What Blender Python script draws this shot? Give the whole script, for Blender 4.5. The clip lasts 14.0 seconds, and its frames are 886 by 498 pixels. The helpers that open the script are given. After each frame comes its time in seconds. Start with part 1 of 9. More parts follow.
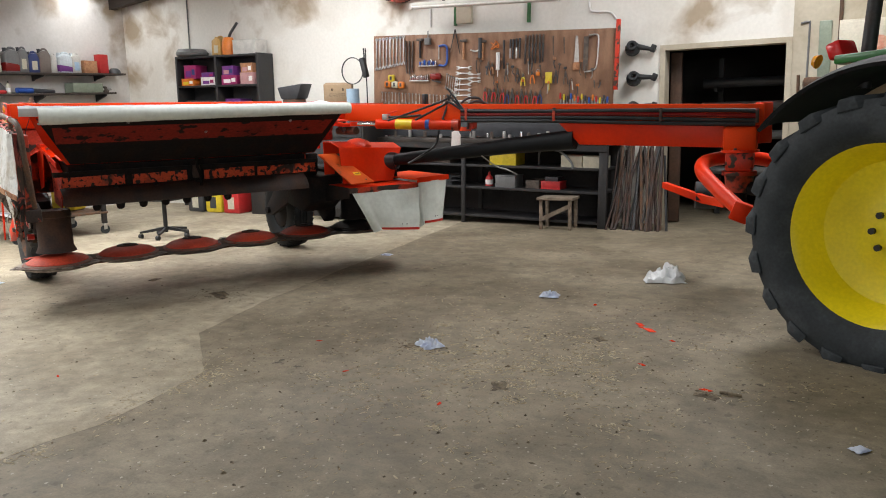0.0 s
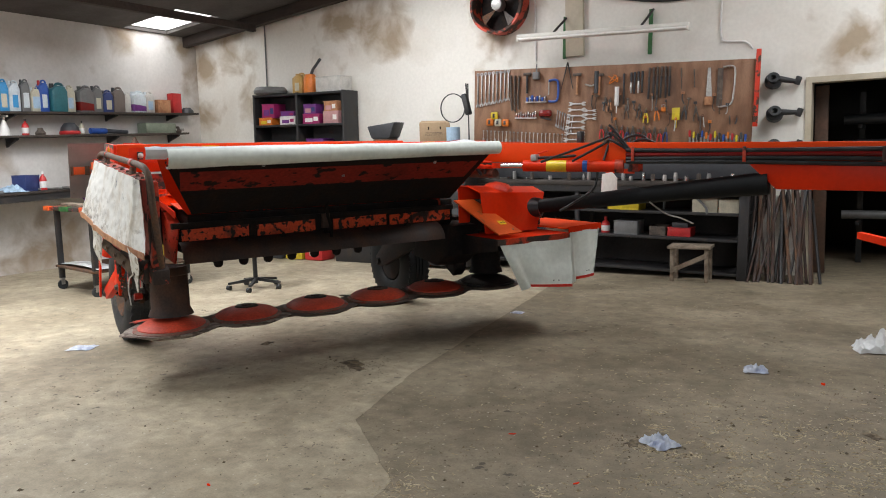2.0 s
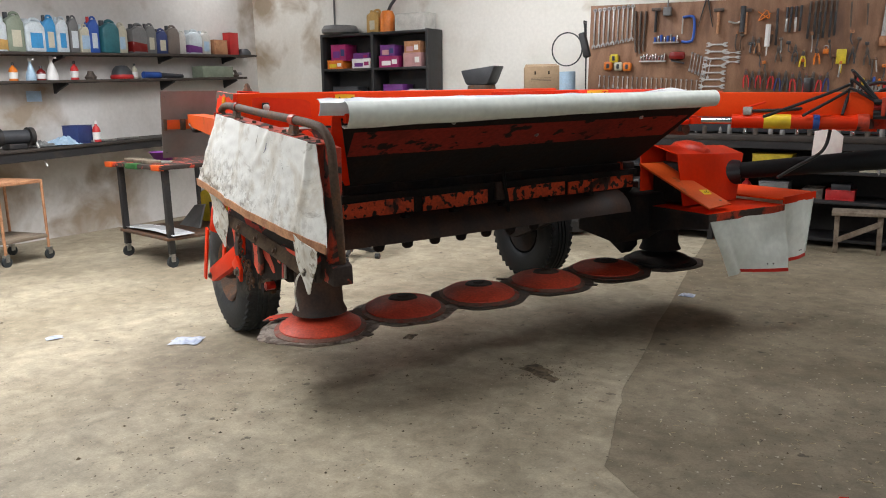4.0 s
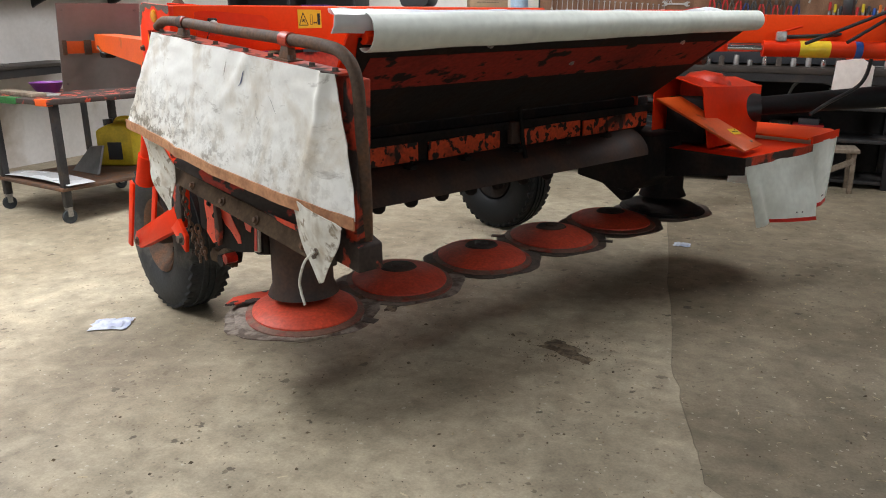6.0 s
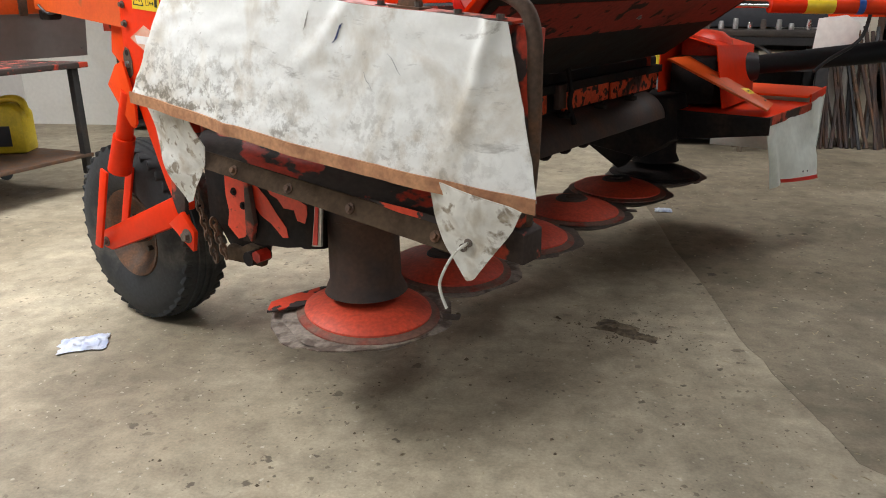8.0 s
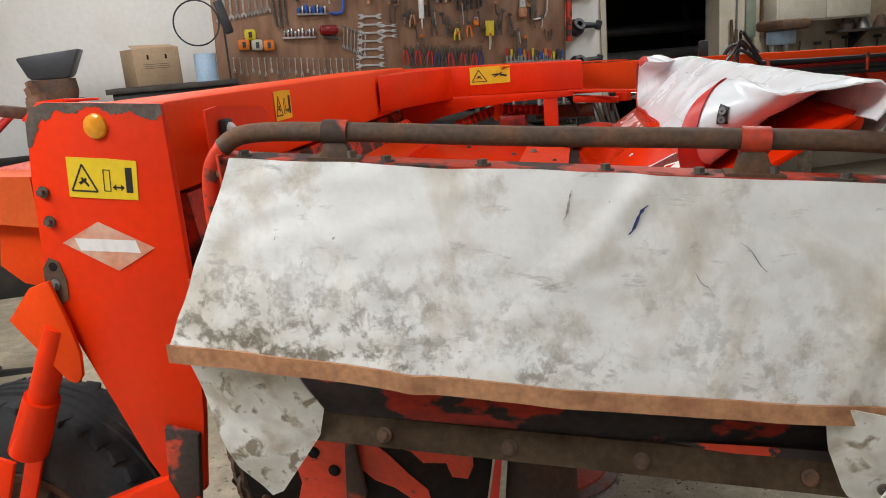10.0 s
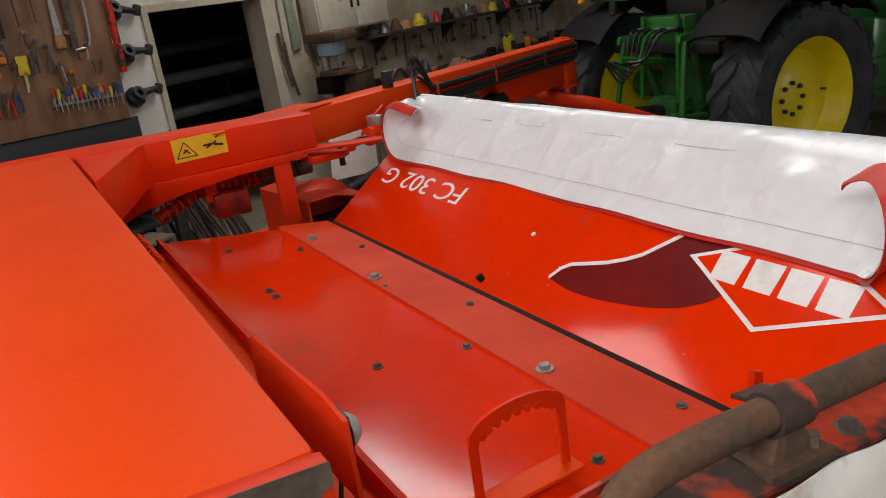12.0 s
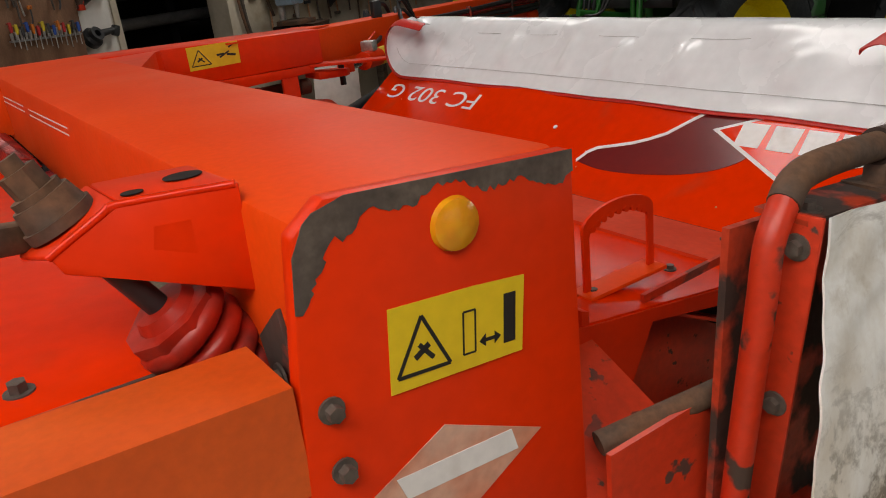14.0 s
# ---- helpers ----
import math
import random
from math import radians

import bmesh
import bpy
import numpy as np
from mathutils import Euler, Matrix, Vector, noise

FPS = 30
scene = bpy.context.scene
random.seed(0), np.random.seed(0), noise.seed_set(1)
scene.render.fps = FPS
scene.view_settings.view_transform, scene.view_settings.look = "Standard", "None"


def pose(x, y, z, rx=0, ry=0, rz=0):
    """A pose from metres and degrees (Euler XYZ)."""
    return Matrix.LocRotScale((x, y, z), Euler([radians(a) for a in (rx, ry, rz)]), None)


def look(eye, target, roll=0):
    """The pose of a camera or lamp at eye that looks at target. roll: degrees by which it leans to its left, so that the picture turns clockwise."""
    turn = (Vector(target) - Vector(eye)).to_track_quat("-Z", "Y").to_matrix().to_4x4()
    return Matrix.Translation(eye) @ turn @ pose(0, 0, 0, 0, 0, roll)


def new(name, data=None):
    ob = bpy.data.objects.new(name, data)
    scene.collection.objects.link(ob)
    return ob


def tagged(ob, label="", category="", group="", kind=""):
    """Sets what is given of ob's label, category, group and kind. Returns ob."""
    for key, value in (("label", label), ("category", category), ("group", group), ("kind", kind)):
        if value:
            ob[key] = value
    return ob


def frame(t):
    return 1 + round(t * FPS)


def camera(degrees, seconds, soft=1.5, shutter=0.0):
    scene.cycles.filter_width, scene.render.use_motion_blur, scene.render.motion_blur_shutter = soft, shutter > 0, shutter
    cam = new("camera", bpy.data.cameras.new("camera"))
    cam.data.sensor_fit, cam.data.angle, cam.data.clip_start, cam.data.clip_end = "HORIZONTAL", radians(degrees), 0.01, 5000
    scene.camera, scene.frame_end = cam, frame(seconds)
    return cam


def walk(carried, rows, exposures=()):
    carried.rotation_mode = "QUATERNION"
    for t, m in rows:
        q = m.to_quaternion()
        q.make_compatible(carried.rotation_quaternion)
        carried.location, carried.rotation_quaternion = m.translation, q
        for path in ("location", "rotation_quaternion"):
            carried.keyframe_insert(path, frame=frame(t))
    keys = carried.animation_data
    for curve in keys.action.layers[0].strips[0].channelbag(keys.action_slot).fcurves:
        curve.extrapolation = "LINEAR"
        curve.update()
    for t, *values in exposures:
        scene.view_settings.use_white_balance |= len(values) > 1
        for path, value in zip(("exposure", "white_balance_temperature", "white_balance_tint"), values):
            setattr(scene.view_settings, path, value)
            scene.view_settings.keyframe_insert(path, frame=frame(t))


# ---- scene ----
cam = camera(60.0, 14.0, 1.0)
PATH = [
    (0, (0.405, 0.686, 1.348), (-0.569, 2.4, 1.01), -1.5),
    (0.5, (0.178, 0.846, 1.361), (-0.759, 2.589, 1.07), -1.6),
    (1, (-0.057, 0.914, 1.379), (-0.988, 2.664, 1.114), -1.5),
    (1.5, (-0.443, 0.908, 1.384), (-1.408, 2.643, 1.142), -1.5),
    (2, (-0.878, 0.979, 1.384), (-1.92, 2.67, 1.148), -1.7),
    (2.5, (-1.295, 1.069, 1.412), (-2.387, 2.726, 1.164), -1.7),
    (3, (-1.703, 1.113, 1.454), (-2.819, 2.751, 1.186), -1.6),
    (3.5, (-2.058, 1.251, 1.455), (-3.159, 2.89, 1.14), -1.5),
    (3.7, (-2.186, 1.284, 1.463), (-3.272, 2.929, 1.124), -1.5),
    (5.8, (-3.257, 1.802, 1.432), (-4.062, 3.551, 0.891), -1.0),
    (6, (-3.277, 1.792, 1.431), (-4.059, 3.548, 0.879), -0.9),
    (6.5, (-3.337, 1.739, 1.413), (-4.062, 3.513, 0.84), -0.6),
    (7, (-3.497, 1.747, 1.384), (-4.148, 3.538, 0.778), -0.4),
    (7.2, (-3.615, 1.784, 1.361), (-4.232, 3.58, 0.734), -0.4),
    (9.3, (-5.142, 2.197, 1.478), (-5.034, 4.112, 0.91), -2.7),
    (9.5, (-5.269, 2.321, 1.526), (-5.066, 4.235, 0.981), -3.3),
    (9.7, (-5.385, 2.473, 1.548), (-5.076, 4.374, 1.008), -5.6),
    (10, (-5.534, 2.664, 1.592), (-5.065, 4.546, 1.102), -4.8),
    (10.5, (-5.774, 3.034, 1.671), (-5.012, 4.822, 1.198), -6.4),
    (11, (-5.992, 3.376, 1.762), (-4.937, 4.995, 1.246), -7.5),
    (11.5, (-6.017, 3.742, 1.833), (-4.703, 5.13, 1.244), -8.5),
    (12, (-6.058, 3.975, 1.9), (-4.55, 5.124, 1.261), -8.4),
    (12.5, (-6.082, 4.074, 1.972), (-4.485, 5.07, 1.295), -8.1),
    (13, (-6.099, 4.073, 1.944), (-4.48, 5.01, 1.236), -7.5),
    (13.3, (-6.173, 4.072, 1.874), (-4.558, 5.014, 1.165), -6.7),
    (13.5, (-6.242, 4.07, 1.809), (-4.643, 5.035, 1.094), -6.7),
    (14, (-6.429, 4.119, 1.747), (-4.845, 5.107, 1.027), -6.6),
]
EXPOSURE = [(0.0, 0.13, 6500, 10), (1.5, -0.02, 6450, 10), (2.5, -0.17, 6420, 10), (3.7, -0.2, 6400, 10), (7.0, -0.14, 6400, 10), (9.5, -0.3, 6500, 10), (10.0, -0.52, 6500, 10), (10.5, -0.78, 6550, 10), (11.5, -0.93, 6700, 11), (12.5, -1.2, 7000, 14), (13.5, -1.28, 7080, 14), (14.0, -1.34, 7120, 13)]
walk(cam, [(t, look(eye, target, roll)) for t, eye, target, roll in PATH], EXPOSURE)

# ---- light ----
SKY, DOOR_LIGHT, ROOF_LIGHT = 0.05, 32.0, 210.0
world = bpy.data.worlds.new("world")
scene.world = world
world.use_nodes = True
wt = world.node_tree
sky = wt.nodes.new("ShaderNodeTexSky")
sky.sky_type, sky.sun_disc, sky.sun_elevation, sky.sun_rotation = "NISHITA", False, radians(40), radians(200)
wt.links.new(sky.outputs[0], wt.nodes["Background"].inputs[0])
wt.nodes["Background"].inputs[1].default_value = SKY


def area(name, place, aim, w, h, power, colour=(1, 1, 1)):
    d = bpy.data.lights.new(name, "AREA")
    d.shape, d.size, d.size_y, d.energy, d.color = "RECTANGLE", w, h, power, colour
    ob = new(name, d)
    ob.matrix_world = look(place, aim)
    return ob


# daylight through the big sliding door behind, and through clear roof sheets, most added
area("door_daylight", (-7.4, -3.9, 2.0), (-7.0, 5.0, 1.0), 6.0, 3.6, DOOR_LIGHT, (0.92, 0.97, 1.0))
# fill lamp in an added, unseen window, to brighten the tractor's rim
area("window_fill", (3.0, -3.9, 2.2), (2.4, 5.0, 0.9), 2.8, 1.5, 130.0, (0.92, 0.97, 1.0))
# the first sheet is known; the others are unseen, placed to balance brightness
SHEETS = [(-10.5, 9.0, 1.2, 0.8), (-8.3, 5.15, 1.6, 1.7), (-6.2, 8.0, 1.0, 1.6), (-0.3, 7.9, 1.05, 2.2), (-7.9, 3.2, 1.8, 1.9), (-3.6, 5.4, 0.95, 1.25), (-4.6, 0.4, 1.0, 1.1)]


def roof_z(x):
    return 3.46 + 0.1 * (x + 11.15) if x < -1.0 else 4.475 - 0.1 * (x + 1.0)


for k, (x, y, w, h) in enumerate(SHEETS):
    area("roof_sheet_fill", (x, y, roof_z(x) - 0.02), (x, y + 0.001, 0), w, h, ROOF_LIGHT * (w * h / 3.7) * (0.2 if k == 0 else 1.0), (0.97, 0.985, 1.0))

# ---- materials ----


def mat(name, a, b=None, scale=5.0, lo=0.45, hi=0.6, rough=0.5, rough_b=None, metal=0.0, bump=0.15, fine=70.0, grain=0.18,
        stretch=(1, 1, 1), detail=6.0, coat=0.0, c=None, c_scale=1.2, c_lo=0.55, c_hi=0.75, distort=0.0, vary=0.0, spec=0.5, blobs=(), grad=None, c_detail=5.0):
    """Paint a with worn areas b, wide stains c, fine grain and relief."""
    m = bpy.data.materials.new(name)
    m.use_nodes = True
    n, l = m.node_tree.nodes, m.node_tree.links
    p = n["Principled BSDF"]
    co = n.new("ShaderNodeTexCoord")
    mp = n.new("ShaderNodeMapping")
    mp.inputs["Scale"].default_value = stretch
    l.new(co.outputs["Object"], mp.inputs["Vector"])
    info = n.new("ShaderNodeObjectInfo")

    def noise_at(s, d, dist=0.0):
        t = n.new("ShaderNodeTexNoise")
        t.inputs["Scale"].default_value, t.inputs["Detail"].default_value, t.inputs["Distortion"].default_value = s, d, dist
        l.new(mp.outputs[0], t.inputs["Vector"])
        return t.outputs["Fac"]

    def span(x, x0, x1):
        r = n.new("ShaderNodeMapRange")
        r.inputs["From Min"].default_value, r.inputs["From Max"].default_value = x0, x1
        l.new(x, r.inputs["Value"])
        return r.outputs[0]

    def blend(f, x, y, kind="MIX"):
        g = n.new("ShaderNodeMix")
        g.data_type, g.blend_type = "RGBA", kind
        for s, v in ((g.inputs["Factor"], f), (g.inputs["A"], x), (g.inputs["B"], y)):
            if isinstance(v, (int, float)):
                s.default_value = v
            elif isinstance(v, tuple):
                s.default_value = (*v[:3], 1)
            else:
                l.new(v, s)
        return g.outputs["Result"]

    col = tuple(a)
    r_out = None
    if b is not None:
        base_noise = noise_at(scale, detail, distort)
        if grad:  # more of b along a direction
            axis, v0, v1, amount = grad
            dp = n.new("ShaderNodeVectorMath")
            dp.operation = "DOT_PRODUCT"
            dp.inputs[1].default_value = axis
            l.new(co.outputs["Object"], dp.inputs[0])
            gm = n.new("ShaderNodeMapRange")
            gm.inputs["From Min"].default_value, gm.inputs["From Max"].default_value, gm.inputs["To Max"].default_value = v0, v1, amount
            l.new(dp.outputs["Value"], gm.inputs["Value"])
            sm = n.new("ShaderNodeMath")
            l.new(base_noise, sm.inputs[0])
            l.new(gm.outputs[0], sm.inputs[1])
            base_noise = sm.outputs[0]
        f = span(base_noise, lo, hi)
        col = blend(f, col, tuple(b))
        if rough_b is not None:
            r = n.new("ShaderNodeMapRange")
            r.inputs["To Min"].default_value, r.inputs["To Max"].default_value = rough, rough_b
            l.new(f, r.inputs["Value"])
            r_out = r.outputs[0]
    if c is not None:
        wide = noise_at(c_scale, c_detail, 0.4)
        if blobs:  # patches of c about given places
            most = None
            for place, r in blobs:
                dv = n.new("ShaderNodeVectorMath")
                dv.operation = "DISTANCE"
                dv.inputs[1].default_value = place
                l.new(co.outputs["Object"], dv.inputs[0])
                near = n.new("ShaderNodeMapRange")
                near.inputs["From Min"].default_value, near.inputs["From Max"].default_value = r, 0.0
                near.inputs["To Max"].default_value = 0.42
                l.new(dv.outputs["Value"], near.inputs["Value"])
                if most is None:
                    most = near.outputs[0]
                else:
                    mx = n.new("ShaderNodeMath")
                    mx.operation = "MAXIMUM"
                    l.new(most, mx.inputs[0])
                    l.new(near.outputs[0], mx.inputs[1])
                    most = mx.outputs[0]
            ad = n.new("ShaderNodeMath")
            l.new(most, ad.inputs[0])
            l.new(wide, ad.inputs[1])
            wide = ad.outputs[0]
        col = blend(span(wide, c_lo, c_hi), col, tuple(c))
    g = span(noise_at(fine, 4.0), 0.3, 0.7)
    dark = n.new("ShaderNodeMapRange")
    dark.inputs["To Min"].default_value, dark.inputs["To Max"].default_value = 1 - grain, 1 + grain * 0.5
    l.new(g, dark.inputs["Value"])
    comb = n.new("ShaderNodeCombineColor")
    for k in range(3):
        l.new(dark.outputs[0], comb.inputs[k])
    col = blend(1.0, col, comb.outputs[0], "MULTIPLY")
    if vary:
        hs = n.new("ShaderNodeHueSaturation")
        vr = n.new("ShaderNodeMapRange")
        vr.inputs["To Min"].default_value, vr.inputs["To Max"].default_value = 1 - vary, 1 + vary
        l.new(info.outputs["Random"], vr.inputs["Value"])
        l.new(vr.outputs[0], hs.inputs["Value"])
        l.new(col, hs.inputs["Color"])
        col = hs.outputs[0]
    l.new(col, p.inputs["Base Color"])
    if r_out is not None:
        l.new(r_out, p.inputs["Roughness"])
    else:
        rr = n.new("ShaderNodeMapRange")
        rr.inputs["To Min"].default_value, rr.inputs["To Max"].default_value = rough * 0.85, min(1, rough * 1.15)
        l.new(noise_at(scale * 2.3, 3.0), rr.inputs["Value"])
        l.new(rr.outputs[0], p.inputs["Roughness"])
    p.inputs["Metallic"].default_value = metal
    p.inputs["Specular IOR Level"].default_value = spec
    p.inputs["Coat Weight"].default_value = coat
    p.inputs["Coat Roughness"].default_value = 0.12
    if bump:
        bp = n.new("ShaderNodeBump")
        bp.inputs["Strength"].default_value, bp.inputs["Distance"].default_value = bump, 0.004
        l.new(noise_at(fine * 0.6, 5.0), bp.inputs["Height"])
        l.new(bp.outputs[0], p.inputs["Normal"])
    return m


RED = (0.78, 0.033, 0.002)
M = {}
M["red"] = mat("red_paint", RED, (0.64, 0.034, 0.008), 3, 0.4, 0.7, 0.42, None, 0, 0.03, 40, 0.06, c=(0.66, 0.05, 0.009), c_scale=2.2, spec=0.18)
M["red_new"] = mat("bright_red_paint", (0.80, 0.031, 0.0015), (0.72, 0.024, 0.0015), 2, 0.4, 0.7, 0.12, 0.2, 0, 0.012, 30, 0.06, spec=0.25, c=(0.62, 0.045, 0.012), c_scale=6, c_lo=0.60, c_hi=0.80)
M["red_flat"] = mat("faded_red_paint", (0.80, 0.064, 0.005), (0.765, 0.053, 0.004), 3, 0.35, 0.75, 0.5, None, 0, 0.03, 90, 0.05, spec=0.15)
M["red_grimy"] = mat("grimy_dark_red_paint", (0.40, 0.020, 0.009), (0.17, 0.014, 0.009), 14, 0.45, 0.62, 0.35, 0.6, 0, 0.2, 60, 0.2, spec=0.35)
M["zinc"] = mat("dull_zinc_plating", (0.30, 0.31, 0.29), (0.17, 0.17, 0.155), 40, 0.4, 0.65, 0.5, 0.7, 0.3, 0.1, 80, 0.2)
M["red_worn"] = mat("worn_red_paint", (0.52, 0.05, 0.018), (0.055, 0.032, 0.024), 7, 0.46, 0.52, 0.45, 0.8, 0, 0.3, 60, 0.25)
M["red_flaked"] = mat("flaked_red_paint", (0.50, 0.045, 0.015), (0.045, 0.03, 0.025), 9, 0.40, 0.45, 0.5, 0.85, 0, 0.4, 70, 0.3, distort=0.6)
M["red_chip"] = mat("chipped_red_paint", (0.62, 0.036, 0.010), (0.07, 0.042, 0.03), 13, 0.52, 0.56, 0.4, 0.75, 0, 0.2, 60, 0.15, c=(0.46, 0.04, 0.015), c_scale=4)
M["red_scuffed"] = mat("scuffed_red_steel", (0.64, 0.045, 0.014), (0.09, 0.04, 0.028), 22, 0.63, 0.66, 0.42, 0.75, 0, 0.12, 60, 0.15, c=(0.50, 0.04, 0.016), c_scale=5)
M["fender_black"] = mat("weathered_black_fender", (0.010, 0.010, 0.011), (0.02, 0.02, 0.02), 5, 0.45, 0.7, 0.62, 0.75, 0, 0.1, 60, 0.2, spec=0.15)
M["red_dull"] = mat("dulled_red_paint", (0.66, 0.050, 0.012), (0.56, 0.042, 0.012), 4, 0.4, 0.7, 0.5, 0.65, 0, 0.04, 60, 0.08, spec=0.2)
M["skirt"] = mat("grimy_steel_with_red_flakes", (0.045, 0.032, 0.026), (0.50, 0.038, 0.014), 8, 0.53, 0.56, 0.7, 0.5, 0, 0.3, 60, 0.3, stretch=(0.7, 1, 1.6), detail=9)
M["orange"] = mat("orange_paint", (0.70, 0.10, 0.012), (0.62, 0.080, 0.010), 5, 0.4, 0.7, 0.4, None, 0, 0.05, 90, 0.08, c=(0.36, 0.09, 0.03), c_scale=9, c_lo=0.66, c_hi=0.74)
# grime, taken near-black so it also carries the shade inside the mower
M["grime_shade"] = mat("black_grime_and_shade", (0.011, 0.009, 0.009), (0.028, 0.018, 0.014), 8, 0.45, 0.7, 0.75, 0.9, 0, 0.4, 50, 0.35, spec=0.2)
M["liner"] = mat("stained_red_liner", (0.26, 0.023, 0.014), (0.014, 0.010, 0.009), 13, 0.57, 0.61, 0.6, 0.7, 0, 0.3, 60, 0.3, c=(0.09, 0.014, 0.010), c_scale=3.0, c_lo=0.58, c_hi=0.78, stretch=(1, 0.7, 1), spec=0.25)
M["spotted"] = mat("spotted_red_paint", (0.66, 0.075, 0.020), (0.018, 0.012, 0.010), 24, 0.53, 0.56, 0.5, 0.8, 0, 0.3, 70, 0.25, c=(0.03, 0.018, 0.014), c_scale=5, c_lo=0.58, c_hi=0.66)
M["flaked_bright"] = mat("flaking_bright_red_paint", (0.66, 0.05, 0.014), (0.035, 0.026, 0.024), 7, 0.485, 0.50, 0.5, 0.8, 0, 0.3, 70, 0.15, detail=9)
M["skid"] = mat("scuffed_pale_steel", (0.28, 0.23, 0.19), (0.12, 0.085, 0.065), 16, 0.45, 0.6, 0.55, 0.75, 0.1, 0.3, 80, 0.3)
M["steel_bright"] = mat("bright_tool_steel", (0.62, 0.61, 0.59), (0.50, 0.49, 0.47), 9, 0.4, 0.7, 0.38, 0.5, 0.6, 0.05, 60, 0.1)
M["khaki"] = mat("earth_brown_worn_steel", (0.078, 0.050, 0.029), (0.042, 0.026, 0.016), 8, 0.45, 0.65, 0.75, 0.9, 0, 0.3, 70, 0.25, spec=0.15)
M["disc"] = mat("scuffed_red_paint", (0.66, 0.072, 0.030), (0.42, 0.050, 0.028), 5, 0.45, 0.75, 0.5, 0.7, 0, 0.15, 70, 0.25)
M["rim_brown"] = mat("rubbed_brown_steel", (0.20, 0.105, 0.075), (0.30, 0.05, 0.028), 9, 0.5, 0.66, 0.55, 0.7, 0.1, 0.2, 80, 0.3)
M["drum"] = mat("dark_brown_rust", (0.034, 0.023, 0.020), (0.09, 0.045, 0.028), 6, 0.4, 0.7, 0.6, 0.8, 0.1, 0.2, 70, 0.25)
M["rust"] = mat("rusty_steel", (0.10, 0.062, 0.042), (0.17, 0.085, 0.045), 14, 0.42, 0.62, 0.7, 0.85, 0.15, 0.35, 90, 0.3)
M["bare"] = mat("bare_scuffed_steel", (0.085, 0.066, 0.055), (0.16, 0.125, 0.10), 18, 0.4, 0.65, 0.6, 0.75, 0.2, 0.3, 90, 0.3)
M["steel"] = mat("dull_steel", (0.48, 0.47, 0.45), (0.24, 0.22, 0.20), 12, 0.5, 0.75, 0.38, 0.6, 0.75, 0.1, 80, 0.2, vary=0.3)
M["chrome"] = mat("chromed_steel", (0.72, 0.72, 0.72), (0.55, 0.55, 0.55), 8, 0.5, 0.8, 0.14, 0.25, 1.0, 0.02, 60, 0.05)
M["black"] = mat("black_plastic", (0.016, 0.017, 0.019), (0.035, 0.035, 0.035), 6, 0.5, 0.75, 0.42, 0.6, 0, 0.06, 80, 0.2)
# black shaft plastic, also the far tyre with its shade put into the colour
M["shaft_shade_black"] = mat("black_plastic_and_tyre_shade", (0.008, 0.009, 0.010), (0.016, 0.016, 0.016), 6, 0.5, 0.75, 0.6, 0.7, 0, 0.06, 80, 0.2, spec=0.2)
M["black_steel"] = mat("black_painted_steel", (0.022, 0.021, 0.022), (0.06, 0.045, 0.035), 7, 0.55, 0.75, 0.5, 0.8, 0, 0.15, 60, 0.3)
M["rubber"] = mat("dusty_rubber", (0.022, 0.027, 0.030), (0.060, 0.066, 0.070), 6, 0.45, 0.75, 0.75, 0.9, 0, 0.3, 60, 0.25)
M["rubber_worn"] = mat("muddy_rubber", (0.022, 0.024, 0.026), (0.12, 0.11, 0.095), 4, 0.50, 0.72, 0.8, 0.95, 0, 0.35, 60, 0.3)
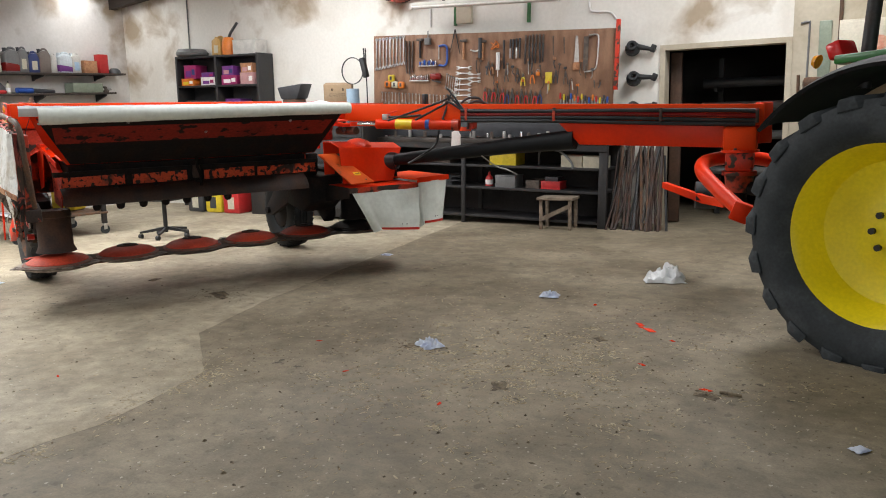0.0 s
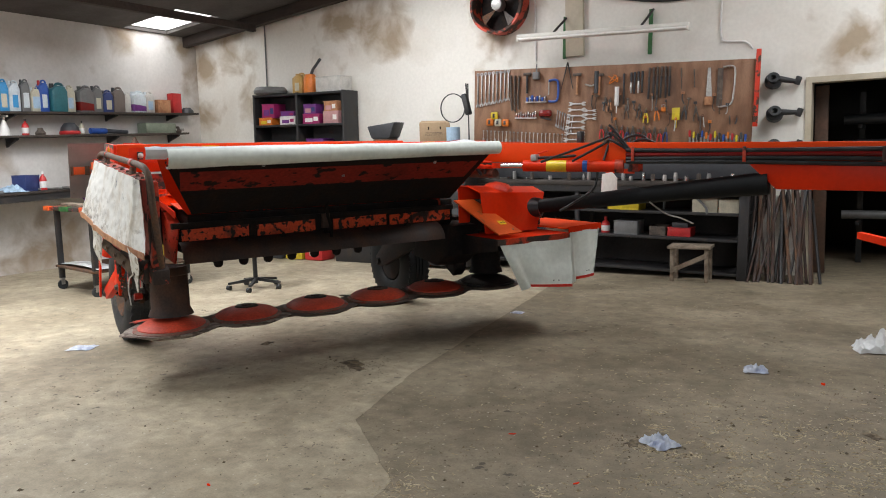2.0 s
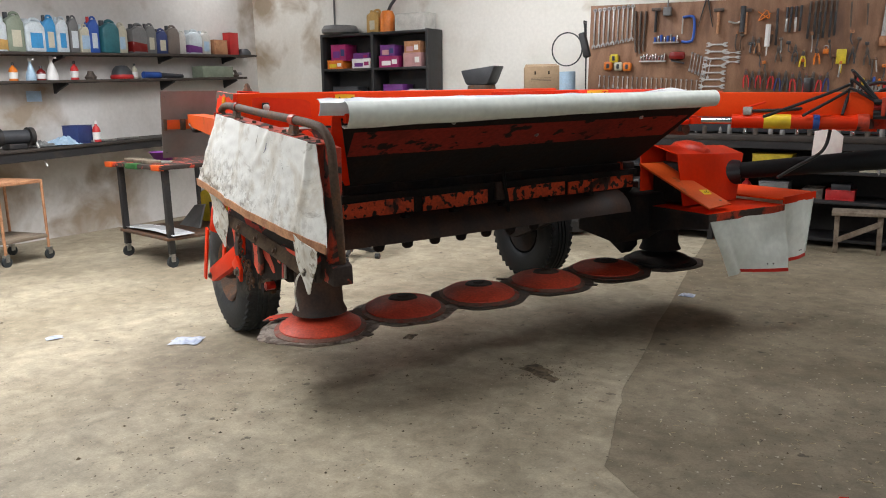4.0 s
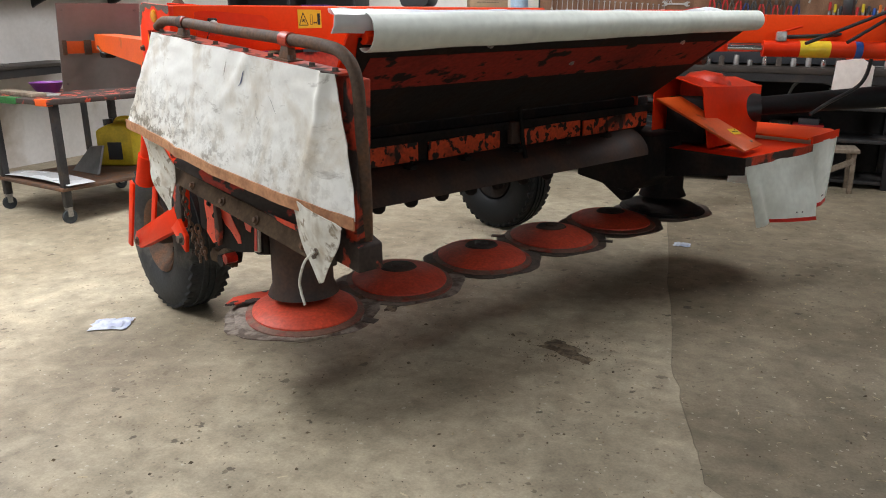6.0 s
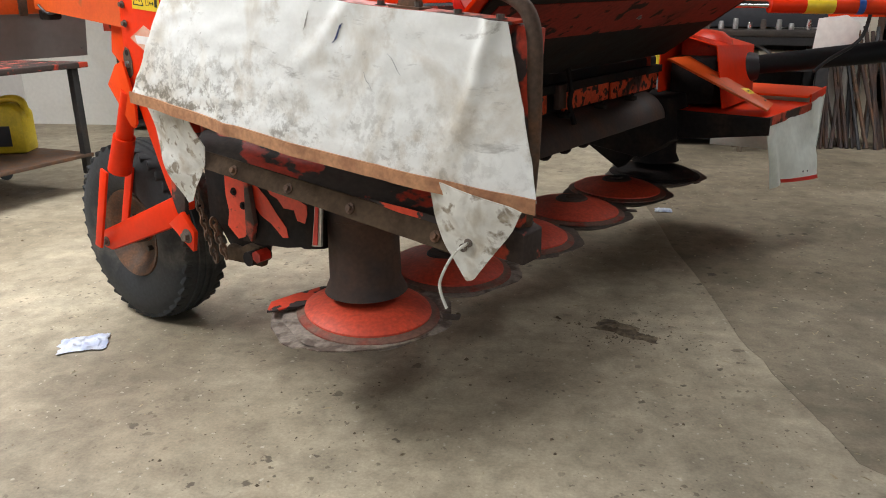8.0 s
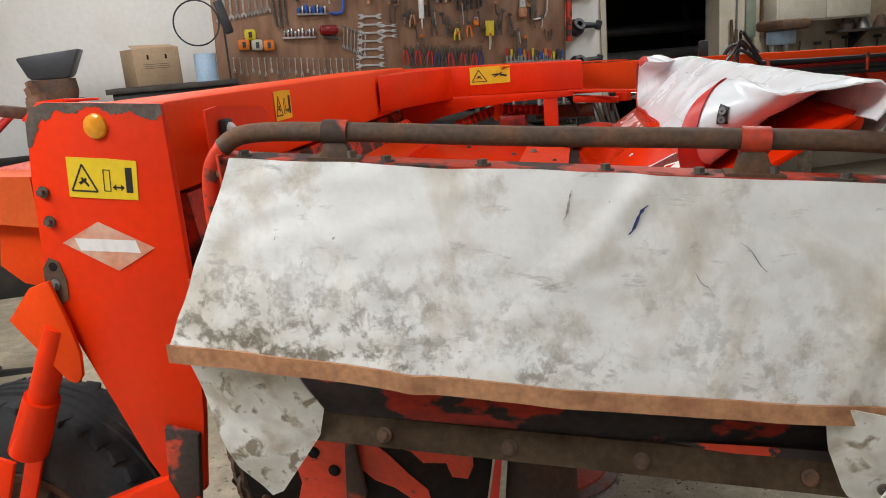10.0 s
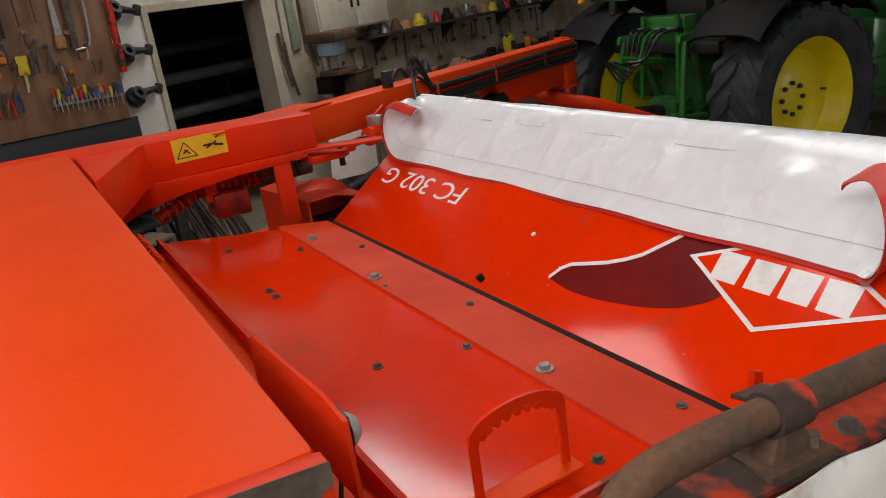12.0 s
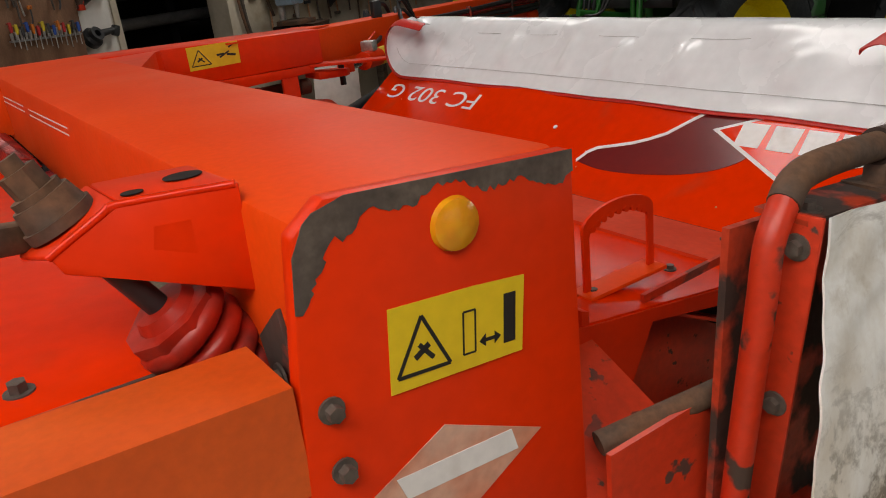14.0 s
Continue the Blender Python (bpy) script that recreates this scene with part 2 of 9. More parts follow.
def dirty_cloth(name, white, low):
    """White tarpaulin: faint brown clouds, black mould along the lower edge with washed patches, a few smudges."""
    m = mat(name, white, None, rough=0.55, bump=0, grain=0.03, spec=0.35)
    n, l = m.node_tree.nodes, m.node_tree.links
    p = n["Principled BSDF"]
    co = n.new("ShaderNodeTexCoord").outputs["Object"]

    def field(scale, detail, rough=0.6, dist=0.0, stretch=(1, 1, 1)):
        mp = n.new("ShaderNodeMapping")
        mp.inputs["Scale"].default_value = stretch
        mp.inputs["Rotation"].default_value = (0, 0.45 if stretch != (1, 1, 1) else 0, 0)
        l.new(co, mp.inputs["Vector"])
        t = n.new("ShaderNodeTexNoise")
        for key, v in (("Scale", scale), ("Detail", detail), ("Roughness", rough), ("Distortion", dist)):
            t.inputs[key].default_value = v
        l.new(mp.outputs[0], t.inputs["Vector"])
        return t.outputs["Fac"]

    def ramp(x, x0, x1, y0=0.0, y1=1.0):
        r = n.new("ShaderNodeMapRange")
        for key, v in (("From Min", x0), ("From Max", x1), ("To Min", y0), ("To Max", y1)):
            r.inputs[key].default_value = v
        l.new(x, r.inputs["Value"])
        return r.outputs[0]

    def times(x, y):
        k = n.new("ShaderNodeMath")
        k.operation = "MULTIPLY"
        for s_, v in zip(k.inputs, (x, y)):
            if isinstance(v, (int, float)):
                s_.default_value = v
            else:
                l.new(v, s_)
        return k.outputs[0]

    def over(f, x, y):
        g = n.new("ShaderNodeMix")
        g.data_type = "RGBA"
        for s_, v in ((g.inputs["Factor"], f), (g.inputs["A"], x), (g.inputs["B"], y)):
            if isinstance(v, tuple):
                s_.default_value = (*v, 1)
            else:
                l.new(v, s_)
        return g.outputs["Result"]

    xyz = n.new("ShaderNodeSeparateXYZ")
    l.new(co, xyz.inputs[0])
    dp = n.new("ShaderNodeVectorMath")
    dp.operation = "DOT_PRODUCT"
    dp.inputs[1].default_value = (0.11, 0, 1)
    l.new(co, dp.inputs[0])
    down = ramp(dp.outputs["Value"], low + 0.27, low + 0.03)  # grows towards the lower hem
    rear = ramp(xyz.outputs[0], 1.2, 0.15, 0.30, 1.0)
    base = p.inputs["Base Color"].links[0].from_socket
    col = over(times(ramp(field(3.2, 8, 0.62, 0.3), 0.49, 0.67), 0.85), base, (0.50, 0.425, 0.315))
    col = over(times(ramp(field(9.0, 8, 0.66), 0.56, 0.70), 0.65), col, (0.40, 0.33, 0.235))
    mould = times(times(ramp(field(26.0, 11, 0.74, 0.15), 0.44, 0.56), ramp(field(5.0, 5, 0.6, 0.4), 0.38, 0.52)), times(down, rear))
    worms = ramp(field(24.0, 6, 0.6, 0.45), 0.56, 0.48)  # washed wandering patches in the mould
    col = over(times(times(mould, worms), 0.9), col, (0.17, 0.145, 0.105))
    col = over(times(ramp(field(13.0, 9, 0.7, 0.4, (0.45, 1, 1.6)), 0.59, 0.68), 0.55), col, (0.26, 0.24, 0.21))
    col = over(times(ramp(field(48.0, 6, 0.6), 0.70, 0.74), 0.7), col, (0.16, 0.14, 0.115))
    l.new(col, p.inputs["Base Color"])
    bp = n.new("ShaderNodeBump")
    bp.inputs["Strength"].default_value, bp.inputs["Distance"].default_value = 0.35, 0.006
    l.new(field(11.0, 5, 0.55, 0.3), bp.inputs["Height"])
    l.new(bp.outputs[0], p.inputs["Normal"])
    return m


M["tarp"] = dirty_cloth("dirty_white_tarpaulin", (0.81, 0.81, 0.78), 1.06)
M["tarp_low"] = mat("stained_white_tarpaulin", (0.68, 0.67, 0.62), (0.25, 0.21, 0.16), 26, 0.56, 0.64, 0.62, 0.85, 0, 0.7, 26, 0.16, c=(0.46, 0.41, 0.33), c_scale=14, c_lo=0.48, c_hi=0.66, distort=0.3, detail=10)
M["tarp_new"] = mat("clean_white_tarpaulin", (0.80, 0.82, 0.84), (0.72, 0.74, 0.76), 3, 0.5, 0.8, 0.26, 0.4, 0, 0.06, 25, 0.05, coat=0.2)
M["smudge"] = mat("grey_brown_smudge", (0.30, 0.28, 0.25), (0.50, 0.47, 0.42), 40, 0.4, 0.6, 0.8, bump=0)
M["thread"] = mat("grey_thread", (0.50, 0.50, 0.50), None, rough=0.7, bump=0, grain=0.1)
M["apron"] = mat("pale_green_white_tarpaulin", (0.82, 0.86, 0.80), (0.70, 0.74, 0.68), 4, 0.5, 0.75, 0.45, 0.6, 0, 0.1, 30, 0.08)
M["hem"] = mat("brown_stained_hem", (0.52, 0.26, 0.13), (0.38, 0.17, 0.085), 16, 0.4, 0.65, 0.75, None, 0, 0.3, 70, 0.25)
M["trim"] = mat("red_vinyl_trim", (0.58, 0.025, 0.015), (0.45, 0.02, 0.012), 6, 0.4, 0.7, 0.4, None, 0, 0.05, 40, 0.08)
M["stick"] = mat("yellow_label", (0.80, 0.56, 0.02), (0.66, 0.42, 0.02), 9, 0.55, 0.8, 0.4, None, 0, 0.02, 60, 0.06)
M["ink"] = mat("black_ink", (0.015, 0.015, 0.015), None, rough=0.5, bump=0, grain=0.05)
M["white"] = mat("white_vinyl", (0.80, 0.78, 0.76), (0.66, 0.62, 0.58), 14, 0.55, 0.75, 0.4, None, 0, 0.02, 60, 0.06)
M["faded"] = mat("faded_label", (0.66, 0.23, 0.13), (0.70, 0.42, 0.31), 9, 0.4, 0.6, 0.55, None, 0, 0.1, 60, 0.12)
M["maroon"] = mat("dark_red_vinyl", (0.15, 0.008, 0.008), (0.2, 0.01, 0.008), 4, 0.4, 0.7, 0.25, None, 0, 0.02, 40, 0.05)
M["amber"] = mat("amber_reflector", (0.85, 0.38, 0.012), (0.75, 0.28, 0.01), 60, 0.4, 0.6, 0.2, None, 0, 0.3, 120, 0.1, coat=0.5)
M["yellow"] = mat("yellow_rim_paint", (0.88, 0.70, 0.010), (0.76, 0.58, 0.010), 3, 0.5, 0.75, 0.38, 0.5, 0, 0.05, 50, 0.08)
M["green"] = mat("green_paint", (0.02, 0.17, 0.026), (0.014, 0.12, 0.02), 4, 0.45, 0.7, 0.3, 0.5, 0, 0.04, 50, 0.12, coat=0.3)
M["green_dull"] = mat("dusty_green_paint", (0.022, 0.13, 0.03), (0.05, 0.06, 0.035), 8, 0.5, 0.7, 0.5, 0.8, 0, 0.2, 60, 0.25)
M["lamp_red"] = mat("red_lens", (0.7, 0.02, 0.02), None, rough=0.2, bump=0, grain=0.05, coat=0.5)
def concrete(name, pale, mid, stain, chips, blobs=()):
    """Worn trowelled concrete: clouds, brown stains, sandy grain, dark chips and pale grit of several sizes."""
    m = bpy.data.materials.new(name)
    m.use_nodes = True
    n, l = m.node_tree.nodes, m.node_tree.links
    p = n["Principled BSDF"]
    co = n.new("ShaderNodeTexCoord").outputs["Object"]

    def field(scale, detail=6.0, rough=0.55, dist=0.0):
        t = n.new("ShaderNodeTexNoise")
        for key, v in (("Scale", scale), ("Detail", detail), ("Roughness", rough), ("Distortion", dist)):
            t.inputs[key].default_value = v
        l.new(co, t.inputs["Vector"])
        return t.outputs["Fac"]

    def ramp(x, x0, x1, y0=0.0, y1=1.0):
        r = n.new("ShaderNodeMapRange")
        for key, v in (("From Min", x0), ("From Max", x1), ("To Min", y0), ("To Max", y1)):
            r.inputs[key].default_value = v
        l.new(x, r.inputs["Value"])
        return r.outputs[0]

    def calc(op, x, y):
        k = n.new("ShaderNodeMath")
        k.operation = op
        for s_, v in zip(k.inputs, (x, y)):
            if isinstance(v, (int, float)):
                s_.default_value = v
            else:
                l.new(v, s_)
        return k.outputs[0]

    def over(f, x, y):
        g = n.new("ShaderNodeMix")
        g.data_type = "RGBA"
        for s_, v in ((g.inputs["Factor"], f), (g.inputs["A"], x), (g.inputs["B"], y)):
            if isinstance(v, tuple):
                s_.default_value = (*v, 1)
            elif isinstance(v, (int, float)):
                s_.default_value = v
            else:
                l.new(v, s_)
        return g.outputs["Result"]

    def spots(scale, size, uneven):
        """Scattered ragged spots: 1 inside, 0 outside; most cells stay empty."""
        wob = n.new("ShaderNodeVectorMath")
        wob.operation = "MULTIPLY_ADD"
        nz = n.new("ShaderNodeTexNoise")
        nz.inputs["Scale"].default_value, nz.inputs["Detail"].default_value = scale * 2.2, 4.0
        l.new(co, nz.inputs["Vector"])
        l.new(nz.outputs["Color"], wob.inputs[0])
        wob.inputs[1].default_value = (0.9 / scale,) * 3
        l.new(co, wob.inputs[2])
        v = n.new("ShaderNodeTexVoronoi")
        v.inputs["Scale"].default_value = scale
        l.new(wob.outputs[0], v.inputs["Vector"])
        sep = n.new("ShaderNodeSeparateColor")
        l.new(v.outputs["Color"], sep.inputs[0])
        r = calc("MULTIPLY", ramp(sep.outputs[0], uneven, 1.0), size)
        return ramp(calc("SUBTRACT", r, v.outputs["Distance"]), 0.0, 0.06)

    clouds = field(1.1, 9.0, 0.62, 0.25)
    col = over(ramp(clouds, 0.40, 0.60), pale, mid)
    wide = field(0.75, 10.0, 0.66, 0.35)
    for place, r in blobs:
        dv = n.new("ShaderNodeVectorMath")
        dv.operation = "DISTANCE"
        dv.inputs[1].default_value = place
        l.new(co, dv.inputs[0])
        wide = calc("ADD", wide, ramp(dv.outputs["Value"], r, 0.0, 0.0, 0.16))
    col = over(ramp(wide, 0.50, 0.72, 0.0, 0.8), col, stain)
    mott = ramp(field(7.5, 10.0, 0.7, 0.3), 0.30, 0.72, 0.66, 1.30)
    sand = ramp(field(95.0, 3.0, 0.6), 0.25, 0.75, 0.84, 1.14)
    tone = calc("MULTIPLY", mott, sand)
    comb = n.new("ShaderNodeCombineColor")
    for k in range(3):
        l.new(tone, comb.inputs[k])
    g = n.new("ShaderNodeMix")
    g.data_type, g.blend_type = "RGBA", "MULTIPLY"
    g.inputs["Factor"].default_value = 1.0
    l.new(col, g.inputs["A"])
    l.new(comb.outputs[0], g.inputs["B"])
    col = g.outputs["Result"]
    pit_a, pit_b, grit = spots(13.0, 0.30, 0.55), spots(34.0, 0.36, 0.52), spots(40.0, 0.30, 0.72)
    patch = ramp(field(1.7, 4.0), 0.42, 0.60)
    col = over(calc("MULTIPLY", pit_a, calc("MULTIPLY", patch, 0.8)), col, chips)
    col = over(calc("MULTIPLY", pit_b, calc("MULTIPLY", patch, 0.60)), col, chips)
    col = over(calc("MULTIPLY", grit, 0.6), col, (0.56, 0.50, 0.40))
    l.new(col, p.inputs["Base Color"])
    l.new(ramp(wide, 0.4, 0.75, 0.72, 0.50), p.inputs["Roughness"])
    p.inputs["Specular IOR Level"].default_value = 0.4
    hgt = calc("SUBTRACT", calc("ADD", calc("MULTIPLY", field(22.0, 6.0, 0.6), 0.9), calc("MULTIPLY", field(160.0, 2.0), 0.12)), calc("MULTIPLY", calc("ADD", pit_a, pit_b), 0.25))
    bp = n.new("ShaderNodeBump")
    bp.inputs["Strength"].default_value, bp.inputs["Distance"].default_value = 0.28, 0.006
    l.new(hgt, bp.inputs["Height"])
    l.new(bp.outputs[0], p.inputs["Normal"])
    return m


# the listed centres pull in the darkest tone, the third one by the joint
M["floor_l"] = concrete("pale_concrete", (0.43, 0.37, 0.268), (0.315, 0.262, 0.182), (0.175, 0.142, 0.096), (0.075, 0.058, 0.038), [((-4.2, 6.3, 0), 0.8), ((-9.5, 5.5, 0), 0.9), ((-2.9, 3.9, 0), 1.1)])
M["floor_r"] = concrete("brown_stained_concrete", (0.270, 0.224, 0.156), (0.185, 0.150, 0.099), (0.112, 0.088, 0.056), (0.05, 0.038, 0.024))
M["wall"] = mat("stained_whitewash", (0.80, 0.775, 0.72), (0.70, 0.66, 0.59), 1.1, 0.48, 0.7, 0.85, None, 0, 0.25, 24, 0.05, c=(0.42, 0.335, 0.24), c_scale=2.2, c_lo=0.68, c_hi=0.92, distort=0.5,
                blobs=[((-10.95, 10, 2.9), 0.8), ((-10.9, 10, 2.3), 0.6), ((-10.3, 10, 3.15), 0.9), ((-9.95, 10, 2.4), 0.7), ((-8.05, 10, 3.35), 0.9), ((-7.4, 10, 3.25), 0.9), ((-5.5, 10, 3.0), 0.8), ((-1.5, 10, 2.45), 0.7), ((-0.9, 10, 2.75), 0.8), ((0.5, 10, 1.5), 1.2), ((1.6, 10, 1.9), 1.2), ((2.8, 10, 1.4), 1.3), ((4.2, 10, 1.8), 1.4), ((6, 10, 1.4), 1.5)])
# cream, stained whitewash; its yellow-brown tint also stands in for warm local light
M["wall_e"] = mat("cream_stained_warm_lit_whitewash", (0.55, 0.49, 0.385), (0.40, 0.34, 0.245), 1.6, 0.45, 0.7, 0.85, None, 0, 0.25, 24, 0.07, c=(0.33, 0.255, 0.165), c_scale=2.6, c_lo=0.62, c_hi=0.90, distort=0.5,
                  blobs=[((0.5, 10, 1.4), 1.0), ((1.6, 10, 1.7), 1.1), ((2.8, 10, 1.4), 1.2), ((4.2, 10, 1.8), 1.3), ((6, 10, 1.4), 1.4), ((1.0, 10, 2.9), 0.8)])
# the last two centres darken the wall low down, below the bench
M["wall_l"] = mat("grey_whitewash", (0.66, 0.635, 0.61), (0.56, 0.525, 0.49), 1.2, 0.45, 0.7, 0.85, None, 0, 0.25, 24, 0.06, c=(0.34, 0.27, 0.20), c_scale=2.2, c_lo=0.66, c_hi=0.92, distort=0.5,
                  blobs=[((-11.15, 10, 2.8), 0.8), ((-11.15, 9.7, 3.3), 0.6), ((-11.15, 8.6, 3.5), 0.6), ((-11.15, 6.3, 1.5), 0.7), ((-11.15, 7.2, 0.3), 1.2), ((-11.15, 5.6, 0.4), 1.2)])
M["skylight"] = mat("clear_roof_sheet", (0.8, 0.8, 0.78), None, rough=0.4, bump=0, grain=0.03)
sb = M["skylight"].node_tree.nodes["Principled BSDF"]
sb.inputs["Emission Color"].default_value, sb.inputs["Emission Strength"].default_value = (1.0, 0.99, 0.96, 1), 2.5
M["roof"] = mat("sooty_roof_sheet", (0.10, 0.09, 0.085), (0.06, 0.05, 0.045), 2, 0.4, 0.7, 0.8, None, 0, 0.1, 30, 0.15)
M["beam"] = mat("dark_roof_timber", (0.05, 0.035, 0.028), (0.03, 0.022, 0.018), 3, 0.4, 0.7, 0.8, None, 0, 0.2, 40, 0.2, stretch=(1, 6, 6))
M["board"] = mat("oiled_plywood_board", (0.29, 0.155, 0.088), (0.20, 0.10, 0.055), 2.2, 0.42, 0.66, 0.6, 0.75, 0, 0.15, 60, 0.2, stretch=(4, 1, 1), c=(0.14, 0.07, 0.042), c_scale=1.6)
M["wood"] = mat("old_grey_wood", (0.24, 0.19, 0.14), (0.13, 0.095, 0.065), 3, 0.4, 0.65, 0.8, None, 0, 0.3, 50, 0.25, stretch=(6, 1, 6))
M["bench"] = mat("oily_bench_top", (0.055, 0.042, 0.034), (0.026, 0.021, 0.018), 4, 0.4, 0.65, 0.55, 0.75, 0, 0.2, 60, 0.25)
M["sheet_steel"] = mat("dull_grey_sheet_steel", (0.26, 0.255, 0.25), (0.20, 0.195, 0.19), 2.5, 0.4, 0.7, 0.45, 0.6, 0.35, 0.04, 40, 0.08)
M["shelf"] = mat("dark_shelf_board", (0.06, 0.045, 0.036), (0.03, 0.024, 0.02), 5, 0.4, 0.65, 0.7, None, 0, 0.15, 60, 0.25)
M["card"] = mat("brown_cardboard", (0.40, 0.28, 0.17), (0.34, 0.23, 0.14), 4, 0.4, 0.7, 0.85, None, 0, 0.08, 40, 0.1)
M["dark"] = mat("gloom_coloured_panel", (0.035, 0.03, 0.028), (0.02, 0.018, 0.017), 2, 0.4, 0.65, 0.9, None, 0, 0.1, 30, 0.2)
M["brown_door"] = mat("brown_painted_door", (0.095, 0.05, 0.03), (0.06, 0.034, 0.022), 3, 0.4, 0.65, 0.7, None, 0, 0.1, 40, 0.2)
M["cream"] = mat("cream_cabinet_paint", (0.62, 0.57, 0.46), (0.5, 0.44, 0.34), 4, 0.5, 0.75, 0.55, None, 0, 0.05, 50, 0.1)
M["paper"] = mat("crumpled_blue_white_paper", (0.62, 0.66, 0.74), (0.42, 0.47, 0.62), 14, 0.48, 0.62, 0.8, None, 0, 0.3, 60, 0.1)
M["bag"] = mat("thin_white_plastic", (0.74, 0.75, 0.75), (0.6, 0.62, 0.62), 12, 0.5, 0.7, 0.3, None, 0, 0.2, 40, 0.08)
M["straw"] = mat("dry_straw_crumbs", (0.22, 0.17, 0.11), (0.09, 0.068, 0.043), 20, 0.4, 0.6, 0.9, None, 0, 0.2, 60, 0.3)
M["chaff"] = mat("pale_chaff", (0.52, 0.44, 0.30), (0.38, 0.30, 0.19), 20, 0.4, 0.6, 0.9, None, 0, 0.1, 60, 0.2)
M["tube_light"] = mat("white_light_fitting", (0.72, 0.71, 0.66), (0.6, 0.58, 0.52), 5, 0.5, 0.8, 0.45, None, 0, 0.02, 40, 0.06)
PLAIN = {"blue": (0.03, 0.10, 0.42), "teal": (0.03, 0.15, 0.18), "grey": (0.17, 0.17, 0.17), "purple": (0.16, 0.035, 0.22), "magenta": (0.36, 0.02, 0.13),
         "clear": (0.60, 0.58, 0.54), "amber_oil": (0.55, 0.33, 0.10), "sky": (0.40, 0.55, 0.70), "ice": (0.62, 0.68, 0.72), "azure": (0.05, 0.30, 0.62), "brown_p": (0.19, 0.155, 0.135), "scarlet": (0.55, 0.03, 0.03), "lemon": (0.72, 0.55, 0.03),
         "tangerine": (0.75, 0.20, 0.02), "sage": (0.25, 0.29, 0.22), "cream_p": (0.58, 0.54, 0.42), "pink": (0.55, 0.30, 0.30), "navy": (0.03, 0.05, 0.17), "charcoal": (0.05, 0.052, 0.058)}
for key, v in PLAIN.items():
    M[key] = mat(key + "_plastic", v, tuple(x * 0.75 for x in v), 9, 0.45, 0.75, 0.4, 0.55, 0, 0.04, 60, 0.12)

# ---- mesh tools ----


def bm_new():
    return bmesh.new()


def block(bm, c, s, m=None, bev=0.0):
    """A box of size s about c, turned by m, with bevelled edges."""
    r = bmesh.ops.create_cube(bm, size=1.0, matrix=Matrix.Translation(c) @ (m or Matrix()) @ Matrix.Diagonal((*s, 1)))
    if bev:
        vs = set(r["verts"])
        es = [e for e in bm.edges if e.verts[0] in vs and e.verts[1] in vs]
        bmesh.ops.bevel(bm, geom=es, offset=bev, segments=2, affect="EDGES", profile=0.5)
    return bm


def span_box(bm, lo, hi, bev=0.0):
    lo, hi = Vector(lo), Vector(hi)
    return block(bm, (lo + hi) / 2, hi - lo, None, bev)


def rod(bm, a, b, r, r2=None, n=14):
    a, b = Vector(a), Vector(b)
    m = Matrix.Translation((a + b) / 2) @ (b - a).to_track_quat("Z", "Y").to_matrix().to_4x4()
    bmesh.ops.create_cone(bm, cap_ends=True, segments=n, radius1=r, radius2=r if r2 is None else r2, depth=(b - a).length, matrix=m)
    return bm


def smooth_path(pts, k=6):
    pts = [Vector(p) for p in pts]
    out = []
    for i in range(len(pts) - 1):
        p0, p1, p2, p3 = pts[max(i - 1, 0)], pts[i], pts[i + 1], pts[min(i + 2, len(pts) - 1)]
        for j in range(k):
            t = j / k
            out.append(0.5 * (2 * p1 + (p2 - p0) * t + (2 * p0 - 5 * p1 + 4 * p2 - p3) * t * t + (3 * p1 - p0 - 3 * p2 + p3) * t ** 3))
    return out + [pts[-1]]


def hose(bm, pts, r, n=10, k=6):
    """A round tube along a smooth line through pts."""
    pts = smooth_path(pts, k)
    rings = []
    up = Vector((0.013, 0.021, 1))
    for i, p in enumerate(pts):
        d = (pts[min(i + 1, len(pts) - 1)] - pts[max(i - 1, 0)]).normalized()
        x = d.cross(up)
        x = x.normalized() if x.length > 1e-3 else Vector((1, 0, 0))
        y = d.cross(x).normalized()
        up = -y if y.z < 0 else y
        rings.append([bm.verts.new(p + r * (math.cos(6.28319 * j / n) * x + math.sin(6.28319 * j / n) * y)) for j in range(n)])
    for a, b in zip(rings, rings[1:]):
        best = min(range(n), key=lambda s: (a[0].co - b[s].co).length)
        for j in range(n):
            bm.faces.new((a[j], a[(j + 1) % n], b[(j + 1 + best) % n], b[(j + best) % n]))
    bm.faces.new(rings[0][::-1])
    bm.faces.new(rings[-1])
    bmesh.ops.recalc_face_normals(bm, faces=bm.faces)
    return bm


def prism(bm, pts, d, bev=0.0):
    """A plate: the flat outline pts, pushed along d."""
    d = Vector(d)
    a = [bm.verts.new(p) for p in pts]
    b = [bm.verts.new(Vector(p) + d) for p in pts]
    fs = [bm.faces.new(a), bm.faces.new(b[::-1])]
    for i in range(len(a)):
        fs.append(bm.faces.new((a[i], b[i], b[(i + 1) % len(a)], a[(i + 1) % len(a)])))
    bmesh.ops.recalc_face_normals(bm, faces=fs)
    if bev:
        es = list({e for f in fs for e in f.edges})
        bmesh.ops.bevel(bm, geom=es, offset=bev, segments=2, affect="EDGES", profile=0.5)
    return bm


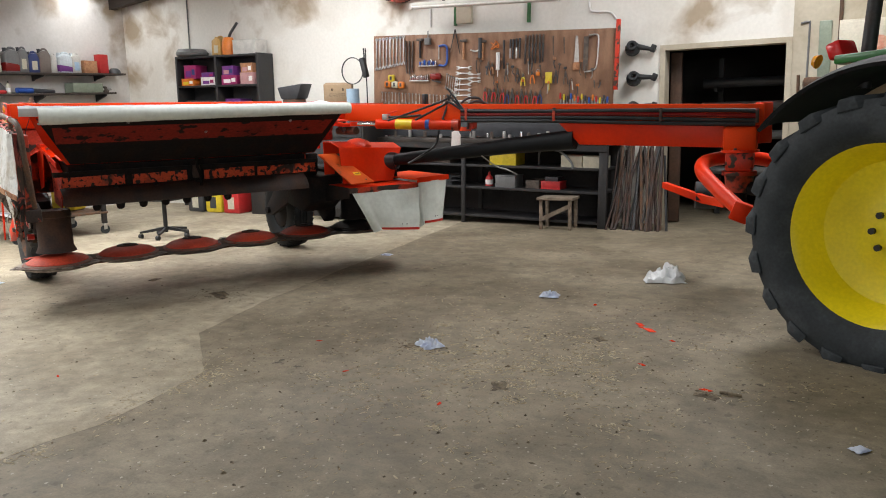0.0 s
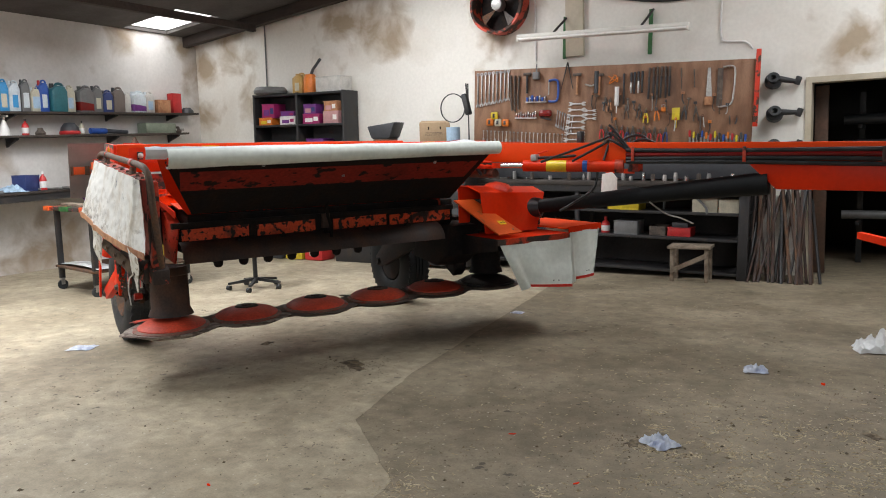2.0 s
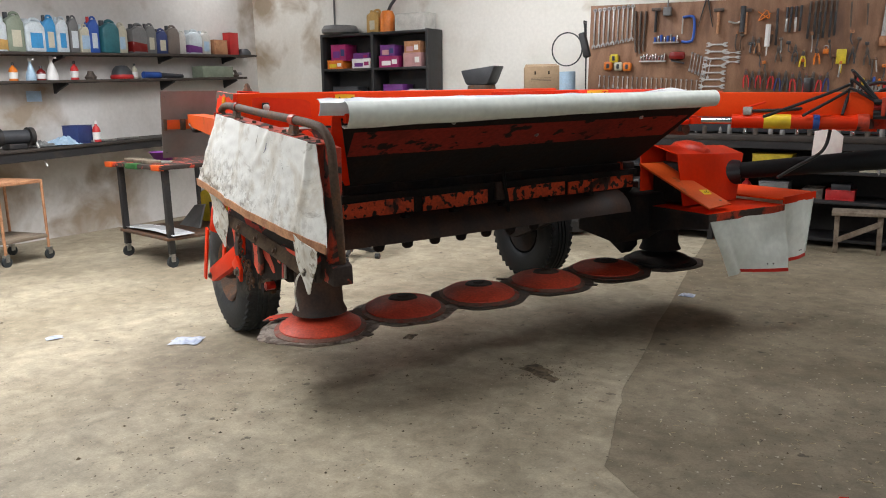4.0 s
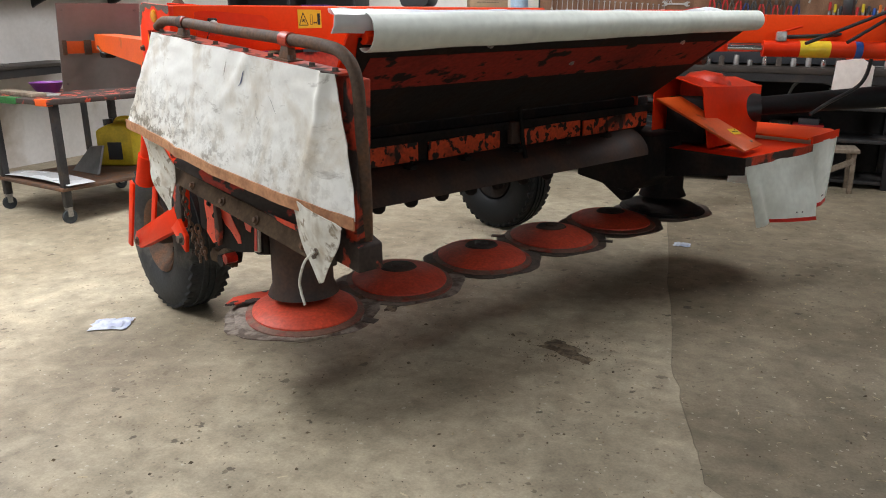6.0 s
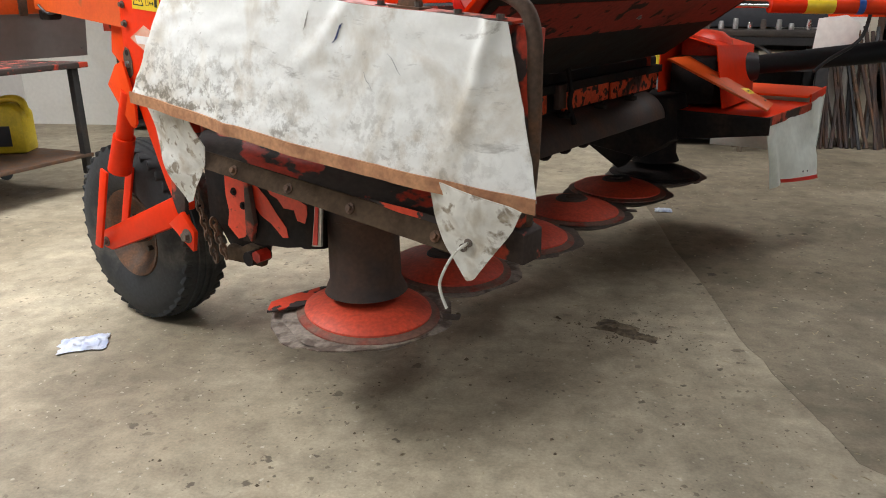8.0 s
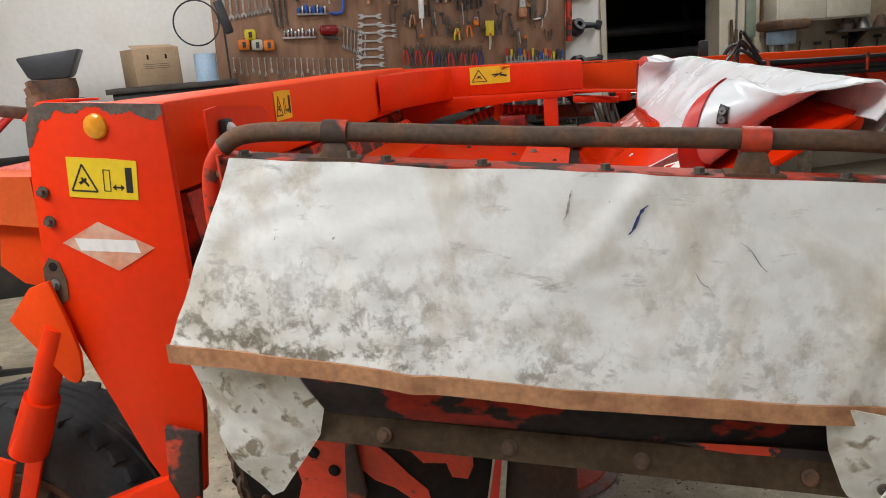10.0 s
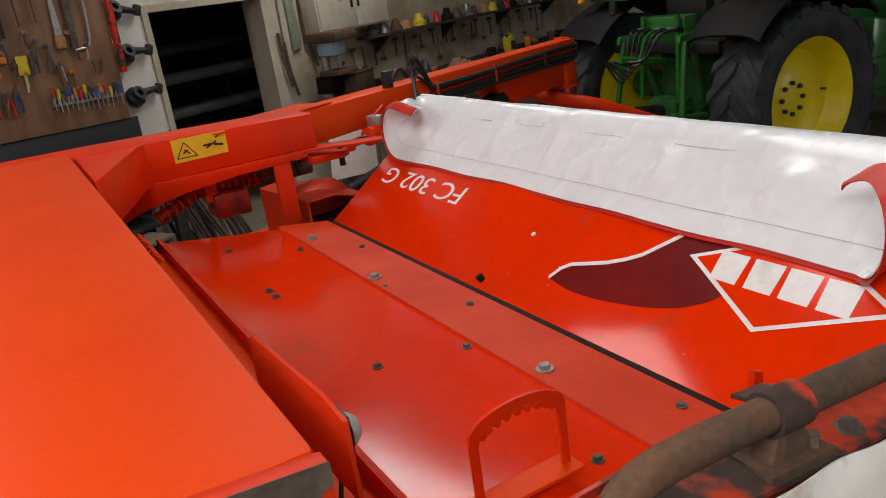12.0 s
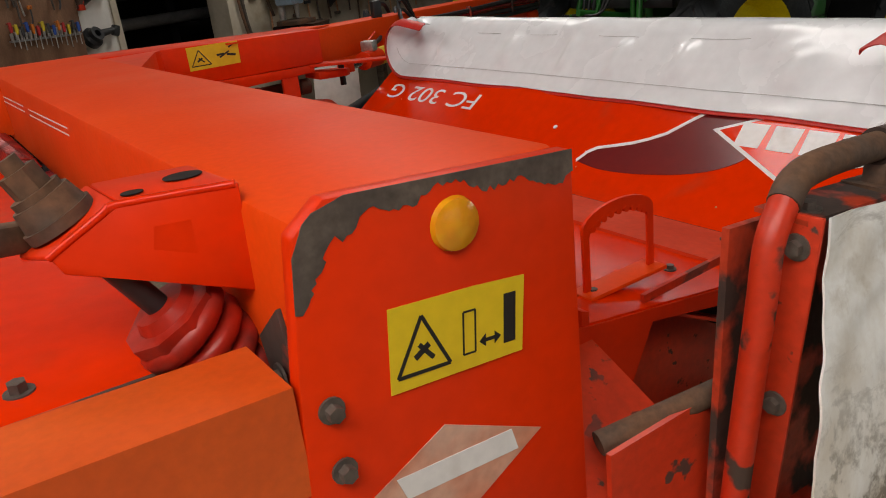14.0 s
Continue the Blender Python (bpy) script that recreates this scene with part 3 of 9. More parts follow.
def lathe(bm, prof, m=None, n=32, wobble=None):
    """Turns the outline prof of (radius, height) about z, then places it by m."""
    m = m or Matrix()
    rings = []
    for r, h in prof:
        rings.append([bm.verts.new(m @ Vector(((r * (wobble(j / n) if wobble else 1)) * math.cos(2 * math.pi * j / n), (r * (wobble(j / n) if wobble else 1)) * math.sin(2 * math.pi * j / n), h))) for j in range(n)])
    fs = []
    for a, b in zip(rings, rings[1:]):
        fs += [bm.faces.new((a[j], a[(j + 1) % n], b[(j + 1) % n], b[j])) for j in range(n)]
    if prof[0][0] > 1e-4 and prof[0] != prof[-1]:
        fs += [bm.faces.new(rings[0][::-1]), bm.faces.new(rings[-1])]
    bmesh.ops.recalc_face_normals(bm, faces=bm.faces)
    return bm


def sheet(bm, fn, nu, nv, th):
    """A bent sheet: fn(s, t) for s, t from 0 to 1, th thick."""
    pts = [[Vector(fn(i / nu, j / nv)) for j in range(nv + 1)] for i in range(nu + 1)]

    def lower(i, j):
        a = pts[min(i + 1, nu)][j] - pts[max(i - 1, 0)][j]
        b = pts[i][min(j + 1, nv)] - pts[i][max(j - 1, 0)]
        c = a.cross(b)
        return pts[i][j] - (c.normalized() if c.length > 1e-9 else Vector((0, 0, 1))) * th

    g = [[bm.verts.new(p) for p in row] for row in pts]
    h = [[bm.verts.new(lower(i, j)) for j in range(nv + 1)] for i in range(nu + 1)]
    for i in range(nu):
        for j in range(nv):
            bm.faces.new((g[i][j], g[i + 1][j], g[i + 1][j + 1], g[i][j + 1]))
            bm.faces.new((h[i][j + 1], h[i + 1][j + 1], h[i + 1][j], h[i][j]))
    rim = [(i, 0) for i in range(nu)] + [(nu, j) for j in range(nv)] + [(i, nv) for i in range(nu, 0, -1)] + [(0, j) for j in range(nv, 0, -1)]
    for (a, b), (c, d) in zip(rim, rim[1:] + rim[:1]):
        bm.faces.new((g[a][b], h[a][b], h[c][d], g[c][d]))
    return bm


def finish(name, bm, material, smooth=40):
    me = bpy.data.meshes.new(name)
    bm.to_mesh(me)
    bm.free()
    me.materials.append(material)
    if smooth:
        for p in me.polygons:
            p.use_smooth = True
        me.set_sharp_from_angle(angle=radians(smooth))
    return new(name, me)


def part(name, bm, material, parent, label=""):
    ob = finish(name, bm, M[material])
    ob.parent = parent
    return tagged(ob, label)


def solo(name, bm, material, label, category, group="", kind="", at=None):
    ob = finish(name, bm, M[material])
    if at is not None:
        ob.matrix_basis = at
    return tagged(ob, label, category, group, kind)


def thing(name, at, label, category, group="", kind=""):
    return tagged(new(name), label, category, group, kind) if at is None else placed(tagged(new(name), label, category, group, kind), at)


def placed(ob, at):
    ob.matrix_basis = at
    ob.empty_display_size = 0.1
    return ob


def wave(x, y, s=1.0, k=0):
    return noise.noise(Vector((x * s + 7.1 * k, y * s - 3.3 * k, 1.7 * k)))


def text_mesh(body, size):
    cu = bpy.data.curves.new("writing", "FONT")
    cu.body, cu.size, cu.extrude, cu.align_x, cu.align_y, cu.shear = body, size, 0.0006, "CENTER", "CENTER", 0.0
    ob = bpy.data.objects.new("writing", cu)
    scene.collection.objects.link(ob)
    me = bpy.data.meshes.new_from_object(ob.evaluated_get(bpy.context.evaluated_depsgraph_get()))
    bpy.data.objects.remove(ob)
    return me

# ---- the building ----
XL, XR, YF, YB = -11.15, 9.0, -4.0, 10.0
DX0, DX1, DZ = -1.89, -0.475, 2.11  # the doorway in the back wall
WT = 0.32  # its thickness


def structure(name, bm, material, label, category):
    return solo(name, bm, material, label, category, kind="structure")


# two floor slabs with a crack between them
JOINT = [(-2.45, YF), (-2.62, 1.0), (-2.69, 2.44), (-2.63, 2.80), (-2.70, 3.25), (-2.77, 3.565), (-3.10, 3.86), (-3.40, 4.12), (-3.47, 4.41), (-3.62, 5.0), (-3.98, 7.39), (-4.30, 9.52), (-4.34, YB)]


def jag(pts, side):
    out = []
    for i in range(len(pts) - 1):
        for j in range(6):
            t = j / 6
            x, y = (pts[i][k] * (1 - t) + pts[i + 1][k] * t for k in (0, 1))
            out.append((x + side * 0.0008 + 0.018 * wave(x, y, 7, 1) + 0.012 * wave(x, y, 23, 2), y, 0.0))
    return out + [(pts[-1][0] + side * 0.0008, pts[-1][1], 0.0)]


def slab(name, line, x_far, material, label):
    bm = bm_new()
    pts = line + [(x_far, YB, 0), (x_far, YF, 0)]
    vs = [bm.verts.new(p) for p in pts]
    low = [bm.verts.new(Vector(p) - Vector((0, 0, 0.08))) for p in pts]
    bm.faces.new(vs)
    for i in range(len(vs)):
        bm.faces.new((vs[i], low[i], low[(i + 1) % len(vs)], vs[(i + 1) % len(vs)]))
    bmesh.ops.triangulate(bm, faces=[f for f in bm.faces if len(f.verts) > 4])
    bmesh.ops.recalc_face_normals(bm, faces=bm.faces)
    return structure(name, bm, material, label, "floor")


slab("floor_1", jag(JOINT, -1), XL, "floor_l", "pale worn concrete floor slab with brown stains")
slab("floor_2", jag(JOINT, 1), XR, "floor_r", "brown oil-stained concrete floor slab with crumbs")
structure("ground", span_box(bm_new(), (-60, -60, -0.2), (60, 60, -0.085)), "floor_r", "plain dusty ground under and outside the workshop", "ground")

# back wall with the doorway
bm = bm_new()
for lo, hi in (((XL - 0.2, YB, 0), (DX0, YB + WT, 5.0)), ((DX0, YB, DZ), (DX1, YB + WT, 5.0)), ):
    span_box(bm, lo, hi)
structure("wall_north_east", span_box(bm_new(), (DX1, YB, 0), (XR + 0.2, YB + WT, 5.0)), "wall_e", "cream whitewashed wall with brown stains, warm light put into the tint", "wall")
structure("wall_north", bm, "wall", "whitewashed plaster wall with brown damp stains", "wall")
structure("wall_west", span_box(bm_new(), (XL - 0.2, YF, 0), (XL, YB, 5.0)), "wall_l", "grey whitewashed wall with damp stains in the corner", "wall")
structure("wall_east", span_box(bm_new(), (XR, YF, 0), (XR + 0.2, YB, 5.0)), "wall_l", "grey whitewashed end wall", "wall")
# the right-hand opening is made up for the fill lamp
bm = bm_new()
for lo, hi in (((XL - 0.2, YF - 0.2, 0), (-10.6, YF, 5.0)), ((-10.6, YF - 0.2, 3.9), (-4.2, YF, 5.0)), ((-4.2, YF - 0.2, 0), (1.5, YF, 5.0)), ((1.5, YF - 0.2, 0), (4.5, YF, 1.4)), ((1.5, YF - 0.2, 3.0), (4.5, YF, 5.0)), ((4.5, YF - 0.2, 0), (XR + 0.2, YF, 5.0))):
    span_box(bm, lo, hi)
structure("wall_south", bm, "wall_l", "unseen grey whitewashed wall with a wide open gateway and an opening added for a fill lamp", "wall")

# roof of dark sheets with clear sheets let in, all but one added for light
xs = sorted({XL - 0.2, -1.0, XR + 0.2, *(x + s * w / 2 for x, y, w, h in SHEETS for s in (-1, 1))})
ys = sorted({YF - 0.2, YB + 0.2, *(y + s * h / 2 for x, y, w, h in SHEETS for s in (-1, 1))})
bm = bm_new()
for x0, x1 in zip(xs, xs[1:]):
    for y0, y1 in zip(ys, ys[1:]):
        cx, cy = (x0 + x1) / 2, (y0 + y1) / 2
        if any(abs(cx - x) < w / 2 and abs(cy - y) < h / 2 for x, y, w, h in SHEETS):
            continue
        prism(bm, [(x0, y0, roof_z(x0)), (x1, y0, roof_z(x1)), (x1, y1, roof_z(x1)), (x0, y1, roof_z(x0))], (0, 0, 0.05))
structure("ceiling", bm, "roof", "sooty corrugated roof sheets", "roof")
for k, (x, y, w, h) in enumerate(SHEETS):
    structure("skylight_%d" % (k + 1), prism(bm_new(), [(x - w / 2, y - h / 2, roof_z(x - w / 2) + 0.06), (x + w / 2, y - h / 2, roof_z(x + w / 2) + 0.06), (x + w / 2, y + h / 2, roof_z(x + w / 2) + 0.06), (x - w / 2, y + h / 2, roof_z(x - w / 2) + 0.06)], (0, 0, 0.01)), "skylight", "clear plastic roof sheet; all but the first added unseen for light", "skylight")
for k, y in enumerate((9.80, 6.15, 4.2, 2.2, 0.2, -1.8, -3.8)):
    bm = bm_new()
    for x0, x1 in ((XL, -1.0), (-1.0, XR)):
        prism(bm, [(x0, y - 0.06, roof_z(x0) - 0.16), (x1, y - 0.06, roof_z(x1) - 0.16), (x1, y - 0.06, roof_z(x1) - 0.004), (x0, y - 0.06, roof_z(x0) - 0.004)], (0, 0.12, 0))
    structure("roof_beam_%d" % (k + 1), bm, "beam", "dark timber rafter under the roof", "beam")
for k, x in enumerate((-9.5, -5.2, -1.6)):
    structure("roof_purlin_%d" % (k + 1), span_box(bm_new(), (x - 0.04, YF, roof_z(x) - 0.26), (x + 0.04, YB - 0.3, roof_z(x) - 0.165)), "beam", "dark timber purlin under the rafters", "beam")

# the store behind the doorway: its gloom is put into the near-black walls
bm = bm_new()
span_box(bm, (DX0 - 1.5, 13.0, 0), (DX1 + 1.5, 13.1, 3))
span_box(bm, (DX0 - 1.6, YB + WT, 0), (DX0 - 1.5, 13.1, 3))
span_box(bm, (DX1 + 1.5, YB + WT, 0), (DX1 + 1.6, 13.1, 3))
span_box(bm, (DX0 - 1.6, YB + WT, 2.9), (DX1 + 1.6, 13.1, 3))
structure("store_walls", bm, "dark", "store walls behind the doorway, coloured near-black for its gloom", "wall")
structure("store_floor", span_box(bm_new(), (DX0 - 1.6, YB, -0.08), (DX1 + 1.6, 13.1, -0.004)), "floor_r", "concrete floor of the dark store", "floor")
bm = bm_new()
for lo, hi in (((DX0 - 0.0, YB - 0.02, 0), (DX0 + 0.06, YB + 0.2, DZ)), ((DX1 - 0.06, YB - 0.02, 0), (DX1, YB + 0.2, DZ)), ((DX0 + 0.06, YB - 0.02, DZ - 0.06), (DX1 - 0.06, YB + 0.2, DZ))):
    span_box(bm, lo, hi)
structure("door_frame", bm, "wall_e", "worn pale painted frame of the doorway", "door frame")
door = structure("door_1", span_box(bm_new(), (DX0 + 0.07, YB + 0.24, 0.01), (DX0 + 0.20, YB + 0.29, DZ - 0.08), 0.004), "brown_door", "brown painted plank door, half open", "door")
rack = thing("pipe_rack", pose(-0.8, 11.3, 0), "black steel rack holding long dark pipes in the store", "rack")
for x in (-0.62, 0.7):
    part("post", span_box(bm_new(), (x - 0.03, -0.03, 0), (x + 0.03, 0.03, 2.0)), "black_steel", rack)
    for z in (0.5, 0.95, 1.3, 1.6):
        part("arm", span_box(bm_new(), (x - 0.02, -0.4, z - 0.02), (x + 0.02, 0.03, z + 0.02)), "black_steel", rack)
for k, (z, y, r) in enumerate(((1.385, -0.1, 0.06), (1.39, -0.25, 0.06), (1.03, -0.1, 0.055), (1.03, -0.26, 0.055), (1.685, -0.2, 0.06), (0.58, -0.15, 0.05))):
    part("pipe", rod(bm_new(), (-0.8, y, z), (1.0, y, z), r, n=18), "grey" if k % 2 else "charcoal", rack)

# ---- the disc mower: x forwards, y along the cutter bar, z up ----
MOWER = pose(-5.557, 4.185, 0, 0, 0, -25)
mower = thing("disc_mower", MOWER, "red trailed disc mower with raised hood and dirty white tarpaulin", "mower")


def bolt(parent, p, d=(0, 0, 1), r=0.011, h=0.012, material="bare"):
    bm = bm_new()
    p, d = Vector(p), Vector(d).normalized()
    rod(bm, p, p + d * 0.003, r * 1.6, n=14)
    rod(bm, p + d * 0.003, p + d * h, r, n=6)
    return part("bolt", bm, material, parent)


def label_plate(parent, o, x, y, w, h, art, name="warning_label", words="yellow warning label with black pictogram"):
    """A yellow label about o, with its own right x and up y, and a simple pictogram on it."""
    o, x, y = Vector(o), Vector(x).normalized(), Vector(y).normalized()
    n = x.cross(y)
    at = lambda a, b, k=0.0: o + x * (a * w) + y * (b * h) + n * k  # noqa: E731
    plate = part(name, prism(bm_new(), [at(-0.5, -0.5), at(0.49, -0.49), at(0.5, 0.47), at(0.1, 0.5), at(-0.5, 0.5)], n * 0.001), "stick", parent, words)
    k, th = 0.0012, n * 0.0006

    def ink(pts):
        part("pictogram", prism(bm_new(), pts, th), "ink", plate)

    def bar(a, b, c, d, t):
        p, q = at(a, b, k), at(c, d, k)
        s = (q - p).normalized().cross(n) * t
        ink([p - s, q - s, q + s, p + s])

    t = h * 0.022
    for a, b, c, d in ((-0.45, -0.33, -0.28, 0.33), (-0.28, 0.33, -0.08, -0.33), (-0.08, -0.33, -0.45, -0.33)):
        bar(a, b, c, d, t)
    bar(-0.33, -0.15, -0.23, -0.02, t * 1.6)
    bar(-0.30, 0.0, -0.2, -0.2, t * 1.3)
    if art == "keep":
        for a, b, c, d in ((0.02, -0.3, 0.02, 0.22), (0.02, 0.22, 0.11, 0.22), (0.11, 0.22, 0.11, -0.3), (0.11, -0.3, 0.02, -0.3)):
            bar(a, b, c, d, t * 0.5)
        bar(0.15, -0.2, 0.29, -0.2, t)
        ink([at(0.14, -0.2, k), at(0.19, -0.12, k), at(0.19, -0.28, k)])
        ink([at(0.31, -0.2, k), at(0.26, -0.28, k), at(0.26, -0.12, k)])
        bar(0.38, -0.32, 0.38, 0.3, t * 4)
    else:
        bar(0.05, 0.0, 0.2, 0.02, t * 2)
        bar(0.1, -0.12, 0.3, 0.1, t * 1.6)
        bar(0.25, -0.02, 0.42, -0.1, t * 2.4)
        bar(0.3, 0.25, 0.42, 0.4, t * 1.4)
    return plate


# main box frame over the mower and its end plate
BOX = (-0.53, -0.214, 0.17, 2.52, 1.345, 1.545)
bm = span_box(bm_new(), (BOX[0], BOX[2], BOX[4]), (BOX[1], BOX[3], BOX[5]), 0.012)
main = part("main_frame", bm, "red_flat", mower, "faded red box-section main frame")
EP = [(-0.555, 1.40), (-0.537, 1.537), (-0.502, 1.563), (-0.212, 1.54), (-0.212, 1.05), (-0.235, 0.82), (-0.265, 0.62), (-0.345, 0.60), (-0.40, 0.70), (-0.53, 1.02), (-0.575, 1.13)]
plate = part("end_plate", prism(bm_new(), [(x, 0.150, z) for x, z in EP], (0, 0.022, 0), 0.003), "red", mower, "red end plate with bare worn top edge")
# bare strip along the rim: its inner border is ragged
random.seed(41)
rim = [(-0.5455, 1.468), (-0.537, 1.537), (-0.502, 1.563), (-0.212, 1.54)]
inner = []
for q in range(56):
    f = q / 55
    w = 0.020 + 0.008 * math.sin(7.1 * f + 0.6) + 0.006 * math.sin(19 * f) + random.uniform(-0.004, 0.004) + (0.010 if f > 0.93 else 0)
    inner.append((-0.212 - 0.278 * f, 1.54 + 0.023 * f * 0.278 / 0.29 - max(0.006, w)))
for q in range(16):
    f = q / 15
    w = 0.036 * (1 - f) + 0.006 + random.uniform(-0.004, 0.004)
    inner.append((-0.531 - 0.012 * f + w * 0.8, 1.528 - 0.062 * f))
bm = bm_new()
outer_rim = [Vector((x, 0.1492, z)) for x, z in rim]
for (x0, z0), (x1, z1) in zip(inner, inner[1:]):
    def on_rim(x, z):
        p, best = Vector((x, 0.1492, z)), None
        for a, b in zip(outer_rim, outer_rim[1:]):
            d = b - a
            c = a + d * min(1, max(0, (p - a).dot(d) / d.dot(d)))
            if best is None or (c - p).length < (best - p).length:
                best = c
        return best
    a, b = on_rim(x0, z0), on_rim(x1, z1)
    quad = [a, Vector((x0, 0.1492, z0)), Vector((x1, 0.1492, z1))] + ([b] if (b - a).length > 1e-4 else [])
    f = bm.faces.new([bm.verts.new(p) for p in quad])
bmesh.ops.remove_doubles(bm, verts=bm.verts, dist=1e-5)
bmesh.ops.recalc_face_normals(bm, faces=bm.faces)
bmesh.ops.solidify(bm, geom=list(bm.faces), thickness=-0.0012)
part("worn_edge", bm, "bare", plate, "bare metal where the paint has worn off")
part("side_reflector", lathe(bm_new(), [(0.0, 0.012), (0.016, 0.011), (0.026, 0.006), (0.028, 0.0), (0.0, 0.0)], pose(-0.371, 0.149, 1.503, 90), 24), "amber", plate, "round amber reflector")
label_plate(plate, (-0.378, 0.1488, 1.389), (1, 0, -0.10), (0.10, 0, 1), 0.168, 0.090, "keep")
part("faded_badge", prism(bm_new(), [(-0.508, 0.1488, 1.248), (-0.41, 0.1488, 1.293), (-0.282, 0.1488, 1.228), (-0.38, 0.1488, 1.178)], (0, -0.001, 0)), "faded", plate, "faded diamond badge with worn white bar")
part("badge_bar", prism(bm_new(), [(-0.475, 0.1476, 1.258), (-0.325, 0.1476, 1.247), (-0.318, 0.1476, 1.218), (-0.465, 0.1476, 1.229)], (0, -0.0008, 0)), "white", plate)
for x, z, m in ((-0.53, 1.367, "bare"), (-0.528, 1.299, "bare"), (-0.548, 1.15, "zinc")):
    bolt(plate, (x, 0.1475, z), (0, -1, 0), 0.0085, 0.014, m)
part("bolt_plate", prism(bm_new(), [(-0.578, 0.149, 1.11), (-0.545, 0.149, 1.098), (-0.522, 0.149, 1.115), (-0.518, 0.149, 1.16), (-0.53, 0.149, 1.205), (-0.552, 0.149, 1.215), (-0.572, 0.149, 1.19)], (0, -0.0015, 0)), "rust", plate, "greasy worn patch round a bolt")
part("bolt_hole", rod(bm_new(), (-0.545, 0.1475, 1.193), (-0.545, 0.1465, 1.193), 0.011, n=14), "grime_shade", plate)
# transverse head and its gussets
part("cross_head", prism(bm_new(), [(-0.62, 2.50, 1.385), (0.67, 2.50, 1.375), (0.67, 2.50, 1.51), (-0.15, 2.50, 1.53), (-0.62, 2.50, 1.535)], (0, 0.26, 0), 0.008), "red", mower, "red transverse head of the frame")
part("gusset", prism(bm_new(), [(-0.20, 1.92, 1.37), (-0.20, 2.5, 1.37), (0.03, 2.5, 1.37), (0.0, 2.46, 1.37)], (0, 0, 0.155), 0.004), "red", mower)
part("gusset", prism(bm_new(), [(-0.53, 2.2, 1.37), (-0.53, 2.52, 1.37), (-0.745, 2.74, 1.37), (-0.745, 2.66, 1.37)], (0, 0, 0.15), 0.004), "red_flat", mower)
part("eye_flange", prism(bm_new(), [(0.60, 2.49, 1.365), (0.88, 2.47, 1.345), (1.0, 2.47, 1.335), (1.0, 2.56, 1.335), (0.60, 2.60, 1.365)], (0, 0, 0.012), 0.003), "red", mower)
label_plate(mower, (0.22, 2.4975, 1.475), (1, 0, 0.005), (0, 0, 1), 0.20, 0.085, "hand")
label_plate(mower, (-0.2125, 0.835, 1.485), (0, 1, 0), (0, 0, 1), 0.13, 0.085, "keep")
lamp = part("work_light", block(bm_new(), (-0.150, 0.312, 1.462), (0.02, 0.04, 0.055), None, 0.006), "black", mower)
part("lens", lathe(bm_new(), [(0.0, 0.014), (0.012, 0.012), (0.019, 0.004), (0.020, 0.0), (0.0, 0.0)], pose(-0.140, 0.312, 1.462, 0, 90), 18), "clear", lamp, "white clear lens")
part("cable", hose(bm_new(), [(-0.155, 0.30, 1.44), (-0.172, 0.285, 1.39), (-0.175, 0.265, 1.34), (-0.19, 0.26, 1.29)], 0.0028, 8), "black", mower)
# lip beside the box
part("guard_strip", prism(bm_new(), [(-0.165, 0.24, 1.42), (-0.165, 0.24, 1.515), (-0.165, 0.30, 1.52), (-0.165, 0.56, 1.50), (-0.165, 0.585, 1.485), (-0.165, 0.59, 1.40)], (0.005, 0, 0)), "red", mower)

# hood: side strip, ridge, top panel, seam strip and raised flap
def hood_z(x):
    return 1.195 - 0.155 * x


U0, U1 = 0.33, 2.34


def hood_panel(name, x0, x1, y0, y1, dz, material, label="", th=0.004):
    return part(name, prism(bm_new(), [(x0, y0, hood_z(x0) + dz), (x1, y0, hood_z(x1) + dz), (x1, y1, hood_z(x1) + dz), (x0, y1, hood_z(x0) + dz)], (0, 0, -th), 0.0), material, mower, label)


hood_panel("hood_strip", -0.23, -0.03, U0 + 0.02, U1 - 0.1, -0.012, "red_flat", "faded red strip beside the hood panel")
part("hood_ridge", prism(bm_new(), [(-0.035, U0, hood_z(0) - 0.02), (-0.02, U0, hood_z(0) - 0.02), (-0.02, U0, hood_z(0) + 0.022), (-0.035, U0, hood_z(0) + 0.028)], (0, U1 - U0, 0)), "red", mower)
hood_panel("hood_panel", -0.02, 0.43, U0, U1, 0.0, "red_new", "glossy bright red top panel of the hood")
hood_panel("seam_strip", 0.40, 0.598, U0 + 0.03, U1 + 0.02, 0.008, "red_dull", "dull red hinge strip", 0.008)
part("hood_skirt", prism(bm_new(), [(-0.2, U0 - 0.004, 0.85), (-0.02, U0 - 0.004, 0.88), (0.03, U0 - 0.004, 0.984), (0.118, U0 - 0.004, 1.15), (0.62, U0 - 0.004, 1.05), (0.62, U0 - 0.004, 1.095), (-0.2, U0 - 0.004, 1.222)], (0, 0.006, 0)), "red", mower, "red end skirt of the hood")
part("hood_skirt", prism(bm_new(), [(-0.2, U1 - 0.01, 1.0), (0.62, U1 - 0.01, 0.92), (0.62, U1 - 0.01, 1.085), (-0.2, U1 - 0.01, 1.205)], (0, 0.006, 0)), "red_worn", mower)
for x, y in ((0.128, 1.54), (0.128, 1.60), (0.158, 0.965), (0.375, 0.965), (0.415, 1.46), (0.149, 2.10), (0.08, 0.42), (-0.12, 0.5), (-0.12, 0.9), (-0.12, 1.4), (0.36, 2.0), (0.30, 0.44)):
    bolt(mower, (x, y, hood_z(x) + 0.001), (0, 0, 1), 0.0075, 0.010)
for x, y in ((0.44, 0.764), (0.424, 1.549), (0.44, 2.1)):
    b = bolt(mower, (x, y, hood_z(x) + 0.009), (0, 0, 1), 0.012, 0.012, "zinc")
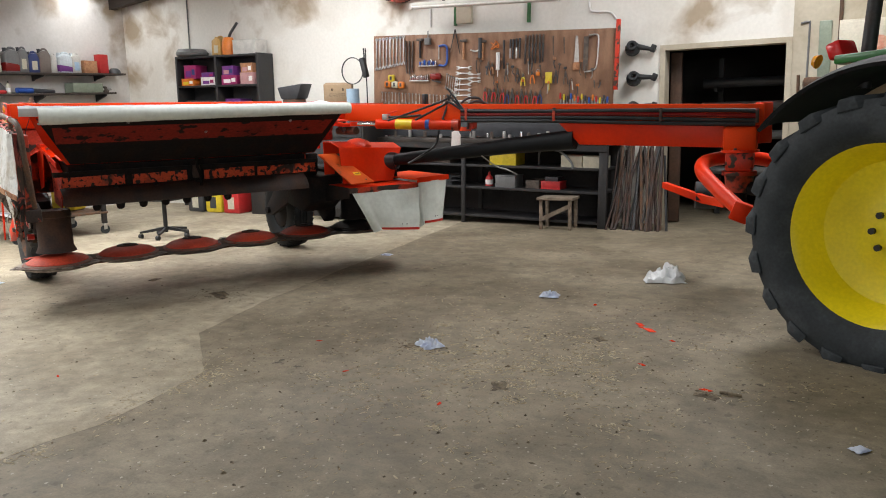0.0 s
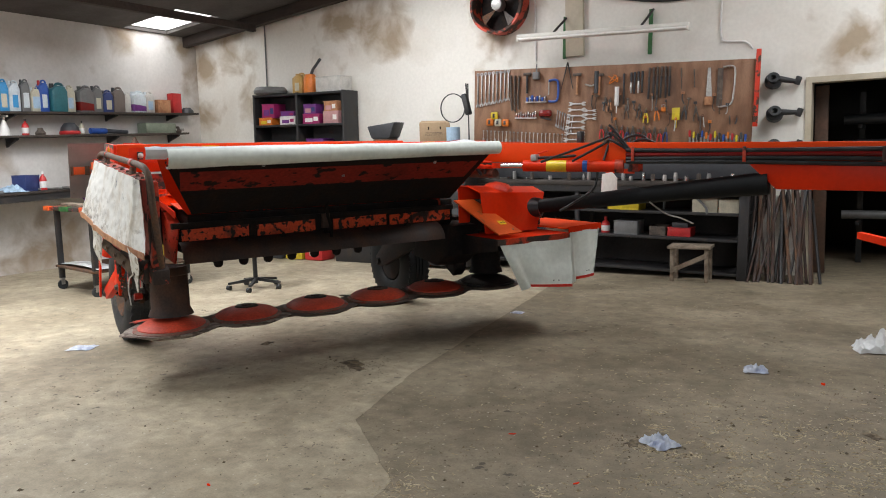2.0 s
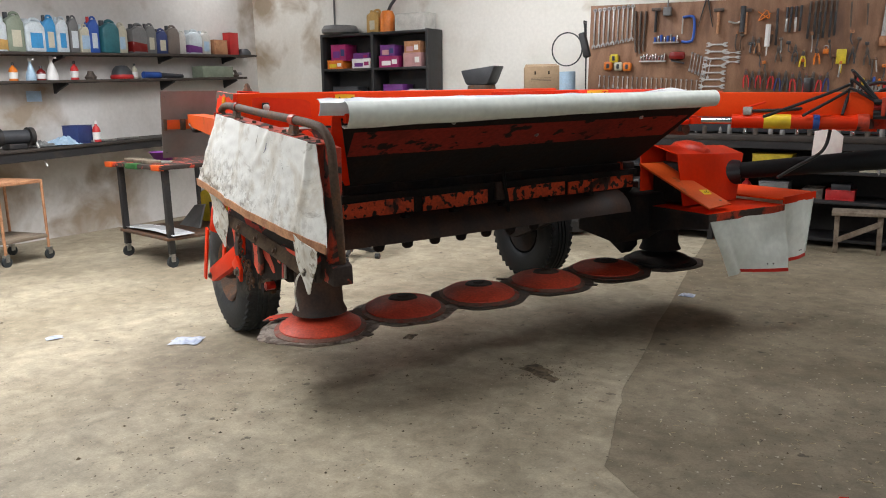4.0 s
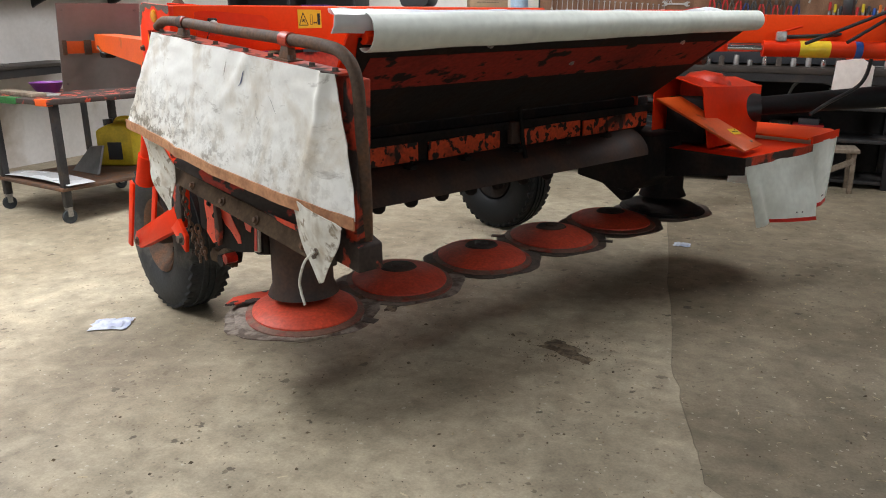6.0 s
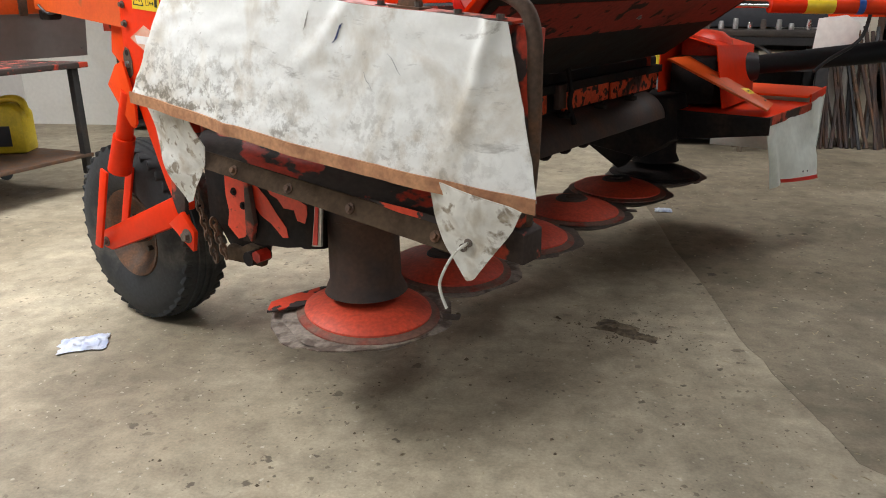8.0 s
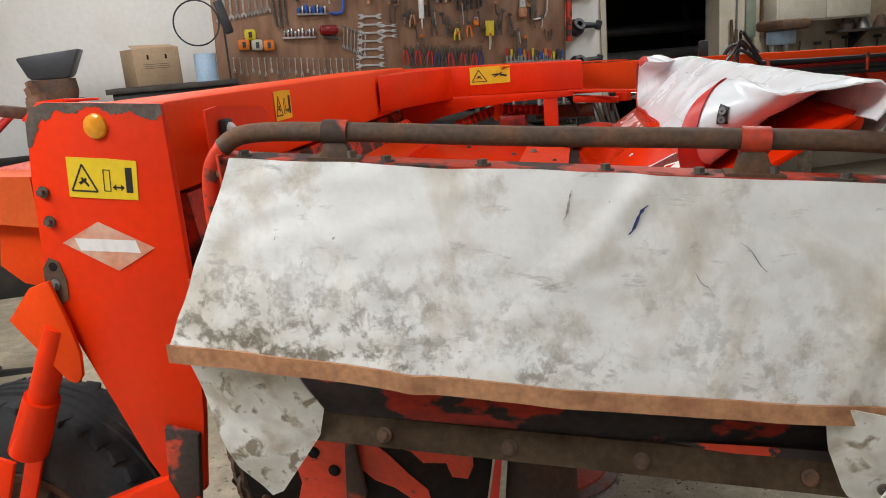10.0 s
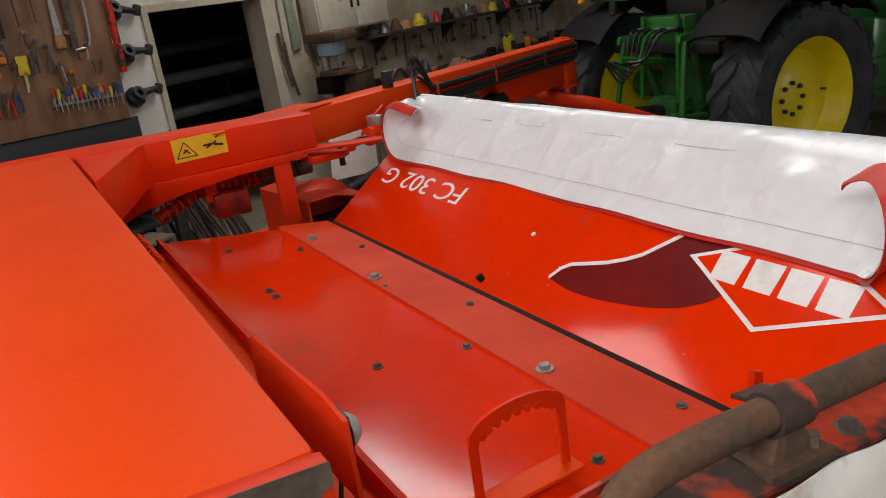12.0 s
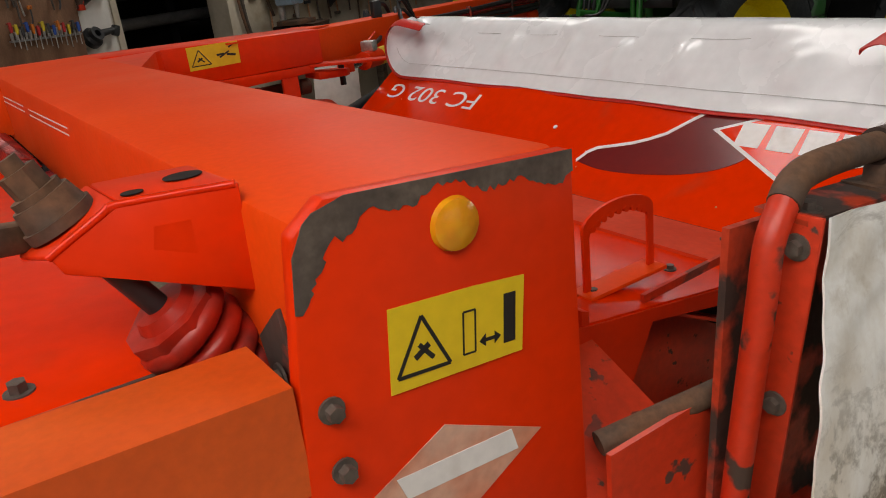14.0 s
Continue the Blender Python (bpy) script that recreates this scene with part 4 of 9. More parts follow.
for x, y in ((0.53, 1.2), (0.55, 0.5), (0.54, 1.9)):
    bolt(mower, (x, y, hood_z(x) + 0.009), (0, 0, 1), 0.007, 0.007)
# solid near-black strip in place of the shade in the hinge gap
part("hinge_gap", prism(bm_new(), [(0.600, U0 + 0.04, 1.094), (0.640, U0 + 0.06, 1.088), (0.640, U1 + 0.06, 1.088), (0.600, U1 + 0.02, 1.094)], (0, 0, 0.0035)), "grime_shade", mower, "near-black strip standing in for the shaded hinge gap")
F0, F1 = Vector((0.632, 0, 1.082)), Vector((1.14, 0, 1.428))  # hinge and front edge of the flap
FD = (F1 - F0).normalized()
FN = Vector((-FD.z, 0, FD.x))


def on_flap(s, y, k=0.0):
    """s metres up the flap from its hinge, y along it, k above it."""
    return F0 + FD * s + FN * k + Vector((0, y, 0))


FL = (F1 - F0).length
flap = part("hood_flap", prism(bm_new(), [on_flap(0, 0.40), on_flap(FL * 0.5, 0.22), on_flap(FL, 0.12), on_flap(FL, 2.45), on_flap(0, 2.41)], -FN * 0.012, 0.002), "red_new", mower, "glossy red raised front hood flap with white lettering")
# the shade beneath the raised flap is in this sheet's colour
part("flap_lining", prism(bm_new(), [on_flap(0.02, 0.42, -0.016), on_flap(FL - 0.01, 0.16, -0.016), on_flap(FL - 0.01, 2.43, -0.016), on_flap(0.02, 2.40, -0.016)], -FN * 0.006), "grime_shade", mower, "underside of the flap, its shade put into the near-black colour")
part("lining_band", prism(bm_new(), [on_flap(0.30, 0.30, -0.0225), on_flap(0.50, 0.26, -0.0225), on_flap(0.52, 2.38, -0.0225), on_flap(0.32, 2.36, -0.0225)], -FN * 0.002), "liner", mower, "dark red band of worn paint")
# lettering, swoosh and badge on the flap
me = text_mesh("FC 302 G", 0.11)
ex = [max(v.co[k] for v in me.vertices) - min(v.co[k] for v in me.vertices) for k in (0, 1)]
txt = new("model_lettering", me)
me.materials.append(M["white"])
txt.parent = flap
txt.matrix_basis = Matrix.Translation(on_flap(0.283, 2.032, 0.0012)) @ Matrix(((0, -FD.x, FN.x), (1, 0, 0), (0, -FD.z, FN.z))).to_4x4() @ Matrix.Diagonal((0.575 / ex[0], 0.074 / ex[1], 1, 1))
tagged(txt, "white model lettering")


def decal(name, pts, material, k, label="", d=0.0006):
    return part(name, prism(bm_new(), [on_flap(s, y, k) for s, y in pts], FN * d), material, flap, label)


top = [(0.123, 1.126), (0.160, 1.108), (0.180, 1.085), (0.195, 1.04), (0.216, 0.982), (0.238, 0.94), (0.264, 0.901), (0.312, 0.861), (0.349, 0.83), (0.40, 0.80)]
low_edge = [(p.x, p.y) for p in smooth_path([Vector((q, w, 0)) for q, w in ((0.40, 0.66), (0.30, 0.625), (0.225, 0.64), (0.175, 0.70), (0.144, 0.781), (0.125, 0.87), (0.114, 0.95), (0.111, 1.04), (0.123, 1.126))], 5)]
decal("swoosh", top + low_edge[:-1], "maroon", 0.0006, "dark red printed swoosh")
decal("swoosh_edge", [(q + 0.005, w + 0.004) for q, w in top] + [(q - 0.004, w - 0.004) for q, w in top[::-1]], "white", 0.0014)
DI = [(0.300, 0.778), (0.172, 0.528), (0.296, 0.292), (0.425, 0.535)]
decal("badge", DI, "white", 0.0016, "white bordered diamond badge")
mid = (sum(p[0] for p in DI) / 4, sum(p[1] for p in DI) / 4)
decal("badge_field", [(mid[0] + (q - mid[0]) * 0.91, mid[1] + (w - mid[1]) * 0.91) for q, w in DI], "red_new", 0.0024)
for k, y0 in enumerate((0.705, 0.618, 0.535, 0.452)):
    decal("badge_bar", [(0.259, y0 - 0.012), (0.259, y0 - 0.078), (0.334, y0 - 0.072), (0.334, y0)], "white", 0.0032)
bolt(flap, on_flap(0.228, 1.298, 0.0), FN, 0.0045, 0.004, "white")
random.seed(29)
for k in range(16):
    p = on_flap(random.uniform(0.03, 0.36), random.uniform(0.35, 2.2), 0.0005) if k % 2 else Vector((random.uniform(0.0, 0.4), random.uniform(0.4, 2.2), 0))
    if not k % 2:
        p.z = hood_z(p.x) + 0.0006
    up = FN if k % 2 else Vector((0.153, 0, 0.988))
    r = random.uniform(0.0012, 0.003)
    side = up.cross(Vector((0.3, 1, 0))).normalized()
    rim_ = [p + (side * math.cos(a) + up.cross(side) * math.sin(a)) * r * random.uniform(0.6, 1.3) for a in (0, 1.1, 2.2, 3.3, 4.4, 5.4)]
    part("paint_chip", prism(bm_new(), rim_, up * 0.0004), ("bare", "white", "grime_shade", "hem")[k % 4], flap if k % 2 else mower)
# rolled white tarpaulin along the flap's front edge
ROLL = [(0.928, 1.286), (0.945, 1.302), (0.985, 1.340), (1.03, 1.384), (1.07, 1.424), (1.11, 1.462), (1.14, 1.482), (1.16, 1.484), (1.175, 1.47), (1.17, 1.44), (1.155, 1.42)]
TN = Vector((0.15, 0, 0.985))  # the way the loose ends curl


def roll_at(s, t):
    """s along the cloth, with both ends curled up; t across it."""
    y = -0.01 + 2.73 * s
    f = t * (len(ROLL) - 1)
    i = min(int(f), len(ROLL) - 2)
    x, z = (ROLL[i][k] + (ROLL[i + 1][k] - ROLL[i][k]) * (f - i) for k in (0, 1))
    w = max(0, 1 - t * 2.2)
    x += w * (0.004 * math.sin(y * 13) + 0.006 * math.sin(y * 4.3 + 1))
    d = 0.003 + 0.003 * wave(y, t, 5, 3) + 0.013 * max(0.0, math.sin(y * 22 + 1.5 * math.sin(5 * y))) ** 4 * math.exp(-((t - 0.30) / 0.11) ** 4) + 0.011 * max(0.0, math.sin(y * 9.3 + 0.8)) ** 6 * math.exp(-((t - 0.5) / 0.12) ** 2)
    lift = 0.0
    loose = max(0.0, 1 - (t / 0.62) ** 3)
    back = 0.0
    for edge, way in ((2.30, 1), (0.405 - 0.25 * min(1.0, t / 0.62) ** 1.5, -1)):
        over = (y - edge) * way
        if over > 0:
            r = max(0.012, min(0.104, (1.505 - z) / 1.95)) if way > 0 else max(0.012, min(0.092, (1.495 - z) / 2))
            over *= (0.35 if way > 0 else 0.6) * (1 - loose) + loose
            a = min(over / 0.092, math.pi) if way > 0 else min(over / 0.102, 3.8)
            tail = max(0.0, over - 0.29) * 1.25 * loose if way > 0 else 0.0  # the loose end lies level over the far curl
            y = edge + way * ((r * 1.1 if way > 0 else r * 0.85) * math.sin(a) * loose + over * (1 - loose)) - tail
            lift = r * (1 - math.cos(a)) * loose - 0.12 * tail
            back = 0.15 * lift if way > 0 else 0.06 * loose * math.sin(min(a, math.pi))  # the curls bulge to the rear
    if s < 0.3:
        x -= 0.02 * loose * (1 - s / 0.3)
    return Vector((x - 0.5 * d - back, y, z + d)) + TN * lift


tarp = part("rolled_tarpaulin", sheet(bm_new(), roll_at, 260, 30, 0.003), "tarp_new", mower, "clean white tarpaulin rolled back over the flap edge")


def band(bm, fn, n, w):
    """A flat strip along the line fn(s), with half width w as a vector function."""
    a = [fn(i / n) for i in range(n + 1)]
    for p, q in zip(a, a[1:]):
        prism(bm, [p[0], q[0], q[1], p[1]], w)
    return bm


def outer(s, t, k):
    """A point k outside the cloth."""
    p = roll_at(s, t)
    n = (roll_at(min(s + 0.004, 1), t) - roll_at(max(s - 0.004, 0), t)).cross(roll_at(s, t + 0.01) - p)
    return p + n.normalized() * k


SIGN = -1.0 if (outer(0.5, 0.0, 1.0) - roll_at(0.5, 0.0)).z > 0 else 1.0
part("piping", sheet(bm_new(), lambda s, t: outer(s, 0.12 * t, SIGN * (0.005 - 0.001 * t)) - FD * 0.010 * (1 - t), 150, 3, 0.003), "trim", tarp, "red vinyl piping")
for t, runs in ((0.16, ((14, 92),)), (0.43, ((30, 37), (44, 50), (57, 62), (68, 73)))):
    for i0, i1 in runs:
        bm = bm_new()
        for i in range(i0, i1):
            p, q = roll_at(i / 100, t), roll_at((i + 1) / 100, t)
            nn = Vector((-0.6, 0, 0.8))
            prism(bm, [p + nn * 0.0045, q + nn * 0.0045, q + nn * 0.0045 + FD * 0.0016, p + nn * 0.0045 + FD * 0.0016], nn * 0.0008)
        bmesh.ops.remove_doubles(bm, verts=bm.verts, dist=1e-4)
        part("stitching", bm, "thread", tarp)
ey = part("eyelet_plate", sheet(bm_new(), lambda a, b: outer(0.058 + 0.021 * a, 0.215 + 0.045 * b, SIGN * 0.004), 8, 4, 0.002), "ink", tarp, "black plastic eyelet plate")
for q in (0.0645, 0.0735):
    p = outer(q, 0.238, SIGN * 0.006)
    axis = p - roll_at(q, 0.238)
    part("eyelet", lathe(bm_new(), [(0.002, -0.003), (0.008, -0.003), (0.008, 0.002), (0.002, 0.002), (0.002, -0.003)], Matrix.Translation(p) @ axis.to_track_quat("Z", "Y").to_matrix().to_4x4(), 14), "grey", ey)
part("roller_tube", rod(bm_new(), (1.15, 0.17, 1.41), (1.15, 2.42, 1.44), 0.022, n=18), "red", mower)
def front_roll(s, t):
    a = -2.2 + 4.0 * t
    y = 0.165 + 2.33 * s
    r = 0.050 * (1 - 0.22 * s)
    return Vector((1.165 + r * math.cos(a), y, 1.425 + 0.022 * s + r * 1.15 * math.sin(a) + 0.004 * wave(y, t, 4, 5)))


part("tarpaulin_hem", sheet(bm_new(), front_roll, 60, 14, 0.003), "apron", mower, "pale rolled hem hanging over the front edge")

# inside of the mower seen from the front, its shade put into near-black colour
part("housing", prism(bm_new(), [(-0.18, 0.41, 0.82), (0.5, 0.41, 0.80), (0.60, 0.41, 0.90), (0.60, 0.41, 1.06), (-0.18, 0.41, 1.16)], (0, 2.05, 0), 0.01), "grime_shade", mower, "grimy conditioner housing, blackened for the shade inside")
for y0, y1 in ((0.36, 0.80), (0.86, 1.28), (1.42, 1.85), (1.88, 2.42)):
    part("baffle", prism(bm_new(), [(0.615, y0, 0.90), (0.615, y1, 0.905), (0.615, y1, 0.985), (0.615, y0, 0.975)], (0.008, 0, 0.0)), "spotted", mower, "baffle strip of flaking red paint")
part("inner_rail", span_box(bm_new(), (0.60, 0.3, 0.985), (0.64, 2.44, 1.02)), "grime_shade", mower)


def pan(s, t):
    y = 0.34 + 1.96 * s
    a = t * 1.5
    return Vector((0.60 + 0.125 * math.sin(a) + 0.005 * wave(y, t, 6, 2), y, 0.895 - 0.105 * (1 - math.cos(a)) - 0.03 * t))


part("crop_pan", sheet(bm_new(), pan, 40, 8, 0.004), "drum", mower, "curved rusty crop pan")
for y in (0.72, 1.02, 1.35, 1.68, 2.0):
    part("pan_bracket", block(bm_new(), (0.67, y, 0.895), (0.05, 0.035, 0.02), None, 0.004), "grime_shade", mower)
    bolt(mower, (0.675, y, 0.905), (0.3, 0, 1), 0.007, 0.014, "grime_shade")
for k in range(7):
    y = 0.58 + 0.17 * k
    part("conditioner_finger", lathe(bm_new(), [(0.0, 0.0), (0.016, 0.003), (0.028, 0.014), (0.032, 0.035), (0.032, 0.10), (0.0, 0.10)], Matrix.Translation((0.63, y, 0.715)), 16), "grime_shade", mower)
part("lift_lever", hose(bm_new(), [(0.66, 1.36, 1.12), (0.70, 1.34, 1.02), (0.68, 1.37, 0.94), (0.71, 1.36, 0.86)], 0.011, 8), "grime_shade", mower)
part("lever_bracket", block(bm_new(), (0.645, 1.35, 0.97), (0.03, 0.06, 0.10), None, 0.004), "red_worn", mower)
for y, s in ((1.34, 0.40), (0.75, 0.55), (2.0, 0.52)):
    bolt(mower, on_flap(s, y, -0.022), -FN, 0.008, 0.01, "steel")

# near end: tarpaulin on a bent rail
part("guard_rail", hose(bm_new(), [(-0.025, 0.022, 1.452), (0.03, 0.03, 1.475), (0.20, 0.03, 1.468), (0.55, 0.03, 1.438), (0.9, 0.03, 1.412), (1.15, 0.03, 1.390), (1.25, 0.032, 1.365), (1.296, 0.038, 1.30), (1.298, 0.045, 1.15), (1.285, 0.06, 1.0), (1.26, 0.075, 0.83)], 0.0185, 14, 8), "rust", mower, "bent rusty brown tube guard rail")
part("rail_leg", hose(bm_new(), [(-0.070, 0.05, 0.93), (-0.066, 0.034, 1.15), (-0.061, 0.02, 1.34), (-0.050, 0.02, 1.415), (-0.020, 0.023, 1.456)], 0.017, 14, 8), "red_chip", mower, "red leg of the guard rail with chipped paint")
part("end_post", prism(bm_new(), [(-0.02, -0.022, 1.443), (-0.02, 0.026, 1.443), (-0.02, 0.062, 0.95), (-0.02, 0.025, 0.95)], (0.006, 0, 0), 0.002), "red_scuffed", mower, "red flat post behind the rail leg")
for y, z in ((0.006, 1.405), (0.022, 1.198)):
    bolt(mower, (-0.02, y, z), (-1, 0, 0), 0.010, 0.012)
part("inner_guard", prism(bm_new(), [(0.0, 0.39, 0.75), (0.29, 0.39, 0.72), (0.37, 0.39, 0.88), (0.44, 0.39, 0.985), (0.25, 0.39, 1.10), (0.0, 0.39, 1.14)], (0, 0.01, 0), 0.002), "red_scuffed", mower, "scuffed red inner guard plate")
part("guard_flange", prism(bm_new(), [(0.12, 0.33, 1.165), (0.46, 0.33, 1.0), (0.46, 0.40, 0.995), (0.12, 0.40, 1.16)], (0, 0, 0.006), 0.0), "red_scuffed", mower)
part("lever_bar", prism(bm_new(), [(0.12, 0.345, 1.175), (0.39, 0.335, 1.19), (0.39, 0.335, 1.205), (0.12, 0.345, 1.19)], (0, 0.008, 0)), "red_chip", mower)


def rail_z(x):
    return 1.435 - 0.095 * x


part("clamp_bar", prism(bm_new(), [(-0.02, -0.005, rail_z(-0.02)), (1.265, -0.005, rail_z(1.265)), (1.265, 0.06, rail_z(1.265) + 0.004), (-0.02, 0.06, rail_z(-0.02) + 0.004)], (0, 0, -0.006)), "red_worn", mower, "rusty orange flat bar that clamps the tarpaulin")
for x, zr in ((0.203, 1.468), (0.95, 1.4075)):
    zb = rail_z(x)
    cl = part("rail_clamp", prism(bm_new(), [(x - 0.034, 0.012, zb + 0.004), (x + 0.034, 0.012, zb + 0.004), (x + 0.017, 0.018, zr - 0.012), (x - 0.017, 0.018, zr - 0.012)], (0, 0.028, 0), 0.003), "rust", mower, "rusty pedestal of the guard rail")
    part("clamp_strap", lathe(bm_new(), [(0.0187, -0.024), (0.0235, -0.024), (0.0235, 0.024), (0.0187, 0.024), (0.0187, -0.024)], pose(x + 0.003, 0.03, zr - 0.001, 0, 94.5, 0), 24), "red_worn", cl, "worn red strap round the tube")
    part("clamp_ear", prism(bm_new(), [(x - 0.02, 0.052, zr + 0.006), (x + 0.026, 0.05, zr + 0.004), (x + 0.03, 0.074, zr - 0.006), (x - 0.012, 0.078, zr - 0.004)], (0, 0, 0.005)), "red_worn", cl)
    part("clamp_foot", prism(bm_new(), [(x - 0.05, 0.0, zb + 0.0045), (x + 0.05, 0.0, zb - 0.0045), (x + 0.045, 0.058, zb - 0.004), (x - 0.045, 0.058, zb + 0.005)], (0, 0, 0.006)), "rust", cl)
    part("clamp_nut", rod(bm_new(), (x + 0.032, 0.018, zb + 0.002), (x + 0.032, 0.018, zb + 0.016), 0.009, n=6), "bare", cl)
for x in (0.02, 0.3, 0.48, 0.70, 0.86, 1.1, 1.22):
    bolt(mower, (x, 0.02, rail_z(x)), (0, 0, 1), 0.010, 0.012)


def curtain(s, t):
    """Side tarpaulin: s along the bar, t down."""
    x = 0.005 + 1.252 * s - 0.14 * t * (1 - s) + 0.094 * t * s
    drop = 0.346 + 0.054 * s + 0.012 * math.sin(3.1 * s)
    bow = -0.012 - (0.085 - 0.06 * s) * t - 0.018 * math.sin(math.pi * s) * t
    crease = 0.972 - 0.15 * t  # the front corner is folded in along this line
    fold_r = 0.018 * math.exp(-((s - crease) / 0.016) ** 2) * (1 - t) - 0.22 * max(0.0, s - crease) * (1 - 0.65 * t)
    return Vector((x, bow + 0.015 * wave(s * 1.3, t * 0.5, 4, 4) * t + 0.005 * wave(s * 3 + t, t * 1.5 - s, 5, 7) - 0.010 * math.exp(-((s - 0.12 - 0.2 * t) / 0.02) ** 2) * t - 0.008 * math.exp(-((s - 0.62 + 0.25 * t) / 0.025) ** 2) * (1 - t) - fold_r, rail_z(0.005 + 1.252 * s) - drop * t + 0.004 * wave(s, t, 9, 6)))


cur = part("side_tarpaulin", sheet(bm_new(), curtain, 150, 30, 0.003), "tarp", mower, "dirty white tarpaulin stained brown and black")


def hem_at(s, t):
    p = curtain(s, 1.0)
    return p + Vector((0, -0.003, 0.010 - 0.036 * t))


part("hem", sheet(bm_new(), hem_at, 150, 3, 0.006), "hem", cur, "brown stained hem strip")
# dark strokes rubbed onto the cloth
random.seed(77)
for (x0, z0), (x1, z1), w, ink in (((0.769, 1.315), (0.734, 1.262), 0.0045, "navy"), ((0.640, 1.343), (0.624, 1.288), 0.003, "smudge"), ((0.92, 1.245), (0.965, 1.19), 0.0012, "grey"), ((0.845, 1.19), (0.875, 1.15), 0.0012, "grey")):
    line = []
    for i in range(11):
        f = i / 10
        x, z = x0 + (x1 - x0) * f, z0 + (z1 - z0) * f + 0.004 * math.sin(7 * f + x0 * 40)
        t = 0.5
        for _ in range(12):  # find the spot on the cloth that lies at x, z
            s_ = min(1, max(0, (x - 0.005 + 0.14 * t) / (1.252 + 0.234 * t)))
            t = (rail_z(0.005 + 1.252 * s_) - z) / (0.346 + 0.054 * s_ + 0.012 * math.sin(3.1 * s_))
        e = w * math.sin(math.pi * (0.06 + 0.88 * f)) * random.uniform(0.25, 1.0)
        p = curtain(s_, t) + Vector((0, -0.0042, 0))
        d = Vector((z1 - z0, 0, x0 - x1)).normalized() * e
        line.append((p - d, p + d))
    bm = bm_new()
    for (a, b), (c, d) in zip(line, line[1:]):
        prism(bm, [a, c, d, b], (0, -0.0005, 0))
    bmesh.ops.remove_doubles(bm, verts=bm.verts, dist=1e-4)
    part("mark", bm, ink, cur, "dark rubbed mark")


def corner_flap(pts, name, k):
    cx = sum(p[0] for p in pts) / len(pts)
    cz = sum(p[1] for p in pts) / len(pts)

    def fn(s, t):
        f = s * len(pts)
        i = int(f) % len(pts)
        a, b = pts[i], pts[(i + 1) % len(pts)]
        x, z = a[0] + (b[0] - a[0]) * (f - int(f)), a[1] + (b[1] - a[1]) * (f - int(f))
        x, z = cx + (x - cx) * t, cz + (z - cz) * t
        return Vector((x, -0.058 + 0.08 * (pts[0][1] - z) + 0.02 * wave(x, z, 9, k), z))

    bm = bm_new()
    n, m = 40, 8
    rows = [[bm.verts.new(fn(i / n, j / m)) for i in range(n)] for j in range(1, m + 1)]
    c0 = bm.verts.new(fn(0, 0))
    fs = [bm.faces.new((c0, rows[0][i], rows[0][(i + 1) % n])) for i in range(n)]
    for a, b in zip(rows, rows[1:]):
        fs += [bm.faces.new((a[i], b[i], b[(i + 1) % n], a[(i + 1) % n])) for i in range(n)]
    bmesh.ops.recalc_face_normals(bm, faces=fs)
    bmesh.ops.solidify(bm, geom=fs, thickness=0.003)
    return part(name, bm, "tarp_low", mower, "stained hanging corner of the tarpaulin")


corner_flap([(-0.125, 1.05), (0.10, 1.02), (0.137, 0.93), (0.12, 0.87), (0.02, 0.735), (-0.005, 0.725), (-0.06, 0.80), (-0.10, 0.92)], "tarpaulin_corner", 1)
fl = corner_flap([(1.06, 0.95), (1.335, 0.905), (1.30, 0.845), (1.182, 0.700), (1.160, 0.693), (1.10, 0.775), (1.07, 0.86)], "tarpaulin_corner", 2)
part("strap", hose(bm_new(), [(1.178, -0.058, 0.80), (1.148, -0.075, 0.77), (1.108, -0.075, 0.70), (1.103, -0.07, 0.66), (1.121, -0.07, 0.62)], 0.0042, 6), "tarp_low", fl, "loose pale strap")
for x, z in ((1.178, 0.80), (1.163, 0.785)):
    part("eyelet", lathe(bm_new(), [(0.004, 0), (0.011, 0), (0.011, 0.004), (0.004, 0.004), (0.004, 0)], pose(x, -0.052, z, 90), 14), "bare", fl)
# end panel and skirt beam behind the tarpaulin
part("end_panel", prism(bm_new(), [(-0.08, 0.07, 0.88), (1.22, 0.07, 0.80), (1.28, 0.07, 1.30), (-0.05, 0.07, 1.42)], (0, 0.01, 0)), "red_worn", mower)
part("skirt_beam", prism(bm_new(), [(0.03, 0.04, 0.965), (1.16, 0.04, 0.865), (1.18, 0.0, 0.84), (1.16, 0.0, 0.735), (0.06, 0.0, 0.845), (0.03, 0.0, 0.93)], (0, 0.03, 0), 0.004), "skirt", mower, "rusty skirt beam with flakes of red")
part("paint_flake", prism(bm_new(), [(0.80, -0.006, 0.850), (0.95, -0.006, 0.842), (1.08, -0.006, 0.833), (1.14, -0.006, 0.815), (1.10, -0.006, 0.808), (1.0, -0.006, 0.820), (0.92, -0.006, 0.826), (0.86, -0.006, 0.835)], (0, -0.001, 0)), "flaked_bright", mower)
part("skirt_flange", prism(bm_new(), [(0.04, -0.004, 0.912), (1.15, -0.004, 0.808), (1.12, -0.030, 0.752), (0.06, -0.030, 0.862)], (0, 0.006, 0)), "khaki", mower, "earth brown lower flange of the skirt")
for x in (0.25, 0.5, 0.75, 1.05):
    bolt(mower, (x, -0.020, 0.889 - 0.098 * x), (0, -1, 0.4), 0.010, 0.012, "rust")
